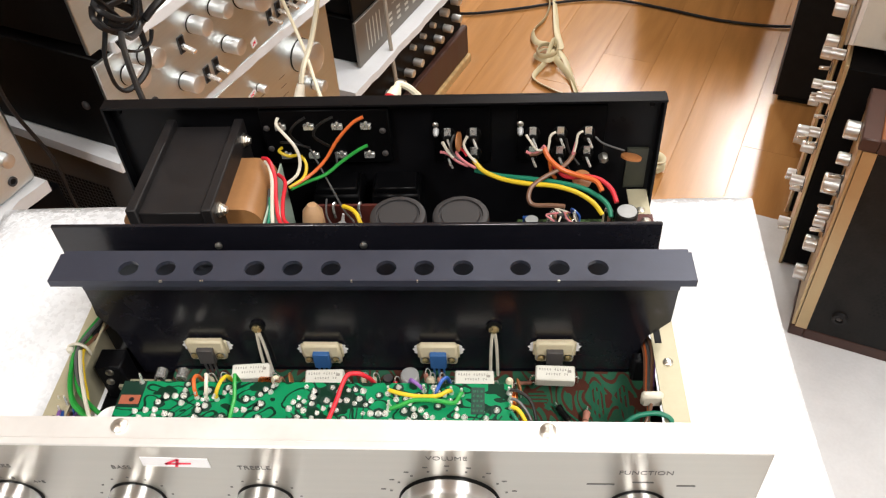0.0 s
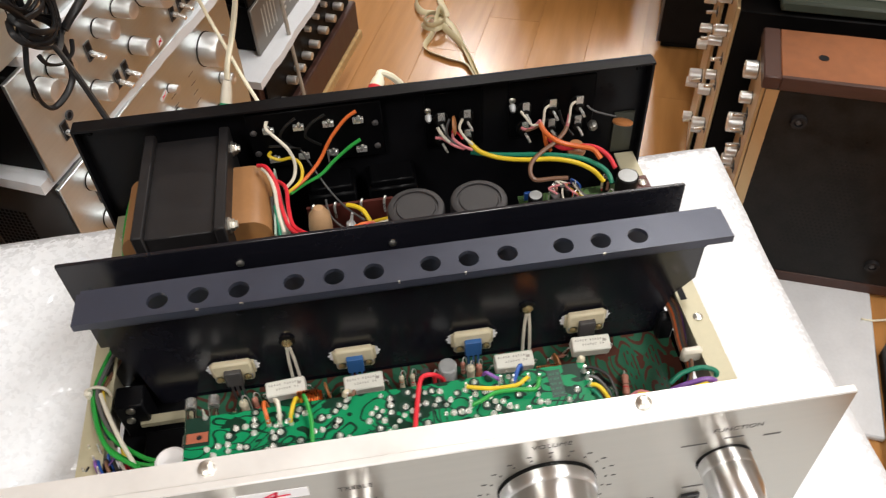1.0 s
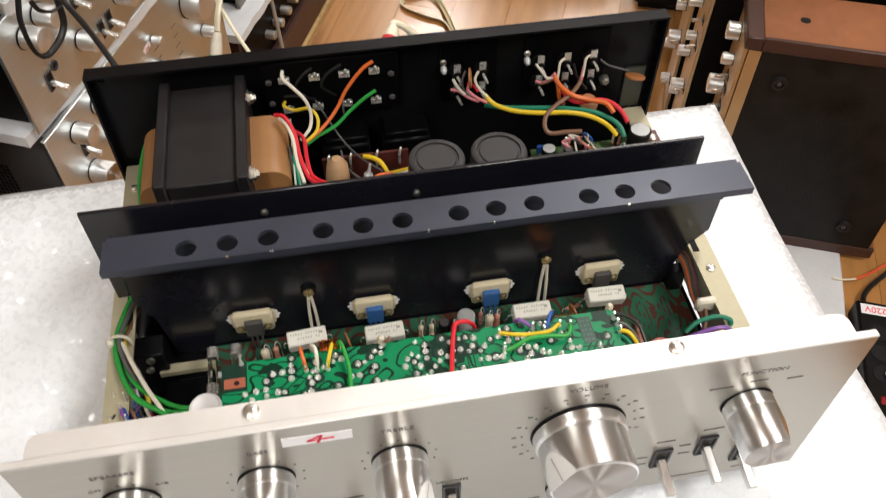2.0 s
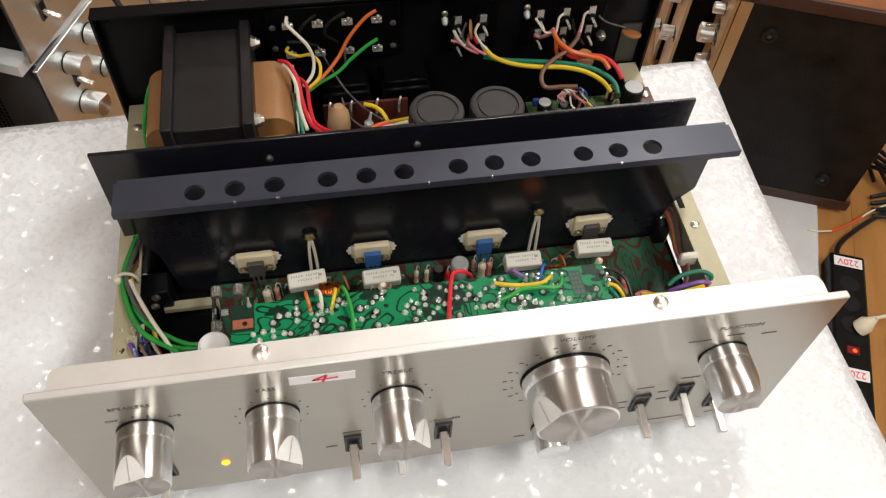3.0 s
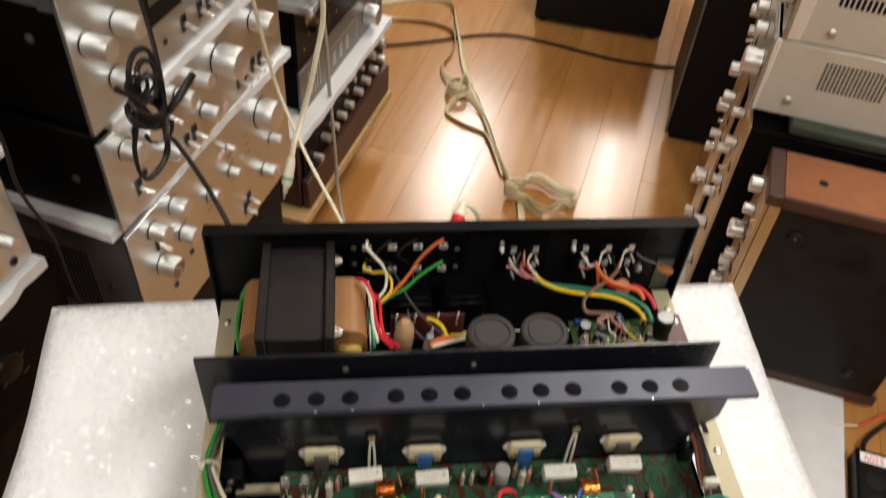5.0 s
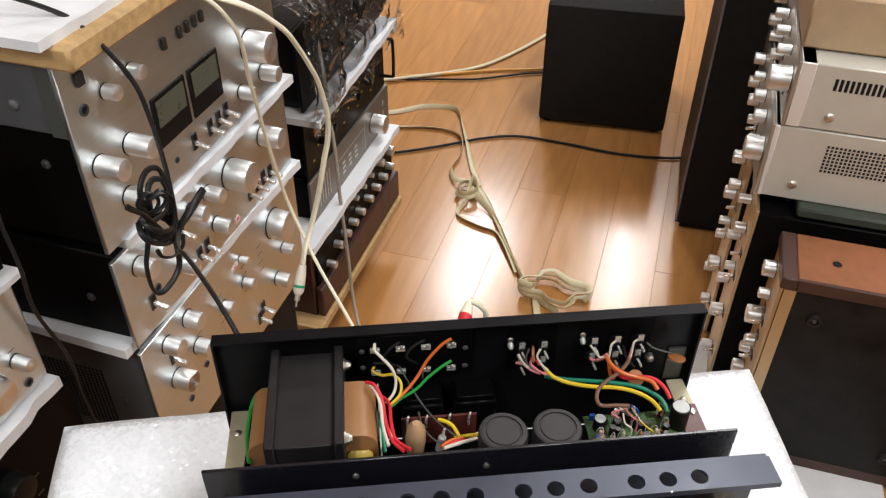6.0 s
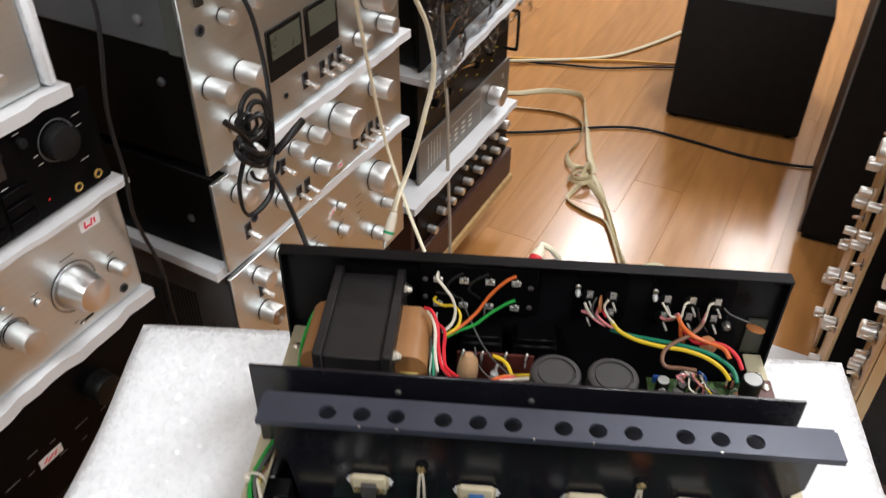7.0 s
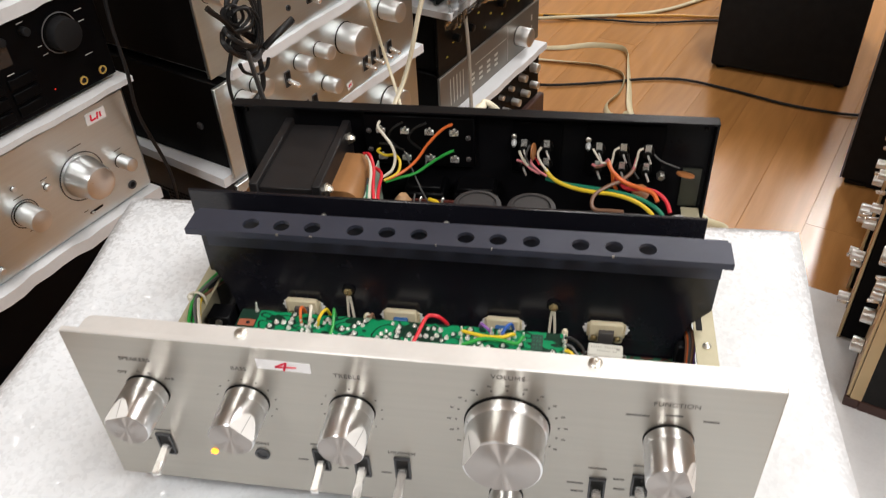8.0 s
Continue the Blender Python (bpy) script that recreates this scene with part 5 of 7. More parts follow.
wire([(0.1271, 0.2470, 0.1066), (0.1241, 0.2430, 0.1030), (0.1170, 0.2380, 0.0992), (0.1071, 0.2330, 0.0967), (0.0989, 0.2270, 0.0935), (0.0970, 0.2210, 0.0890), (0.1005, 0.2180, 0.0860), (0.1102, 0.2160, 0.0874), (0.1199, 0.2130, 0.0892)], "brown", 0.0020)
wire([(0.1321, 0.2500, 0.1209), (0.1289, 0.2490, 0.1190), (0.1279, 0.2470, 0.1124), (0.1268, 0.2450, 0.1080)], "white", 0.0010)
wire([(0.1279, 0.2480, 0.1132), (0.1268, 0.2460, 0.1087), (0.1259, 0.2450, 0.1045)], "pink", 0.0013)
wire([(0.1146, 0.2500, 0.1205), (0.1112, 0.2480, 0.1191), (0.1103, 0.2460, 0.1136), (0.1093, 0.2440, 0.1081)], "white", 0.0010)
wire([(0.0955, 0.2500, 0.1185), (0.0981, 0.2470, 0.1157), (0.1023, 0.2450, 0.1101), (0.1062, 0.2440, 0.1110)], "white", 0.0010)
wire([(0.0955, 0.2470, 0.1071), (0.0999, 0.2460, 0.1057), (0.1045, 0.2450, 0.1095), (0.1073, 0.2440, 0.1139)], "pink", 0.0012)
wire([(0.0983, 0.2460, 0.1051), (0.1037, 0.2450, 0.1072), (0.1079, 0.2440, 0.1110)], "brown", 0.0013)
wire([(0.0406, 0.2500, 0.1135), (0.0436, 0.2480, 0.1080), (0.0479, 0.2450, 0.1040)], "white", 0.0013)
wire([(0.0389, 0.2490, 0.1059), (0.0439, 0.2480, 0.1051), (0.0505, 0.2450, 0.1010), (0.0572, 0.2440, 0.0977)], "pink", 0.0012)
wire([(0.0498, 0.2490, 0.1098), (0.0542, 0.2480, 0.1079), (0.0565, 0.2460, 0.1046)], "red", 0.0011)
wire([(0.0528, 0.2490, 0.1098), (0.0500, 0.2470, 0.1060), (0.0559, 0.2440, 0.1007), (0.0623, 0.2430, 0.0969)], "pink", 0.0012)
wire([(0.0573, 0.2500, 0.1179), (0.0548, 0.2480, 0.1124), (0.0580, 0.2460, 0.1057), (0.0627, 0.2440, 0.1006)], "white", 0.0011)
wire([(0.0487, 0.2500, 0.1191), (0.0464, 0.2480, 0.1126), (0.0478, 0.2460, 0.1059), (0.0549, 0.2450, 0.0997)], "grey", 0.0010)
wire([(0.1214, 0.2500, 0.1153), (0.1240, 0.2470, 0.1066), (0.1303, 0.2430, 0.0987)], "black", 0.0010)
wire([(0.1404, 0.2520, 0.1149), (0.1449, 0.2490, 0.1120), (0.1524, 0.2470, 0.1097), (0.1593, 0.2460, 0.1077)], "grey", 0.0008)
wire([(-0.0235, 0.2120, 0.0914), (-0.0177, 0.2080, 0.0927), (-0.0132, 0.2030, 0.0922), (-0.0099, 0.1960, 0.0891)], "yellow", 0.0017)
wire([(-0.0130, 0.2000, 0.0845), (-0.0052, 0.1980, 0.0879), (0.0034, 0.1960, 0.0912)], "yellow", 0.0016)
wire([(-0.0232, 0.1780, 0.1016), (-0.0107, 0.1850, 0.0971), (0.0018, 0.1900, 0.0945)], "white", 0.0016)
wire([(-0.0247, 0.1820, 0.0981), (-0.0162, 0.1900, 0.0945), (-0.0078, 0.1930, 0.0919)], "orange", 0.0016)
wire([(-0.0208, 0.1820, 0.0986), (-0.0125, 0.1870, 0.0966), (-0.0043, 0.1890, 0.0941)], "red", 0.0013)

# ------- filter capacitors, rectifier strip
for x, r in ((0.0175, 0.0170), (0.0550, 0.0170)):
    bm = bmesh.new()
    y = 0.1770
    h = 0.1165
    lathe(bm, (x, y, 0.0155), (0, 0, 1), [(0, r), (h - 0.0155 - 0.002, r), (h - 0.0155 - 0.0006, r * 0.97), (h - 0.0155, r * 0.90), (h - 0.0155, r * 0.78), (h - 0.0165, r * 0.76), (h - 0.0165, r * 0.70), (h - 0.0157, r * 0.67)], 40)
    part("filter_capacitor", bm, CAP_TOP, amp, "large dark filter capacitor with a ringed vinyl top")
bm = bmesh.new()
box(bm, -0.050, 0.006, 0.2205, 0.2225, 0.055, 0.084)
strip = part("terminal_strip", bm, mat("red_brown_phenolic", (0.085, 0.02, 0.015), 0.4), amp, "red-brown terminal strip")
for x in (-0.046, -0.032, -0.015, 0.0):
    bm = bmesh.new()
    tube(bm, [(x, 0.2200, 0.074), (x, 0.2185, 0.084), (x + 0.001, 0.2195, 0.0875), (x + 0.001, 0.2215, 0.085)], 0.0009, 6, 4)
    part("terminal_lug", bm, TIN, strip)
bm = bmesh.new()
lathe(bm, (-0.0420, 0.198, 0.072), (0.05, 0.1, 1), [(0, 0.003), (0.004, 0.0065), (0.016, 0.0075), (0.026, 0.0065), (0.031, 0.003)], 16)
part("capacitor", bm, TAN_CAP, amp, "tan wax-dipped capacitor")
bm = bmesh.new()
lathe(bm, (-0.0245, 0.196, 0.078), (0.2, 0.1, 1), [(0, 0.003), (0.012, 0.003), (0.014, 0.0012), (0.02, 0.0008)], 10)
part("diode", bm, SILVER_CAP, amp)
for x0, x1 in ((-0.049, -0.017), (-0.009, 0.024)):
    bm = bmesh.new()
    box(bm, x0, x1, 0.236, 0.2619, 0.046, 0.079, 0.0015)
    box(bm, x0 + 0.002, x1 - 0.002, 0.238, 0.2560, 0.079, 0.0840, 0.001)
    part("mains_outlet", bm, BLACK_FRONT, amp, "black mains outlet body")

# ------- rear sockets
bm = bmesh.new()
box(bm, -0.080, 0.006, 0.2560, 0.2619, 0.092, 0.136, 0.0008)
spk = part("terminal_block", bm, BLACK_FRONT, amp, "black two-row speaker terminal block")
for x in (-0.0668, -0.0478, -0.0288, -0.0098):
    for z in (0.1245, 0.1005):
        lug = bmesh.new()
        box(lug, x - 0.0035, x + 0.0035, 0.2535, 0.2560, z - 0.003, z + 0.001, 0.0003)
        lathe(lug, (x + 0.0005, 0.2535, z + 0.001), (0.1, -0.5, 1), [(0, 0.0013), (0.0030, 0.0013), (0.0042, 0.0006)], 8)
        part("terminal_lug", lug, TIN, spk)
for x, z in ((0.001, 0.119), (0.001, 0.100), (-0.0765, 0.122), (-0.0765, 0.105)):
    screw(spk, (x, 0.2560, z), (0, -1, 0), 0.0022, GREY)

def phono(x, z, parent):
    bm = bmesh.new()
    lathe(bm, (x, 0.2619, z), (0, -1, 0), [(0, 0.0050), (0.0045, 0.0050), (0.0047, 0.0032), (0.0095, 0.0030)], 16)
    body = part("phono_socket", bm, BLACK_PLASTIC, parent)
    lug = bmesh.new()
    box(lug, x - 0.0022, x + 0.0022, 0.2535, 0.2542, z + 0.002, z + 0.0085)
    tube(lug, [(x, 0.2525, z), (x + 0.001, 0.2495, z - 0.001), (x + 0.0025, 0.2485, z - 0.0045)], 0.0009, 6, 3)
    part("terminal_lug", lug, TIN, body)


bm = bmesh.new()
box(bm, 0.034, 0.072, 0.2600, 0.2619, 0.088, 0.133, 0.0005)
blk1 = part("phono_block", bm, BLACK_FRONT, amp)
bm = bmesh.new()
box(bm, 0.090, 0.148, 0.2600, 0.2619, 0.088, 0.134, 0.0005)
blk2 = part("phono_block", bm, BLACK_FRONT, amp)
for x in (0.0440, 0.0610):
    for z in (0.1130, 0.0970):
        phono(x, z, blk1)
for x in (0.1000, 0.1180, 0.1360):
    for z in (0.1130, 0.0970):
        phono(x, z, blk2)
for x in (0.036, 0.092):
    screw(amp, (x, 0.2600, 0.120), (-0.2, -1, 0.1), 0.0022)
    bm = bmesh.new()
    lathe(bm, (x, 0.2600, 0.116), (0, -1, -0.5), [(0, 0.0022), (0.003, 0.0022), (0.005, 0.0012)], 10)
    part("ground_post", bm, SILVER_CAP, amp)
bm = bmesh.new()
lathe(bm, (0.148, 0.2600, 0.092), (0, -1, 0.1), [(0, 0.0035), (0.004, 0.0035), (0.006, 0.002)], 6)
part("bolt", bm, SCREW, amp)


def disc_cap(p, axis, r, t, lead):
    bm = bmesh.new()
    lathe(bm, Vector(p) - Vector(axis) * t / 2, axis, [(0, r * 0.6), (t * 0.25, r), (t * 0.75, r), (t, r * 0.6)], 20)
    ob = part("disc_capacitor", bm, TERRA, amp, "terracotta ceramic disc capacitor")
    if lead:
        w = bmesh.new()
        tube(w, lead, 0.0006, 6, 4)
        part("lead", w, W["black"], ob)


disc_cap((0.1640, 0.2450, 0.1030), (0.15, 0.30, 0.92), 0.0068, 0.0025, ())
disc_cap((0.1330, 0.2420, 0.0870), (0.1, -0.5, 0.85), 0.0066, 0.0025, [(0.127, 0.245, 0.089), (0.120, 0.250, 0.097)])
disc_cap((0.0515, 0.2480, 0.1150), (1, -0.2, 0.1), 0.0065, 0.0022, [(0.0515, 0.250, 0.108), (0.050, 0.252, 0.098)])
# equaliser board
ZE = 0.0655
eq = amp_box("circuit_board", 0.090, 0.1660, 0.172, 0.226, ZE - 0.0016, ZE, PCB_BACK, label="olive green circuit board crowded with small parts")
amp_box("board_end", 0.1640, 0.1800, 0.190, 0.2290, ZE, ZE + 0.0016, mat("red_brown_phenolic", (0.085, 0.02, 0.015), 0.4), parent=eq)
screw(eq, (0.1750, 0.2215, ZE + 0.0016), (0, 0, 1), 0.0032)
can(0.1595, 0.2110, ZE, 0.0072, 0.0210, BLACK_PLASTIC, SILVER_CAP, eq, label="black electrolytic capacitor with a silver top")
can(0.0990, 0.2130, ZE, 0.0048, 0.0120, BLACK_PLASTIC, SILVER_CAP, eq, label="small black electrolytic capacitor")
rng = random.Random(9)
for k in range(78):
    x, y = rng.uniform(0.094, 0.150), rng.uniform(0.180, 0.222)
    if (x - 0.099) ** 2 + (y - 0.213) ** 2 < 0.00008:
        continue
    kind = rng.random()
    if kind < 0.35:
        can(x, y, ZE, rng.uniform(0.0022, 0.0036), rng.uniform(0.006, 0.012), BLACK_PLASTIC, GREY, eq)
    elif kind < 0.75:
        axial(x, y, ZE, 0.008, 0.0013, rng.choice((CREAM, PINK, TERRA)), turn=rng.uniform(0, 180), stand=True, parent=eq, bands=(rng.choice(("red", "brown", "yellow")),))
    else:
        bm = bmesh.new()
        box(bm, x - 0.0022, x + 0.0022, y - 0.0012, y + 0.0012, ZE, ZE + rng.uniform(0.004, 0.009), 0.0004)
        part("capacitor", bm, rng.choice((W["blue"], TERRA, W["red"], BEIGE)), eq)
for k in range(9):
    x, y = rng.uniform(0.112, 0.142), rng.uniform(0.196, 0.218)
    wire([(x, y, ZE), (x + 0.001, y + 0.002, ZE + 0.009), (x - 0.004, y + 0.005, ZE + 0.013), (0.120 + 0.001 * k, 0.224, ZE + 0.008)], ("white", "pink", "yellow", "black", "white", "pink", "blue", "white", "grey")[k], 0.0008)

# ---------------------------------------------------------------- stacked hi-fi units round the bench


def hifi(m, w, h, d, case, panel, label, knobs=(), switches=(), jacks=(), group="stacked hi-fi units", inset=0.012, feet=0.0, knob_mat=None, marks=(), screws=True,
         mark_mat=None, panel_bevel=0.001, name="amplifier", category="amplifier", vents=(), big_screws=(), drop=0.0, rise=0.0, jack_mat=None, panel_thick=0.006):
    """A hi-fi unit whose front looks along -y: a sheet-metal case, a front plate, knobs (x, z, r, length), lever switches (x, z) and jacks (x, z, r)."""
    ob = thing(name, m, label, category, group)
    bm = bmesh.new()
    box(bm, -w / 2 + inset, w / 2 - inset, panel_thick, d, feet, h - 0.001, 0.002)
    body = part("case", bm, case, ob)
    bm = bmesh.new()
    box(bm, -w / 2, w / 2, 0.0, panel_thick, feet - drop, h + rise, panel_bevel)
    front = part("front_panel", bm, panel, ob)
    if feet:
        for x in (-w / 2 + 0.05, w / 2 - 0.05):
            for y in (0.04, d - 0.05):
                bm = bmesh.new()
                lathe(bm, (x, y, 0), (0, 0, 1), [(0, 0.013), (feet, 0.016)], 16)
                part("foot", bm, BLACK_PLASTIC, ob)
    for x, z, r, length in knobs:
        plain_knob("knob", ob, (x, -0.0002, z), r, length, knob_mat or SATIN)
    for x, z in switches:
        toggle(ob, (x, -0.0002, z), 0.020)
    for x, z, r in jacks:
        bm = bmesh.new()
        lathe(bm, (x, 0, z), (0, -1, 0), [(0, r), (0.0015, r), (0.0017, r * 0.68), (0.0003, r * 0.66)], 18, cap=False)
        socket = part("jack", bm, jack_mat or CASE_DARK, ob)
        bm = bmesh.new()
        lathe(bm, (x, 0, z), (0, -1, 0), [(0, r * 0.67), (0.0004, r * 0.66)], 18)
        part("hole", bm, BLACK_MATT, socket)
    if marks:
        bars("panel_print", [(x, 0, z, ww, hh) for x, z, ww, hh in marks], mark_mat or INK, front)
    if screws:
        for s in (-1, 1):
            for y in (0.055, d - 0.06):
                screw(body, (s * (w / 2 - inset), y, h * 0.45), (s, 0, 0), 0.0055, CASE_DARK if case != CASE_SILVER else SCREW)
    for s, y, z, r in big_screws:
        screw(body, (s * (w / 2 - inset), y, z), (s, 0, 0), r, SCREW)
    if vents:
        bm = bmesh.new()
        for s, y0, n, z0, rows, pitch in vents:
            for i in range(n):
                for j in range(rows):
                    x = s * (w / 2 - inset)
                    box(bm, min(x, x + s * 0.0006), max(x, x + s * 0.0006), y0 + i * pitch, y0 + i * pitch + pitch * 0.6, z0 + j * pitch, z0 + j * pitch + pitch * 0.62)
        part("perforation", bm, BLACK_MATT, body)
    return ob


def slab(m, w, d, t, label="thin white foam packing sheet between stacked units", wave=0.0006, material=None):
    """A soft packing sheet, front edge towards -y, a little wavy."""
    bm = bmesh.new()
    n = 24
    rows = []
    for j, (y, z) in enumerate(((0, 0), (0, t), (d, t), (d, 0))):
        rows.append([bm.verts.new((-w / 2 + w * i / n, y + (wave * 2 * math.sin(i * 0.9) + wave * 1.5 * math.sin(i * 2.3 + 1) if y == 0 else 0), z)) for i in range(n + 1)])
    for p, q in zip(rows, rows[1:] + rows[:1]):
        for i in range(n):
            bm.faces.new((p[i], p[i + 1], q[i + 1], q[i]))
    bm.faces.new([r[0] for r in rows][::-1])
    bm.faces.new([r[-1] for r in rows])
    return mesh_thing("packing_sheet", bm, material or SLAB, m, label, "packing foam", "packing sheets")


def left(a, b, z):
    return ROOM @ pose(a, b, z, 0, 0, 90)


# ------- stack A
BA, AA = 0.590, -0.535
WA = 0.43
stand = bmesh.new()
box(stand, -0.2, 0.2, 0.02, 0.33, 0, 0.345, 0.003)
mesh_thing("equipment_stand", stand, BLACK_MATT, left(AA, BA, 0), "low black stand under the stack of silver amplifiers", "stand")


u3 = hifi(left(AA, BA, 0.345), WA, 0.208, 0.33, CASE_SHEEN, ALU_WARM, "silver-fronted amplifier with a dark grey vented case in a stack",
          [(b - BA, z - 0.345, r, l) for b, z, r, l in ((0.721, 0.507, 0.024, 0.028), (0.617, 0.472, 0.0095, 0.017), (0.711, 0.403, 0.012, 0.022), (0.474, 0.527, 0.0125, 0.022), (0.425, 0.525, 0.0125, 0.022),
                                                        (0.482, 0.469, 0.0125, 0.02), (0.616, 0.516, 0.006, 0.014), (0.741, 0.444, 0.009, 0.02), (0.556, 0.477, 0.010, 0.016))],
          [(b - BA, z - 0.345) for b, z in ((0.642, 0.378), (0.655, 0.389), (0.428, 0.500))], [(-0.10, 0.08, 0.005), (-0.147, 0.060, 0.005)], vents=((-1, 0.08, 26, 0.04, 18, 0.006),), rise=0.0010,
          marks=[(x, z, 0.014, 0.0012) for x in (-0.10, -0.04, 0.03, 0.08) for z in (0.11, 0.125, 0.14, 0.155)])
facet_knob("knob", u3, (0.427 - BA, -0.0002, 0.462 - 0.345), 0.0145, 0.024, 12, SATIN)
slab(left(AA - 0.0005, BA, 0.553) @ pose(0, 0, 0, 0, 0, -2.6), 0.45, 0.33, 0.014)
u2 = hifi(left(AA, BA, 0.567), WA, 0.128, 0.33, CASE_BLACK, ALU_WARM, "silver-fronted amplifier with large volume knob and black case, stacked",
          [(b - BA, z - 0.567, r, l) for b, z, r, l in ((0.630, 0.655, 0.022, 0.034), (0.727, 0.660, 0.0155, 0.032), (0.570, 0.663, 0.0105, 0.024), (0.414, 0.663, 0.0125, 0.022), (0.490, 0.606, 0.0115, 0.022), (0.444, 0.670, 0.012, 0.022), (0.577, 0.608, 0.011, 0.024), (0.528, 0.663, 0.011, 0.024))],
          [(b - BA, z - 0.567) for b, z in ((0.421, 0.602), (0.502, 0.650), (0.529, 0.592), (0.548, 0.593), (0.671, 0.596), (0.692, 0.597), (0.713, 0.597), (0.734, 0.595))], [(-0.155, 0.045, 0.006)], drop=0.0015)
sticker(u2, (0.038, -0.0001, 0.013), 0.012, 0.011, -10, ((-0.004, -0.002, 0.004, 0.002), (-0.002, 0.002, 0.003, -0.002)))
sticker(u3, (0.010, -0.0001, 0.170), 0.018, 0.007, -10, ((-0.006, -0.002, 0.006, 0.002), (-0.004, 0.002, 0.003, -0.002)))
slab(left(AA + 0.006, 0.6175, 0.695), 0.425, 0.335, 0.013)
u1 = hifi(left(AA, BA, 0.708), WA, 0.222, 0.33, CASE_BLACK, ALU_WARM, "tall silver amplifier with two level meters and a grey cover",
          [(b - BA, z - 0.708, r, l) for b, z, r, l in ((0.400, 0.808, 0.0125, 0.03), (0.452, 0.805, 0.0125, 0.03), (0.725, 0.800, 0.021, 0.034), (0.752, 0.748, 0.0115, 0.026), (0.690, 0.748, 0.010, 0.022), (0.43, 0.75, 0.0125, 0.024),
                                                        (0.436, 0.876, 0.0085, 0.016), (0.481, 0.878, 0.0085, 0.016))],
          [(b - BA, z - 0.708) for b, z in ((0.567, 0.742), (0.605, 0.741), (0.626, 0.742), (0.646, 0.744))], [(-0.065, 0.032, 0.004), (-0.190, 0.165, 0.0065)])
bm = bmesh.new()
box(bm, -0.2105, 0.2105, 0.026, 0.331, 0.143, 0.2222, 0.002)
cover = part("top_cover", bm, CASE_SHEEN, u1, "dark grey sheet-metal top cover")
for s in (-1, 1):
    screw(cover, (s * 0.2105, 0.062, 0.172), (s, 0, 0), 0.006, CASE_GREY)
bm = bmesh.new()
box(bm, -0.2135, 0.2135, 0.0062, 0.0258, 0.1425, 0.2218, 0.001)
part("bezel", bm, mat("green_grey_paint", (0.085, 0.094, 0.088), 0.4, 0.2, 0.1, 18), u1, "green-grey painted bezel behind the panel")
for b0, b1 in ((0.500, 0.570), (0.577, 0.647)):
    bm = bmesh.new()
    box(bm, b0 - BA, b1 - BA, -0.002, 0.001, 0.060, 0.124, 0.001)
    meter = part("level_meter", bm, BLACK_PLASTIC, u1, "black-framed level meter with a grey dial")
    bm = bmesh.new()
    box(bm, b0 - BA + 0.006, b1 - BA - 0.006, -0.0026, -0.002, 0.086, 0.118)
    part("dial", bm, METER, meter)
for x, z, w in [(-0.045, 0.172, 0.007), (0.10, 0.172, 0.006), (-0.186, 0.197, 0.011)] + [(-0.012 + 0.016 * i, 0.172, 0.006) for i in range(4)]:
    bm = bmesh.new()
    box(bm, x - w / 2, x + w / 2, -0.004, 0.001, z - 0.007, z + 0.007, 0.0006)
    part("button", bm, BUTTON, u1)
bm = bmesh.new()
box(bm, -0.222, 0.21, -0.030, 0.34, 0, 0.026, 0.004)
mesh_thing("wooden_board", bm, BOARD, left(AA, BA, 0.930), "pale raw wooden board lying on top of the stack", "board")
slab(left(-0.520, 0.551, 0.956), 0.395, 0.31, 0.010, "white foam packing sheet draped on a wooden board")

# ------- stack B
BB, AB = 1.142, -0.575
pedestal = bmesh.new()
box(pedestal, -0.22, 0.17, 0.07, 0.33, 0.0, 0.104, 0.003)
mesh_thing("equipment_stand", pedestal, BLACK_MATT, left(AB, BB, 0), "low black stand under a wooden board", "stand")
pallet = bmesh.new()
box(pallet, -0.26, 0.228, -0.018, 0.37, 0.104, 0.126, 0.003)
mesh_thing("wooden_plinth", pallet, BOARD, left(AB, BB, 0), "pale wooden board under a walnut receiver", "plinth")
rc = hifi(left(AB, BB, 0.126), 0.43, 0.2, 0.34, WALNUT_DARK, CASE_BLACK, "dark-fronted receiver in a walnut cabinet on a wooden board",
          [(x, z, 0.0085, 0.02) for x in (-0.17, -0.13, -0.09, -0.05, -0.01, 0.04, 0.085, 0.13, 0.175) for z in ((0.115,) if x > -0.14 else (0.095,))] + [(0.175, 0.158, 0.011, 0.02), (0.12, 0.158, 0.009, 0.018), (-0.02, 0.155, 0.006, 0.012), (0.025, 0.155, 0.006, 0.012), (0.07, 0.155, 0.006, 0.012)],
          inset=-0.012, screws=False, name="receiver", category="receiver", marks=[(-0.05 + 0.018 * i, 0.178, 0.009, 0.002) for i in range(11)], mark_mat=INK_WHITE)
bm = bmesh.new()
box(bm, -0.226, 0.226, -0.012, 0.004, 0.0, 0.072, 0.003)
part("cabinet_plinth", bm, WALNUT_DARK, rc, "dark walnut lower front of the cabinet")
slab(left(-0.545, 1.099, 0.328), 0.468, 0.37, 0.015)
BRONZE = mat("bronze_panel", (0.22, 0.20, 0.175), 0.4, 0.6, 0.08, 20)
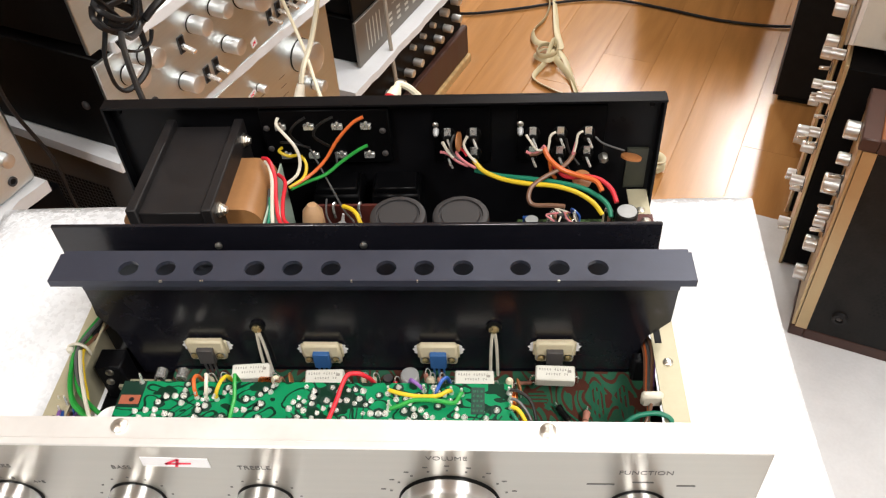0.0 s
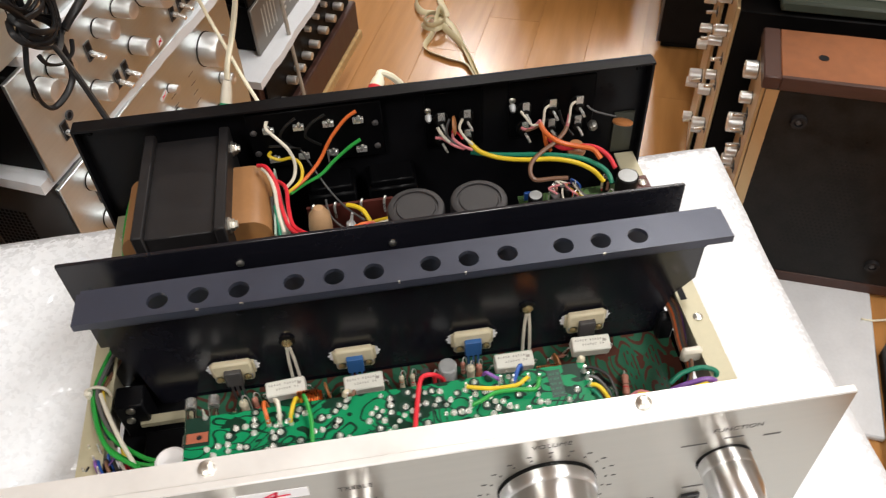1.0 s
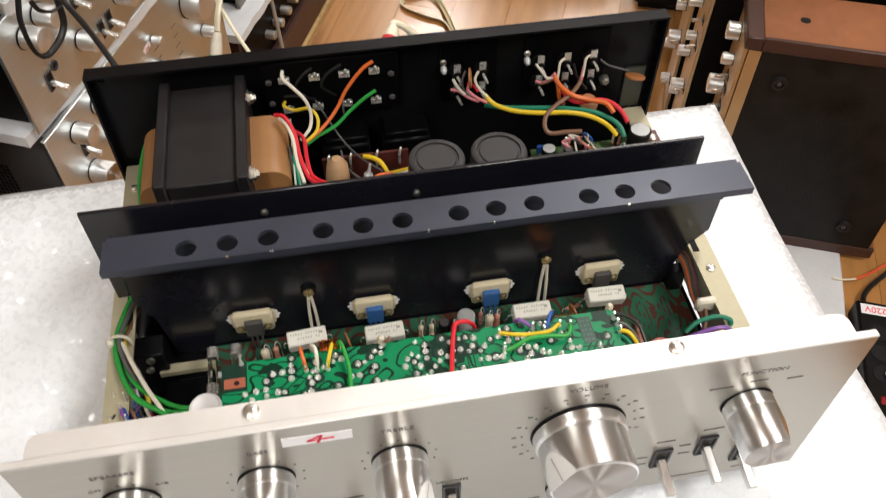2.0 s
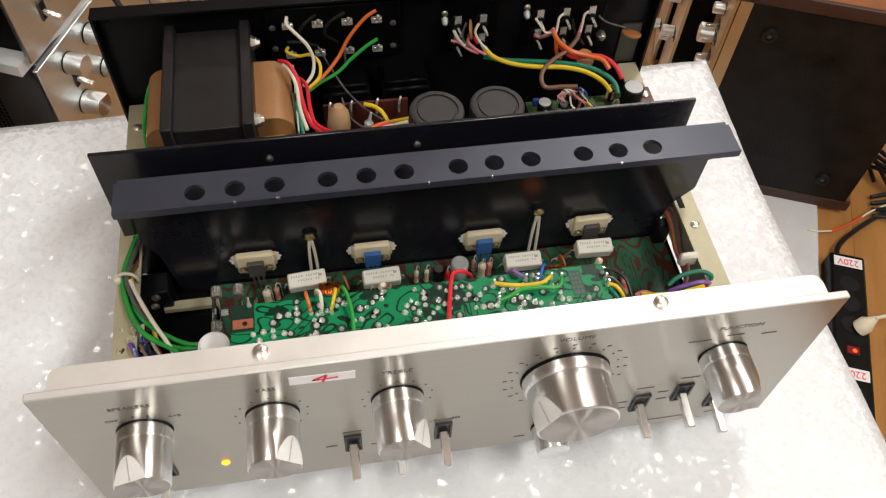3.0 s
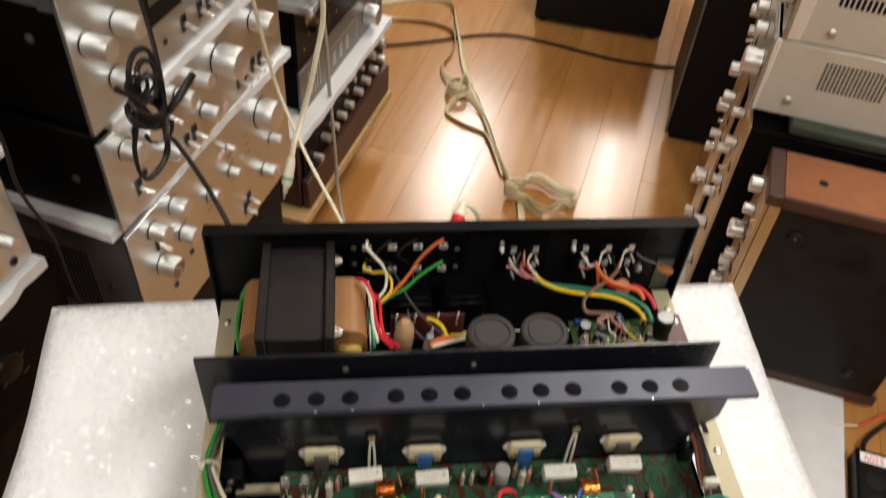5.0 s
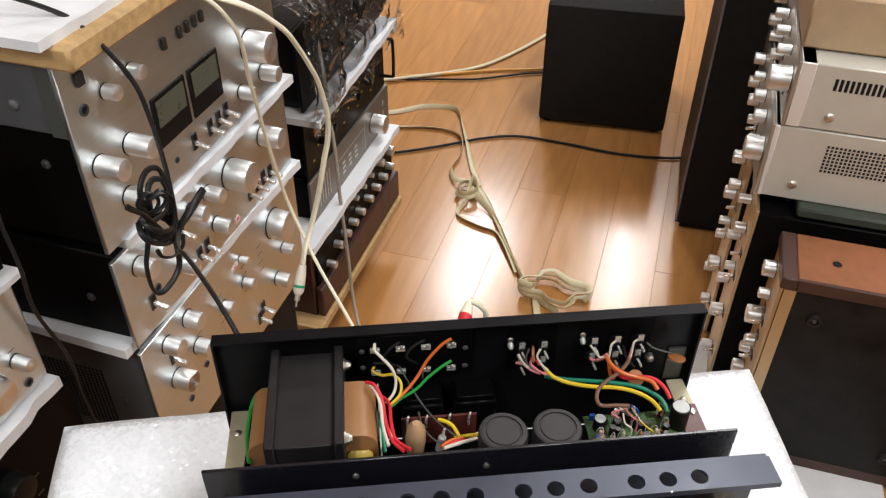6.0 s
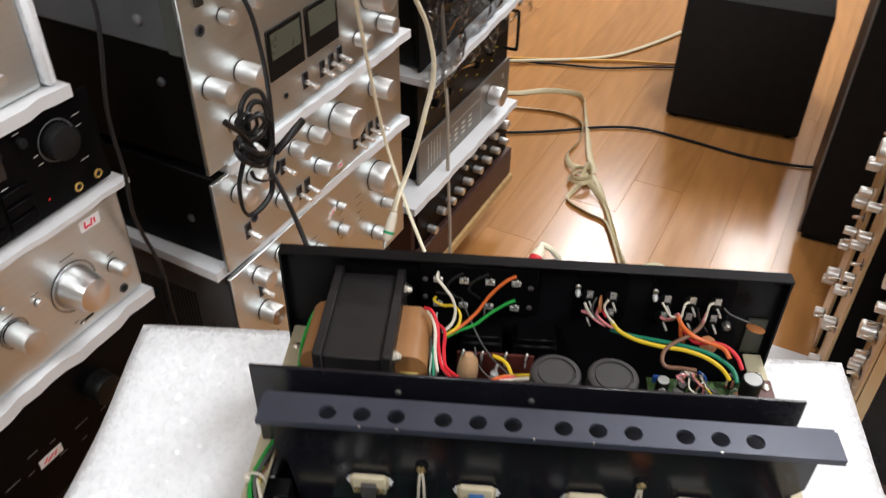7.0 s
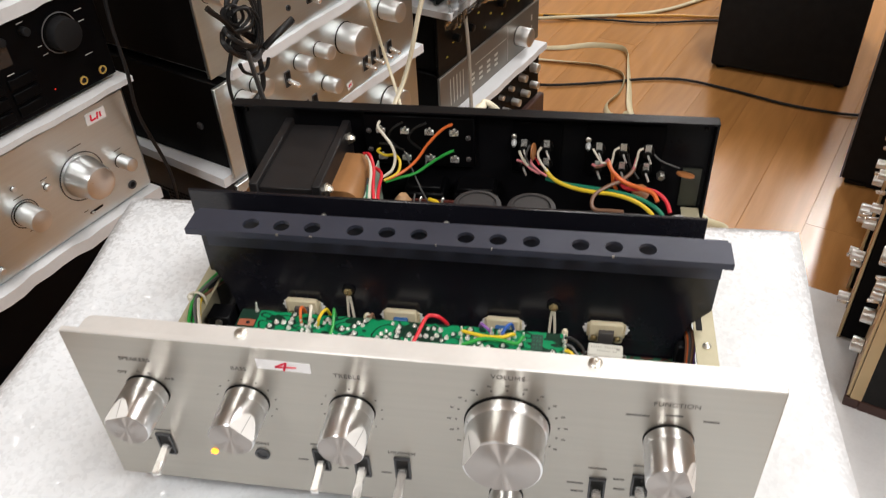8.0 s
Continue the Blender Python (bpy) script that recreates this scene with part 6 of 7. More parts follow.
hifi(left(AB, BB, 0.3435), 0.413, 0.089, 0.32, CASE_BLACK, BRONZE, "bronze-fronted tuner with a big tuning knob under a black unit",
          [(0.110, 0.044, 0.0205, 0.030)], (), (), screws=False, name="tuner", category="tuner",
          marks=[(-0.085 + 0.032 * i, 0.022 + 0.011 * j, 0.014, 0.0055) for i in range(4) for j in range(3)] + [(-0.17 + 0.012 * i, 0.045, 0.003, 0.055) for i in range(5)] + [(0.062, 0.044, 0.0012, 0.075), (-0.01, 0.060, 0.13, 0.0015), (0.172, 0.060, 0.006, 0.012), (0.172, 0.035, 0.006, 0.012)], mark_mat=CASE_SILVER)
bk = hifi(left(AB - 0.005, BB, 0.433), 0.40, 0.122, 0.32, BLACK_PLASTIC, BLACK_PLASTIC, "black cassette deck with rack handle under clear plastic film",
          [(x, 0.055, 0.008, 0.012) for x in (-0.14, -0.09, 0.035, 0.10)], (), (), screws=False, name="cassette_deck", category="tape deck", knob_mat=BLACK_PLASTIC,
          marks=[(-0.17 + 0.024 * i, 0.028 + 0.02 * (i % 3), 0.007, 0.003) for i in range(14)], mark_mat=mat("yellow_print", (0.55, 0.5, 0.05), 0.5))
bm = bmesh.new()
tube(bm, [(0.178, 0.0, 0.033), (0.178, -0.026, 0.034), (0.178, -0.030, 0.042), (0.178, -0.030, 0.108), (0.178, -0.026, 0.117), (0.178, 0.0, 0.118)], 0.0035, 8, 5)
part("handle", bm, BLACK_PLASTIC, bk)
TILT = pose(0, 0, 0, 0, -4, 0)
slab(left(-0.540, 1.125, 0.571) @ TILT, 0.395, 0.36, 0.013)
hifi(left(AB, BB, 0.588) @ TILT, 0.40, 0.15, 0.32, BLACK_PLASTIC, BLACK_PLASTIC, "black rack amplifier wrapped in clear film", [(-0.10, 0.08, 0.014, 0.02), (0.05, 0.08, 0.014, 0.02)], (), (), screws=False, knob_mat=BLACK_PLASTIC,
           marks=[(-0.16 + 0.03 * i, 0.03 + 0.03 * (i % 2), 0.012, 0.003) for i in range(11)], mark_mat=CASE_GREY)


def film_wrap(m, w, d, h, seed):
    """Crumpled clear film hanging over a unit's front and top."""
    bm = bmesh.new()
    nx, ny = 64, 56
    rows = []
    for i in range(nx + 1):
        row = []
        for j in range(ny + 1):
            u, s = i / nx, j / ny * (d + h)
            x = -w / 2 + w * u
            y, z = (d - s, h) if s < d else (0.0, h - (s - d))
            k = Vector((x * 9 + s * 4, s * 6, seed))
            o = 0.004 + 0.036 * abs(noise.noise(k)) + 0.024 * abs(noise.noise(k * 2.3)) + 0.010 * abs(noise.noise(k * 5))
            row.append(bm.verts.new((x, y - (o if s >= d else 0), z + (abs(o) if s < d else 0))))
        rows.append(row)
    for i in range(nx):
        for j in range(ny):
            bm.faces.new((rows[i][j], rows[i + 1][j], rows[i + 1][j + 1], rows[i][j + 1]))
    ob = mesh_thing("plastic_film", bm, FILM, m, "crumpled clear plastic film over a black unit", "plastic film", angle=50)
    return ob


film_wrap(left(AB + 0.012, BB, 0.540), 0.45, 0.05, 0.21, 3)

# ------- near left stack
GREYISH = "thin greyish foam packing sheet between stacked units"
BL, AL = 0.073, -0.580
stand = bmesh.new()
box(stand, -0.2, 0.2, 0.02, 0.34, 0, 0.43, 0.003)
mesh_thing("equipment_stand", stand, BLACK_MATT, left(AL, BL, 0), "low black stand under the stack beside the bench", "stand")
n0 = hifi(left(AL + 0.004, BL + 0.012, 0.43), 0.44, 0.150, 0.34, CASE_BLACK, BLACK_FRONT, "black-fronted amplifier at the foot of a stack",
          [(0.10, 0.10, 0.018, 0.02), (-0.05, 0.06, 0.010, 0.015)], (), (), knob_mat=BLACK_PLASTIC, panel_bevel=0.005, panel_thick=0.014,
          marks=[(-0.15 + 0.031 * i, 0.052 + 0.016 * (i % 3), (0.010, 0.018, 0.013)[i % 3], 0.0013) for i in range(10)] + [(-0.14 + 0.034 * i, 0.046 + 0.016 * (i % 3), 0.008, 0.0010) for i in range(9)], mark_mat=CASE_GREY)
sticker(n0, (0.022, -0.0001, 0.062), 0.030, 0.012, 0, ((-0.010, -0.002, -0.004, 0.003), (-0.006, -0.003, 0.004, 0.002), (0.004, -0.003, 0.008, 0.003)))
slab(left(AL + 0.010, BL - 0.01, 0.581), 0.45, 0.34, 0.015, GREYISH, 0.0012, PAD)
n1 = hifi(left(AL, BL, 0.597), 0.43, 0.138, 0.33, CASE_DARK, ALU_WARM, "silver-fronted amplifier with a ringed volume knob in a stack",
          [(0.126 - BL, 0.062, 0.0128, 0.028), (0.254 - BL, 0.054, 0.0082, 0.020), (0.159 - BL, 0.076, 0.0038, 0.005), (0.1245 - BL, 0.095, 0.0028, 0.004), (0.104 - BL, 0.093, 0.0028, 0.004),
           (0.077 - BL, 0.020, 0.0038, 0.006), (0.045 - BL, 0.062, 0.0128, 0.028)], (),
          [(0.258 - BL, 0.018, 0.0055)], panel_bevel=0.0055, panel_thick=0.014,
          marks=[(0.205 - BL, 0.100, 0.018, 0.0013), (0.126 - BL, 0.083, 0.012, 0.0012), (0.254 - BL, 0.069, 0.009, 0.0011), (0.159 - BL, 0.086, 0.009, 0.0011), (0.126 - BL, 0.040, 0.006, 0.0011), (0.191 - BL, 0.022, 0.006, 0.0011)])
bm = bmesh.new()
lathe(bm, (0, 0, 0), (0, -1, 0), [(0, 0.0235), (0.001, 0.0242), (0.004, 0.0240), (0.022, 0.0205), (0.0295, 0.0190), (0.0312, 0.0182), (0.0318, 0.0165)], 56)
knob = part("volume_knob", bm, CHROME, n1, "large tapered aluminium volume knob")
knob.location = (0.202 - BL, -0.0002, 0.064)
for x, z, r in ((0.202 - BL, 0.064, 0.0287), (0.126 - BL, 0.062, 0.0162)):
    bm = bmesh.new()
    lathe(bm, (x, 0, z), (0, -1, 0), [(0, r), (0.0009, r), (0.0009, r - 0.0010), (0.0002, r - 0.0011)], 48, cap=False)
    part("dial_ring", bm, CASE_DARK, n1, "thin dark ring round the knob")
bm = bmesh.new()
box(bm, 0.195 - BL, 0.213 - BL, -0.0006, 0.0002, 0.0155, 0.0180)
slot = part("switch_slot", bm, BLACK_MATT, n1)
bm = bmesh.new()
box(bm, 0.196 - BL, 0.1995 - BL, -0.0040, 0.0, 0.0158, 0.0178, 0.0004)
part("slide_button", bm, LEVER, slot)
sticker(n1, (0.242 - BL, -0.0001, 0.120), 0.026, 0.013, 2, ((-0.006, 0.004, -0.007, -0.003), (-0.007, -0.003, 0.000, -0.002), (0.003, 0.004, 0.001, -0.004), (0.006, 0.003, 0.006, -0.003)))
slab(left(AL + 0.008, BL + 0.002, 0.7355), 0.445, 0.33, 0.0065, GREYISH, 0.0006, PAD)
n2 = hifi(left(AL - 0.004, BL, 0.742), 0.43, 0.108, 0.33, CASE_BLACK, BLACK_FRONT, "black stereo receiver with large dial and gold jacks, stacked",
          [(0.238 - BL, 0.074, 0.0175, 0.014)] + [(0.20 - BL - 0.028 * i, 0.092, 0.0045, 0.008) for i in range(6)], (), [(0.2455 - BL, 0.016, 0.0048), (0.2715 - BL, 0.017, 0.0048)], knob_mat=BLACK_MATT, feet=0.006, jack_mat=GOLD,
          marks=[(0.172 - BL - 0.036 * i + 0.006 * (j % 2), 0.027 + 0.015 * j, 0.008, 0.0009) for i in range(5) for j in range(3)] + [(0.20 - BL - 0.028 * i, 0.100, 0.007, 0.0008) for i in range(5)] + [(0.266 - BL, 0.088, 0.009, 0.0008), (0.266 - BL, 0.076, 0.007, 0.0008), (0.262 - BL, 0.040, 0.010, 0.0008), (0.215 - BL, 0.060, 0.006, 0.0008), (0.212 - BL, 0.070, 0.005, 0.0008)], mark_mat=INK_WHITE)
for i in range(6):
    for j in range(3):
        bm = bmesh.new()
        box(bm, 0.165 - BL - 0.036 * i, 0.195 - BL - 0.036 * i, -0.003, 0.001, 0.012 + 0.015 * j, 0.023 + 0.015 * j, 0.0008)
        part("button", bm, BLACK_FRONT, n2)
bm = bmesh.new()
box(bm, -0.12, 0.105, -0.001, 0.001, 0.066, 0.086)
part("display_window", bm, mat("smoked_window", (0.02, 0.02, 0.022), 0.08), n2)
for x, z in ((0.211 - BL, 0.022), (0.158 - BL, 0.060), (0.122 - BL, 0.030)):
    bm = bmesh.new()
    lathe(bm, (x, 0, z), (0, -1, 0), [(0, 0.0010), (0.0006, 0.0010)], 8)
    part("pilot_lamp", bm, DIM_LAMP, n2, "small red pilot lamp")
bm = bmesh.new()
lathe(bm, (0.238 - BL, 0, 0.074), (0, -1, 0), [(0, 0.0212), (0.0008, 0.0212), (0.0009, 0.0203), (0.0002, 0.0200)], 44, cap=False)
part("dial_ring", bm, CASE_GREY, n2, "thin grey ring round the dial")
slab(left(AL + 0.002, BL - 0.012, 0.8505), 0.41, 0.33, 0.013, GREYISH, 0.0012, PAD)
hifi(left(AL - 0.012, BL - 0.02, 0.864), 0.39, 0.10, 0.31, CASE_SILVER, ALU_WARM, "small silver power amplifier with tiny knobs, foam-wrapped, on the stack",
          [(0.226 - BL, 0.048, 0.0055, 0.008), (0.208 - BL, 0.048, 0.0055, 0.008), (0.226 - BL, 0.028, 0.0055, 0.008), (0.208 - BL, 0.028, 0.0055, 0.008)], (), (), panel_bevel=0.003)
bm = bmesh.new()
box(bm, 0, 0.012, -0.008, 0.30, 0, 0.098, 0.004)
mesh_thing("packing_sheet", bm, FOAM_MAT, left(AL - 0.012, BL - 0.02 + 0.196, 0.8645), "white foam sheet wrapped up the side of a small amplifier", "packing foam", "packing sheets")

# ------- right side: two units standing on end, others stacked behind
SIDE = Matrix(((0, 1, 0, 0), (0, 0, 1, 0), (1, 0, 0, 0), (0, 0, 0, 1)))   # a unit stood on its side: front to -a, underside to -b, one end up


def upright(a, b, z):
    return ROOM @ pose(a, b, z) @ SIDE


pad = bmesh.new()
box(pad, 0.10, 0.520, 0.62, 1.20, 0.0, 0.012, 0.003)
mesh_thing("packing_sheet", pad, PAD, ROOM.copy(), "flat white foam sheet on the floor under upright units", "packing foam", "packing sheets")

w1 = thing("amplifier", upright(0.245, 0.915, 0.012 + 0.2115), "amplifier in a walnut cabinet stood on end, underside showing, on foam", "amplifier", "upright amplifiers")
bm = bmesh.new()
box(bm, -0.190, 0.190, 0.006, 0.315, 0.0, 0.118, 0.001)
body = part("case", bm, SCUFFED, w1, "black metal underside")
for s in (-1, 1):
    bm = bmesh.new()
    x0, x1 = sorted((s * 0.190, s * 0.2115))
    box(bm, x0, x1, 0.020, 0.325, -0.001, 0.128, 0.0015)
    box(bm, x0, x1, -0.004, 0.020, -0.001, 0.128, 0.003)
    side = part("side_board", bm, WALNUT, w1, "walnut end board")
    bm = bmesh.new()
    box(bm, x0 - 0.0004, x1 + 0.0004, -0.0046, 0.0205, -0.0016, 0.1286, 0.002)
    part("dark_edge", bm, WALNUT_DARK, side)
    bm = bmesh.new()
    box(bm, x0 - 0.0004, x1 + 0.0004, 0.0205, 0.325, -0.0016, 0.006, 0.001)
    part("dark_edge", bm, WALNUT_DARK, side)
    bm = bmesh.new()
    lathe(bm, (s * 0.2116, 0.080, 0.060), (s, 0, 0), [(0, 0.0075), (0.0004, 0.0075)], 18)
    part("screw_hole", bm, BLACK_MATT, side)
bm = bmesh.new()
box(bm, -0.1895, 0.1895, -0.003, 0.003, 0.002, 0.118, 0.001)
part("front_panel", bm, mat("pale_gold_panel", (0.56, 0.42, 0.24), 0.38, 0.8, 0.06, 20), w1, "pale gold front panel")
bm = bmesh.new()
box(bm, -0.1895, 0.1895, 0.0032, 0.022, -0.0008, 0.0002)
part("front_flange", bm, mat("pale_gold_panel", (0.56, 0.42, 0.24), 0.38, 0.8), w1)
for x, z, r, l in ((0.165, 0.080, 0.0145, 0.020), (0.125, 0.062, 0.010, 0.018), (0.06, 0.080, 0.017, 0.024), (0.02, 0.056, 0.010, 0.018), (-0.015, 0.075, 0.010, 0.018), (-0.07, 0.08, 0.014, 0.02), (-0.13, 0.07, 0.014, 0.02)):
    plain_knob("knob", w1, (x, -0.003, z), r, l, SATIN)
for x, z in ((0.095, 0.060), (0.078, 0.045), (0.045, 0.045), (0.0, 0.040)):
    toggle(w1, (x, -0.0032, z), 0.022)
bm = bmesh.new()
for i in range(26):
    for j in range(12):
        if i < 13 or j > 3:
            lathe(bm, (-0.115 + 0.0075 * i, 0.10 + 0.0075 * j + 0.00375 * (i % 2), -0.0002), (0, 0, 1), [(0, 0.0022), (0.0004, 0.0022)], 6)
part("perforation", bm, BLACK_MATT, body)
for x in (-0.142, 0.138):
    for y in (0.062, 0.255):
        bm = bmesh.new()
        lathe(bm, (x, y, 0), (0, 0, -1), [(0, 0.0125), (0.006, 0.0110), (0.0064, 0.0065), (0.003, 0.0060)], 20)
        ft = part("foot", bm, CORE, w1, "dark rubber foot")
        screw(ft, (x, y, -0.0032), (0, 0, -1), 0.0040, GREY)
UP = "silver-fronted amplifier with a black case stood on end on foam"
for a, b, seed in ((0.198, 1.078, 1), (0.186, 1.225, 2)):
    rg = random.Random(seed)
    ks = [(x, z, rg.choice((0.0090, 0.0105, 0.0140)), rg.uniform(0.017, 0.025)) for x, z in ((-0.165, 0.062), (-0.105, 0.095), (-0.06, 0.055), (-0.01, 0.090), (0.045, 0.060), (0.090, 0.098), (0.135, 0.060), (0.178, 0.092))]
    hifi(upright(a, b, 0.012 + 0.215), 0.43, 0.135, 0.32, CASE_BLACK, mat("pale_gold_panel", (0.56, 0.42, 0.24), 0.38, 0.8), UP, ks, [(-0.15, 0.03), (-0.05, 0.03), (0.045, 0.03), (0.10, 0.03)], (), group="upright amplifiers", inset=0.004)
bm = bmesh.new()
box(bm, 0.262, 0.60, 1.078, 1.36, 0.4425, 0.462, 0.004)
mesh_thing("canvas_tray", bm, GREEN_DARK, ROOM.copy(), "flat dark green canvas-covered tray on upright units", "tray")


def right(a, b, z):
    return ROOM @ pose(a, b, z, 0, 0, -90)


# units lying on top of the upright ones, fronts to the aisle
r2 = hifi(right(0.187, 1.10 + 0.215, 0.462), 0.43, 0.137, 0.34, CASE_SILVER, ALU, "silver amplifier with a beige vented case stacked on upright units",
          [(x, z, rg.choice((0.0095, 0.012)), 0.020) for x in (-0.13, -0.05, 0.03, 0.11) for z in (0.045, 0.095)] + [(0.18, 0.07, 0.021, 0.03)], [(0.03, 0.03), (0.09, 0.03)], (), inset=0.002, vents=((1, 0.092, 16, 0.062, 8, 0.0065),), screws=False, big_screws=((1, 0.058, 0.030, 0.0075), (1, 0.27, 0.034, 0.0075)))
r1 = hifi(right(0.199, 1.10 + 0.215, 0.600), 0.43, 0.112, 0.34, CASE_SILVER, ALU, "silver amplifier with a slotted beige case atop another",
          [(x, z, rg.choice((0.0095, 0.012)), 0.023) for x in (-0.14, -0.06, 0.02, 0.10) for z in (0.035, 0.080)] + [(0.18, 0.065, 0.021, 0.034)], [(0.14, 0.03), (0.09, 0.03)], (), inset=0.002, vents=((1, 0.060, 20, 0.070, 1, 0.008), (1, 0.060, 20, 0.075, 1, 0.008), (1, 0.060, 20, 0.080, 1, 0.008), (1, 0.060, 20, 0.085, 1, 0.008)), screws=False, big_screws=((1, 0.068, 0.024, 0.0075), (1, 0.27, 0.026, 0.0075)))
for unit, deep, high in ((r1, 0.028, 0.111), (r2, 0.014, 0.136)):
    bm = bmesh.new()
    box(bm, -0.2145, 0.2145, 0.0062, deep, 0.0005, high, 0.001)
    part("bezel", bm, LIP, unit, "pale silver bezel")
bm = bmesh.new()
box(bm, 0.203, 0.52, 1.15, 1.53, 0.713, 0.80, 0.004)
mesh_thing("cardboard_box", bm, KHAKI, ROOM.copy(), "low brown cardboard box on top of silver amplifiers", "box")

# ------- speakers beyond
tall = thing("tower_speaker", ROOM @ pose(0.2186, 1.794, 0, 0, 0, 3), "tall black floor speaker with a glossy dark brown side", "loudspeaker")
GRILLE = mat("black_grille_cloth", (0.015, 0.0145, 0.0145), 0.8, 0.0, 0.3, 40, 0.5, 1500, spec=0.12)
bm = bmesh.new()
box(bm, -0.126, 0.13, -0.160, 0.17, 0.012, 1.12, 0.004)
body = part("cabinet", bm, mat("glossy_dark_veneer", (0.024, 0.014, 0.010), 0.42, 0.0, 0.3, 10, 0.25, 14, stretch=(8, 1, 1)), tall, "glossy dark brown cabinet")
bm = bmesh.new()
box(bm, -0.130, 0.132, -0.176, -0.161, 0.018, 1.115, 0.004, segments=2)
part("grille", bm, GRILLE, tall, "black cloth front grille")
bm = bmesh.new()
box(bm, -0.1345, -0.1302, -0.1772, -0.1600, 0.020, 1.113, 0.0008)
part("trim_strip", bm, CASE_GREY, tall, "thin grey trim strip")
bm = bmesh.new()
box(bm, -0.122, 0.125, -0.166, 0.165, 0.0, 0.012, 0.002)
part("plinth", bm, BLACK_PLASTIC, tall)

sub = thing("subwoofer", ROOM @ pose(-0.165, 2.056, 0, 0, 0, 5), "black cloth-covered subwoofer box on the floor", "loudspeaker")
bm = bmesh.new()
box(bm, -0.185, 0.19, 0.0, 0.40, 0.012, 0.375, 0.008, segments=2)
part("cabinet", bm, GRILLE, sub)
for x in (-0.16, 0.165):
    for y in (0.03, 0.37):
        bm = bmesh.new()
        lathe(bm, (x, y, 0), (0, 0, 1), [(0, 0.014), (0.012, 0.016)], 14)
        part("foot", bm, BLACK_PLASTIC, sub)

# ------- power strip, its labels and plug
strip = thing("power_strip", ROOM @ pose(0.555, 0.62, 0), "black power strip with a glowing red switch on the floor", "power strip")
bm = bmesh.new()
box(bm, -0.0295, 0.0295, -0.24, 0.170, 0, 0.042, 0.004)
part("body", bm, BLACK_PLASTIC, strip)
for y in (0.105, 0.065, 0.025, -0.105, -0.145, -0.185):
    bm = bmesh.new()
    lathe(bm, (0, y, 0.0421), (0, 0, 1), [(0, 0.016), (0.0006, 0.016), (0.0007, 0.014)], 20)
    part("socket", bm, BLACK_MATT, strip)
bm = bmesh.new()
box(bm, -0.010, 0.010, -0.032, -0.018, 0.041, 0.044, 0.001)
rocker = part("switch", bm, mat("dark_red_rocker", (0.22, 0.01, 0.012), 0.3), strip, "dark red rocker switch with a glowing lamp")
bm = bmesh.new()
lathe(bm, (0.002, -0.026, 0.044), (0, 0, 1), [(0, 0.0035), (0.0006, 0.003)], 14)
part("pilot_lamp", bm, RED_LAMP, rocker)
for y in (0.151, -0.068):
    bm = bmesh.new()
    box(bm, -0.0235, 0.0235, y - 0.010, y + 0.010, 0.042, 0.0425)
    lab = part("sticker", bm, PAPER, strip, "white sticker reading 220V in red")
    letters("handwriting", "220V", 0.017, Matrix.Translation((0, y, 0.0428)) @ pose(0, 0, 0, 0, 0, 180), RED_INK, lab)
plug = bmesh.new()
lathe(plug, (0.012, 0.020, 0.042), (0.5, 0.2, 1), [(0, 0.014), (0.014, 0.014), (0.022, 0.009), (0.032, 0.005)], 16)
tube(plug, [(0.026, 0.026, 0.071), (0.045, 0.032, 0.078), (0.075, 0.055, 0.06), (0.12, 0.08, 0.02), (0.25, 0.12, 0.006)], 0.003, 8)
mesh_thing("mains_plug", plug, CABLE_WHITE, strip.matrix_world.copy(), "cream mains plug and lead in the power strip", "plug")


def cable(points, r, material, label, name="cable", flat=1.0, m=None, seg=8, group="", twist=0.0):
    bm = bmesh.new()
    tube(bm, points, r, seg, 8, flat, twist)
    return mesh_thing(name, bm, material, (m or ROOM).copy(), label, "cable", group)


cable([(0.550, 0.785, 0.02), (0.56, 0.84, 0.012), (0.66, 0.95, 0.006), (0.80, 1.05, 0.006), (1.1, 1.1, 0.006)], 0.0045, CABLE_BLACK, "black mains lead of the power strip on the floor")
cable([(0.500, 0.850, 0.015), (0.518, 0.851, 0.014), (0.542, 0.859, 0.013)], 0.0017, CABLE_WHITE, "thin cream wire end on the foam sheet")
cable([(0.542, 0.859, 0.013), (0.570, 0.880, 0.013), (0.598, 0.907, 0.012)], 0.0026, mat("orange_sleeve", (0.75, 0.10, 0.03), 0.4), "short orange-red sleeve on a thin cream wire")
cable([(0.598, 0.907, 0.012), (0.634, 0.942, 0.010), (0.75, 1.03, 0.006)], 0.0017, CABLE_WHITE, "thin cream wire running over the floor")
bm = bmesh.new()
for k in range(4):
    tube(bm, [(0.57 + 0.03 * k, 0.99 + 0.02 * math.sin(k), 0.006), (0.60, 1.02 + 0.01 * k, 0.03 + 0.01 * k), (0.65 + 0.01 * k, 0.98, 0.05), (0.68, 0.93 + 0.02 * k, 0.02), (0.62, 0.92 + 0.015 * k, 0.008)], 0.004, 8)
mesh_thing("cable", bm, CABLE_BLACK, ROOM.copy(), "tangle of black leads on the floor", "cable")

# ------- cables over the floor
Z = 0.006
FLAT = "cream flat speaker cable lying across the wooden floor"
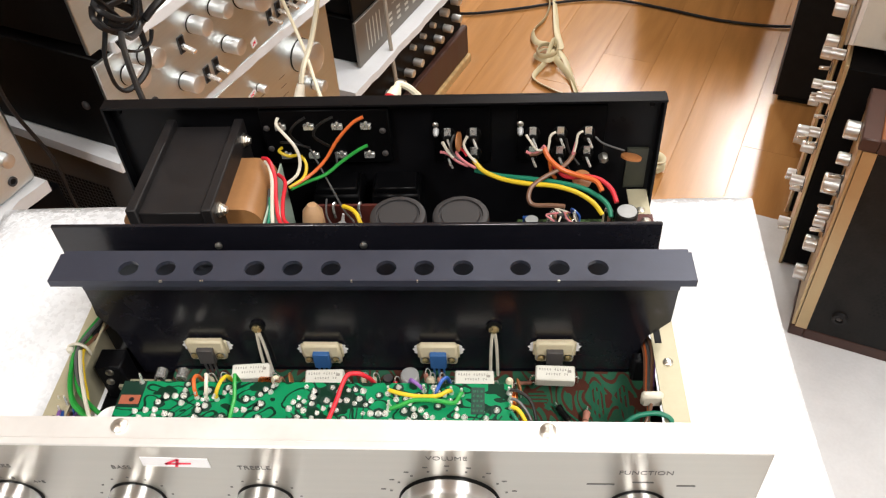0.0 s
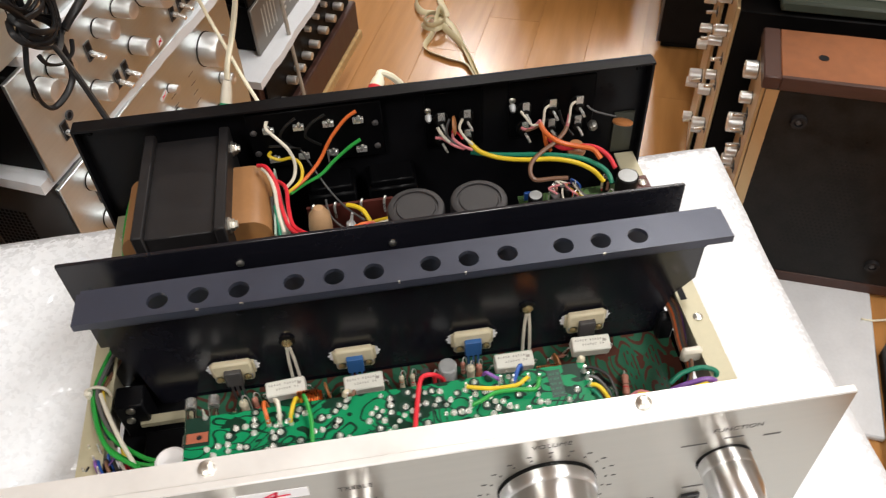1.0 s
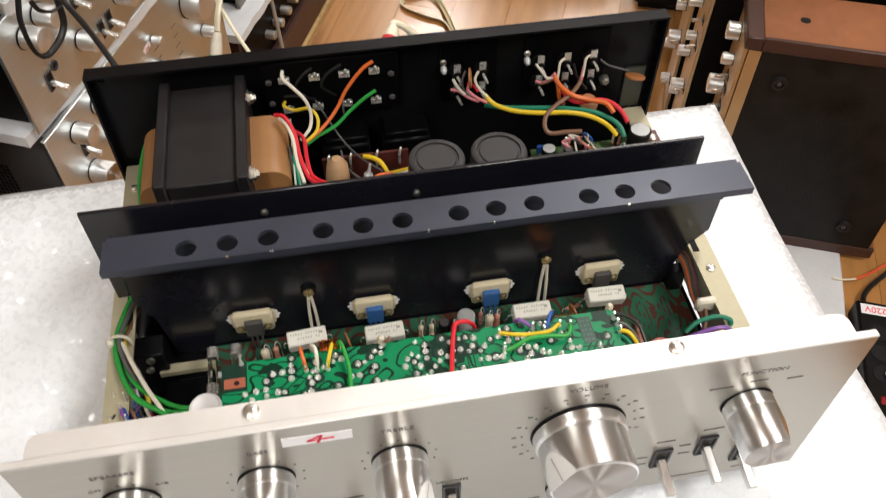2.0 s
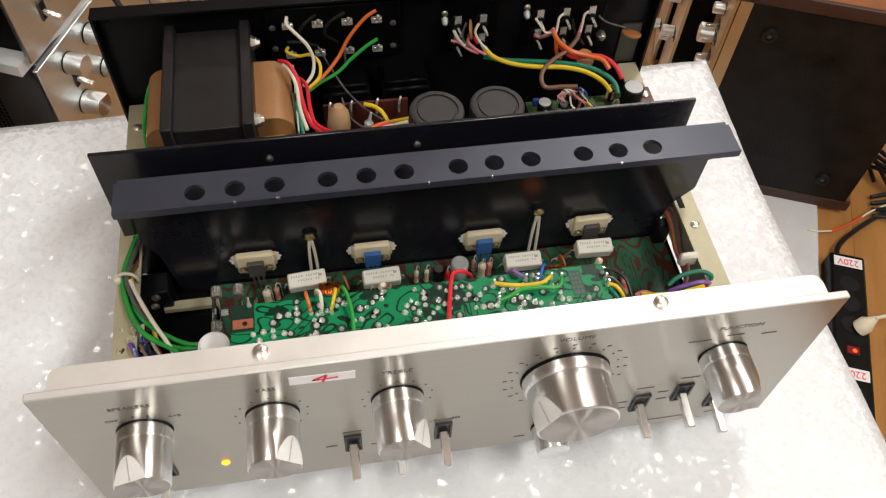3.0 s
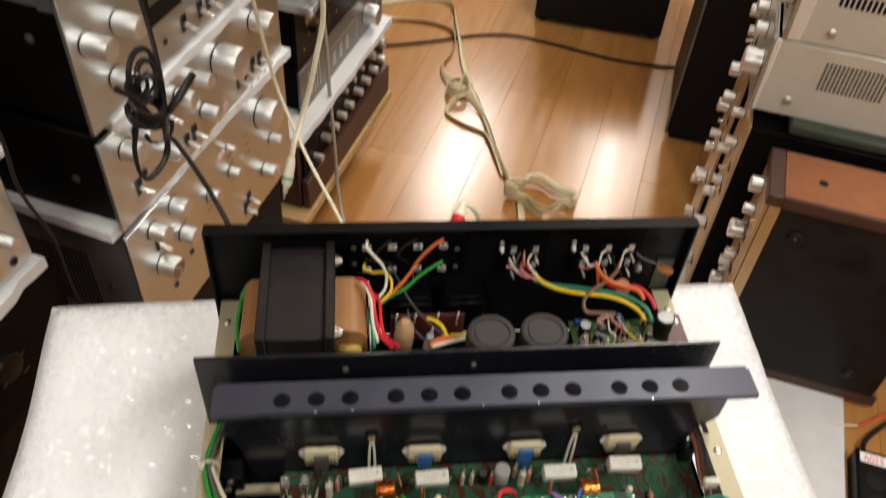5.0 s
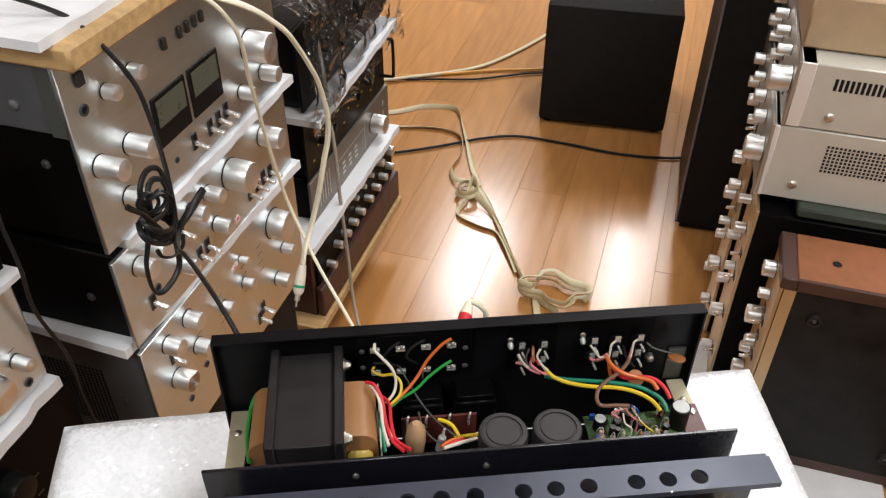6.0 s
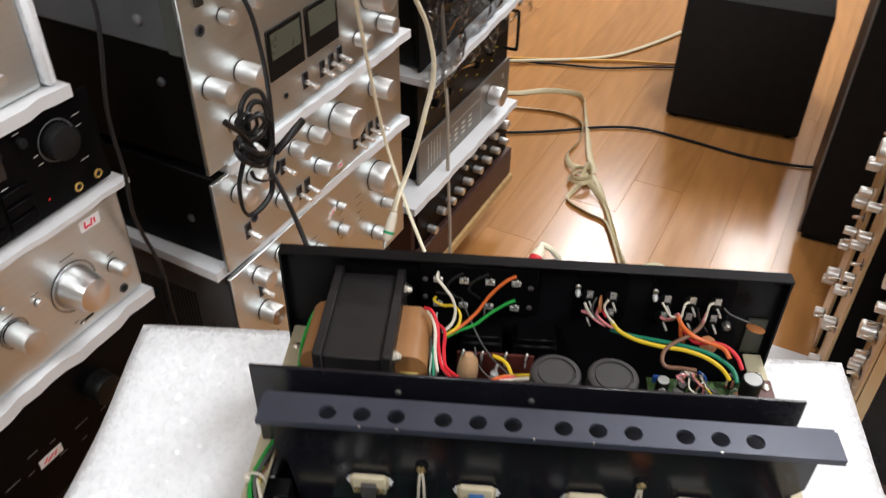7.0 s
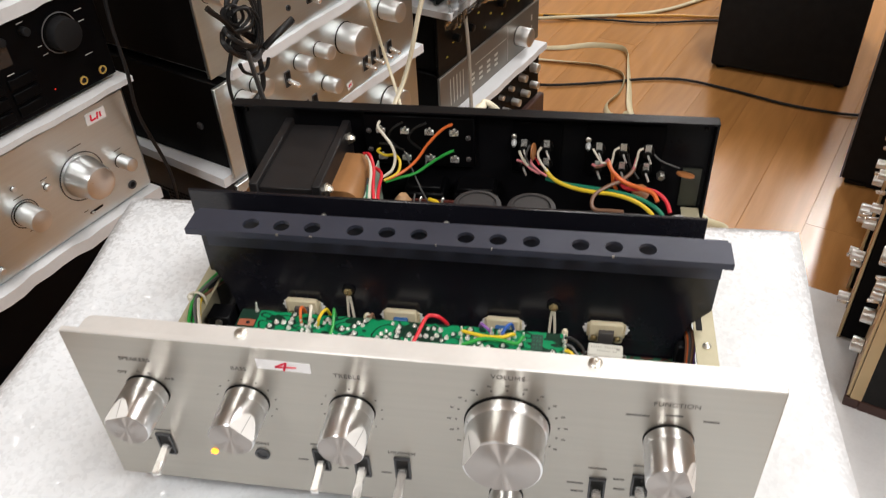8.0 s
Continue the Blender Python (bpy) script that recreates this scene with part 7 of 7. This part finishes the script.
cable([(-0.92, 1.90, Z), (-0.792, 1.954, Z), (-0.712, 2.015, Z), (-0.630, 2.036, Z), (-0.590, 2.005, 0.010), (-0.565, 1.95, Z), (-0.519, 1.842, Z), (-0.470, 1.72, Z), (-0.432, 1.640, 0.010), (-0.440, 1.595, 0.022), (-0.376, 1.534, 0.010), (-0.330, 1.472, Z), (-0.279, 1.379, Z), (-0.223, 1.287, Z), (-0.194, 1.244, Z), (-0.17, 1.17, Z)], 0.0085, KHAKI_CABLE, FLAT, flat=0.26, twist=6)
cable([(-0.92, 1.83, Z), (-0.762, 1.872, Z), (-0.656, 1.900, Z), (-0.580, 1.895, Z), (-0.540, 1.855, 0.010), (-0.522, 1.774, Z), (-0.526, 1.693, 0.010), (-0.498, 1.640, 0.014), (-0.457, 1.630, 0.018), (-0.410, 1.600, 0.012), (-0.355, 1.515, Z), (-0.312, 1.428, 0.010), (-0.262, 1.340, 0.010), (-0.208, 1.249, 0.010), (-0.13, 1.20, Z)], 0.0080, KHAKI_CABLE, FLAT, flat=0.26, twist=-5)
pts = []
for k in range(26):
    t = k * 0.56
    pts.append((-0.450 + (0.028 + 0.004 * math.sin(k)) * math.cos(t), 1.590 + (0.030 + 0.004 * math.cos(k * 1.3)) * math.sin(t), 0.010 + 0.0011 * k))
cable(pts + [(-0.445, 1.56, 0.012), (-0.449, 1.496, Z), (-0.387, 1.465, Z), (-0.336, 1.452, Z), (-0.300, 1.400, 0.012), (-0.25, 1.31, Z)], 0.0070, KHAKI_CABLE, "knotted loop of cream flat cable on the floor", flat=0.3, twist=4)
pts = []
for k in range(40):
    t = k * 0.42
    rr = 0.042 + 0.010 * math.sin(k * 1.7)
    pts.append((-0.150 + rr * 1.6 * math.cos(t), 1.252 + rr * math.sin(t), 0.010 + 0.0009 * k))
cable(pts, 0.0075, KHAKI_CABLE, "coiled cream cable on the wooden floor", flat=0.35, twist=9)
cable([(-0.80, 1.70, Z), (-0.714, 1.728, Z), (-0.60, 1.80, Z), (-0.481, 1.888, Z), (-0.38, 1.93, Z), (-0.25, 1.93, Z), (-0.08, 1.92, Z), (0.07, 1.945, Z), (0.16, 2.0, Z)], 0.0040, CABLE_BLACK, "black cable lying across the wooden floor")
cable([(-1.0, 2.12, Z), (-0.878, 2.18, Z), (-0.72, 2.25, Z), (-0.56, 2.33, Z), (-0.416, 2.385, Z), (-0.25, 2.48, Z)], 0.0045, CABLE_ORANGE, "orange cable lying on the wooden floor")
cable([(-1.0, 2.14, Z), (-0.88, 2.16, Z), (-0.72, 2.21, Z), (-0.60, 2.25, Z), (-0.45, 2.34, Z), (-0.30, 2.40, Z)], 0.0036, CABLE_BLACK, "black cable lying on the wooden floor")
cable([(-1.0, 2.08, Z), (-0.87, 2.15, 0.012), (-0.70, 2.27, Z), (-0.60, 2.36, Z), (-0.52, 2.50, Z), (-0.45, 2.66, Z), (-0.40, 2.80, Z)], 0.0075, KHAKI_CABLE, "cream cable curving over the wooden floor", flat=0.6)

# ------- hanging leads
cable([(-0.60, 0.40, 0.985), (-0.55, 0.408, 0.972), (-0.52, 0.4125, 0.9555), (-0.485, 0.418, 0.907), (-0.470, 0.413, 0.866), (-0.455, 0.399, 0.832), (-0.440, 0.380, 0.801), (-0.430, 0.362, 0.775), (-0.40, 0.320, 0.790), (-0.359, 0.277, 0.825), (-0.30, 0.225, 0.838), (-0.262, 0.196, 0.820), (-0.25, 0.19, 0.785)], 0.0030, CABLE_BLACK, "black mains lead hanging from the stack to the amplifier", flat=0.7)


def bundle():
    """A tied hank of lead hanging on the stack."""
    hank = thing("cable_hank", ROOM @ pose(-0.437, 0.352, 0.793), "tied hank of black mains lead hanging on a stack", "cable")

    def loop(name, pts, r=0.0030, flat=0.62):
        bm = bmesh.new()
        tube(bm, pts, r, 8, 7, flat, 1.2)
        part(name, bm, CABLE_BLACK, hank)

    loop("loop", [(0.0, -0.019, 0.003), (0.0, -0.029, -0.013), (0.0, -0.037, -0.030), (0.0, -0.037, -0.057), (0.0, -0.027, -0.071), (0.002, -0.009, -0.070), (0.003, 0.006, -0.061), (0.002, 0.011, -0.043), (0.0, 0.012, -0.021)])
    for k in range(2):
        d = 0.0045 * k
        loop("loop", [(-0.003, -0.009, 0.004), (-0.005 + d, -0.0145 + d, 0.0285), (-0.007 + d, -0.008 + d, 0.045 - d), (-0.009 + d, 0.008, 0.051 - 2 * d), (-0.009 + d, 0.023 - d, 0.045 - 2 * d), (-0.005, 0.025 - d, 0.033), (-0.001, 0.020, 0.016), (0.002, 0.0095, 0.001)])
        loop("loop", [(0.001 + d, -0.022 + d, 0.041 - d), (0.003 + d, -0.014 + d, 0.042 - d), (0.005 + d, -0.005 + d, 0.034), (0.005 + d, -0.004 + d, 0.024), (0.003, -0.013 + d, 0.020 - d), (0.001, -0.022 + d, 0.026 - d), (0.0, -0.025 + d, 0.036 - d), (0.001 + d, -0.022 + d, 0.041 - d)])
        loop("loop", [(0.004, 0.004 + d, 0.030), (0.006, 0.012 + d, 0.014), (0.009, 0.006, -0.004 - d), (0.010, -0.012, -0.008 - d), (0.008, -0.027, 0.004)])
    for k in range(2):
        d = 0.005 * k
        loop("binding_turn", [(-0.003 + d, -0.028 + d, 0.017 - d), (0.005, -0.037 + d, 0.011 - d), (0.011, -0.032 + d, -0.001 - d), (0.009, -0.005, -0.016 - d), (0.001, 0.020 - d, -0.022), (-0.007, 0.020 - d, -0.010), (-0.009, -0.004, 0.008), (-0.003 + d, -0.028 + d, 0.017 - d)])
    loop("binding_turn", [(0.001, -0.029, 0.022), (0.009, -0.030, 0.0155), (0.013, -0.0175, 0.002), (0.007, 0.010, -0.0115), (-0.003, 0.023, -0.011), (-0.009, 0.0095, -0.001), (0.001, -0.029, 0.022)])
    loop("binding_turn", [(0.001, -0.002, 0.032), (0.003, 0.0045, 0.033), (0.005, 0.0095, 0.024), (0.007, 0.003, 0.0135), (0.009, -0.016, 0.0155), (0.007, -0.030, 0.0185)])
    loop("loop", [(0.003, -0.020, -0.0205), (0.005, -0.017, -0.031), (0.007, -0.003, -0.040), (0.007, 0.013, -0.040), (0.003, 0.0235, -0.033)], 0.0022)
    loop("free_end", [(0.005, -0.010, -0.0025), (0.011, -0.034, 0.0325), (0.013, -0.049, 0.049), (0.013, -0.0555, 0.057)])
    loop("free_end", [(0.007, 0.0155, -0.017), (0.009, 0.028, -0.0115), (0.009, 0.0435, -0.008), (0.007, 0.066, -0.005)], 0.0042, 0.8)


bundle()
cable([(-0.52, 0.38, 1.00), (-0.44, 0.40, 1.012), (-0.37, 0.435, 0.990), (-0.350, 0.476, 0.953), (-0.352, 0.512, 0.916), (-0.353, 0.540, 0.879), (-0.354, 0.556, 0.854), (-0.354, 0.571, 0.808), (-0.357, 0.572, 0.7745),
       (-0.361, 0.565, 0.748), (-0.366, 0.557, 0.714), (-0.372, 0.553, 0.687), (-0.377, 0.542, 0.660), (-0.378, 0.5235, 0.6417), (-0.378, 0.514, 0.626)], 0.0043, CABLE_WHITE, "cream twin lead hanging down in front of a stack", flat=0.6)
pg = thing("phono_plug", ROOM @ pose(-0.378, 0.513, 0.625) @ Matrix.Scale(0.8, 4), "clear-bodied phono plug with a coloured ring on a hanging lead", "plug")
ax = (0, -0.55, -0.8)
bm = bmesh.new()
lathe(bm, (0, 0, 0), ax, [(0, 0.0055), (0.012, 0.0075), (0.030, 0.0085), (0.040, 0.0085), (0.046, 0.006)], 16)
part("body", bm, W["white"], pg)
bm = bmesh.new()
z = Vector(ax).normalized()
lathe(bm, z * 0.031, ax, [(0, 0.0088), (0.004, 0.0088)], 16)
part("ring", bm, GREEN_RING, pg)
bm = bmesh.new()
lathe(bm, z * 0.046, ax, [(0, 0.004), (0.010, 0.0042), (0.011, 0.0016), (0.020, 0.0014)], 12)
part("pin", bm, SCREW, pg)
I = Matrix()
cable([(-0.30, 0.60, 0.985), (-0.21, 0.535, 1.005), (-0.1765, 0.544, 0.966), (-0.176, 0.588, 0.888), (-0.175, 0.643, 0.787), (-0.168, 0.680, 0.690), (-0.152, 0.665, 0.643), (-0.131, 0.611, 0.629), (-0.098, 0.522, 0.626), (-0.070, 0.44, 0.625), (-0.06, 0.40, 0.60)],
      0.0021, CABLE_WHITE, "thin cream lead sagging from the stack to the amplifier", m=I)
cable([(-0.33, 1.32, 0.775), (-0.24, 1.27, 0.790), (-0.160, 1.21, 0.765), (-0.142, 1.180, 0.700), (-0.130, 1.148, 0.603), (-0.127, 1.144, 0.535), (-0.122, 1.142, 0.463), (-0.120, 1.145, 0.349), (-0.1145, 1.150, 0.208), (-0.112, 1.150, 0.116), (-0.103, 1.12, 0.05), (-0.08, 1.05, 0.006)],
      0.0036, CABLE_GREY, "grey lead hanging straight down before the black units", m=I)
cable([(-0.60, 0.300, 1.00), (-0.56, 0.301, 0.937), (-0.56, 0.284, 0.830), (-0.558, 0.283, 0.760), (-0.56, 0.282, 0.702), (-0.562, 0.301, 0.617), (-0.565, 0.303, 0.540), (-0.57, 0.32, 0.40), (-0.58, 0.34, 0.20), (-0.55, 0.36, 0.006)], 0.0022, CABLE_BLACK, "black lead hanging between two stacks")
# a phono lead plugged in behind the amplifier
rp = thing("phono_plug", pose(-0.004, 0.276, 0.828), "red phono plug in the rear of the amplifier", "plug")
bm = bmesh.new()
lathe(bm, (0, -0.012, 0), (0.3, 0.75, 0.25), [(0, 0.0036), (0.010, 0.0038), (0.011, 0.0052), (0.025, 0.0054)], 16)
part("body", bm, RED_PLUG, rp)
bm = bmesh.new()
z = Vector((0.3, 0.75, 0.25)).normalized()
p = Vector((0, -0.012, 0)) + z * 0.025
lathe(bm, p, z, [(0, 0.0050), (0.006, 0.0044), (0.010, 0.0028)], 16)
tube(bm, [p + z * 0.008, p + z * 0.013, p + Vector((0.014, 0.013, -0.004)), p + Vector((0.019, 0.014, -0.020)), p + Vector((0.018, 0.02, -0.09))], 0.0024, 8)
part("lead", bm, CABLE_WHITE, rp)

# ---------------------------------------------------------------- floor: laminate planks over a sub-floor
bm = bmesh.new()
box(bm, A0 - 0.12, A1 + 0.12, B0 - 0.12, B1 + 0.12, -0.10, -0.0085)
floor = mesh_thing("floor", bm, mat("brown_joint", (0.20, 0.095, 0.035), 0.6), ROOM.copy(), "glossy oak laminate plank floor", "floor", kind="structure")
PITCH, LONG = 0.1305, 1.21


def plank_mesh():
    bm = bmesh.new()
    w, l, c = PITCH / 2 - 0.00012, LONG / 2 - 0.00012, 0.0006
    low = [bm.verts.new((x, y, -0.008)) for x, y in ((-w, -l), (w, -l), (w, l), (-w, l))]
    mid = [bm.verts.new((x, y, -c)) for x, y in ((-w, -l), (w, -l), (w, l), (-w, l))]
    up = [bm.verts.new((x, y, 0)) for x, y in ((-w + c, -l + c), (w - c, -l + c), (w - c, l - c), (-w + c, l - c))]
    bm.faces.new(up)
    for p, q in ((low, mid), (mid, up)):
        for i in range(4):
            j = (i + 1) % 4
            bm.faces.new((p[i], p[j], q[j], q[i]))
    return finish("plank", bm, PLANK, 20)


PLANK_MESH = plank_mesh()
rng = random.Random(2)
row = -15
while True:
    a = -0.5225 + row * PITCH
    left_edge, right_edge = max(a - PITCH / 2, A0), min(a + PITCH / 2, A1)
    if a - PITCH / 2 > A1:
        break
    shift = {0: 1.30, 1: 1.508, 2: 1.670, 3: 0.86, 4: 1.02, 5: 1.421}.get(row, rng.uniform(0, LONG))
    b = shift - math.ceil((shift - B0) / LONG) * LONG
    while b < B1 and right_edge - left_edge > 0.01:
        near, far = max(b, B0), min(b + LONG, B1)
        if far - near > 0.02:
            ob = new("plank", PLANK_MESH)
            ob.parent = floor
            ob.location = ((left_edge + right_edge) / 2, (near + far) / 2, 0)
            ob.scale = ((right_edge - left_edge) / PITCH, (far - near) / LONG, 1)
        b += LONG
    row += 1
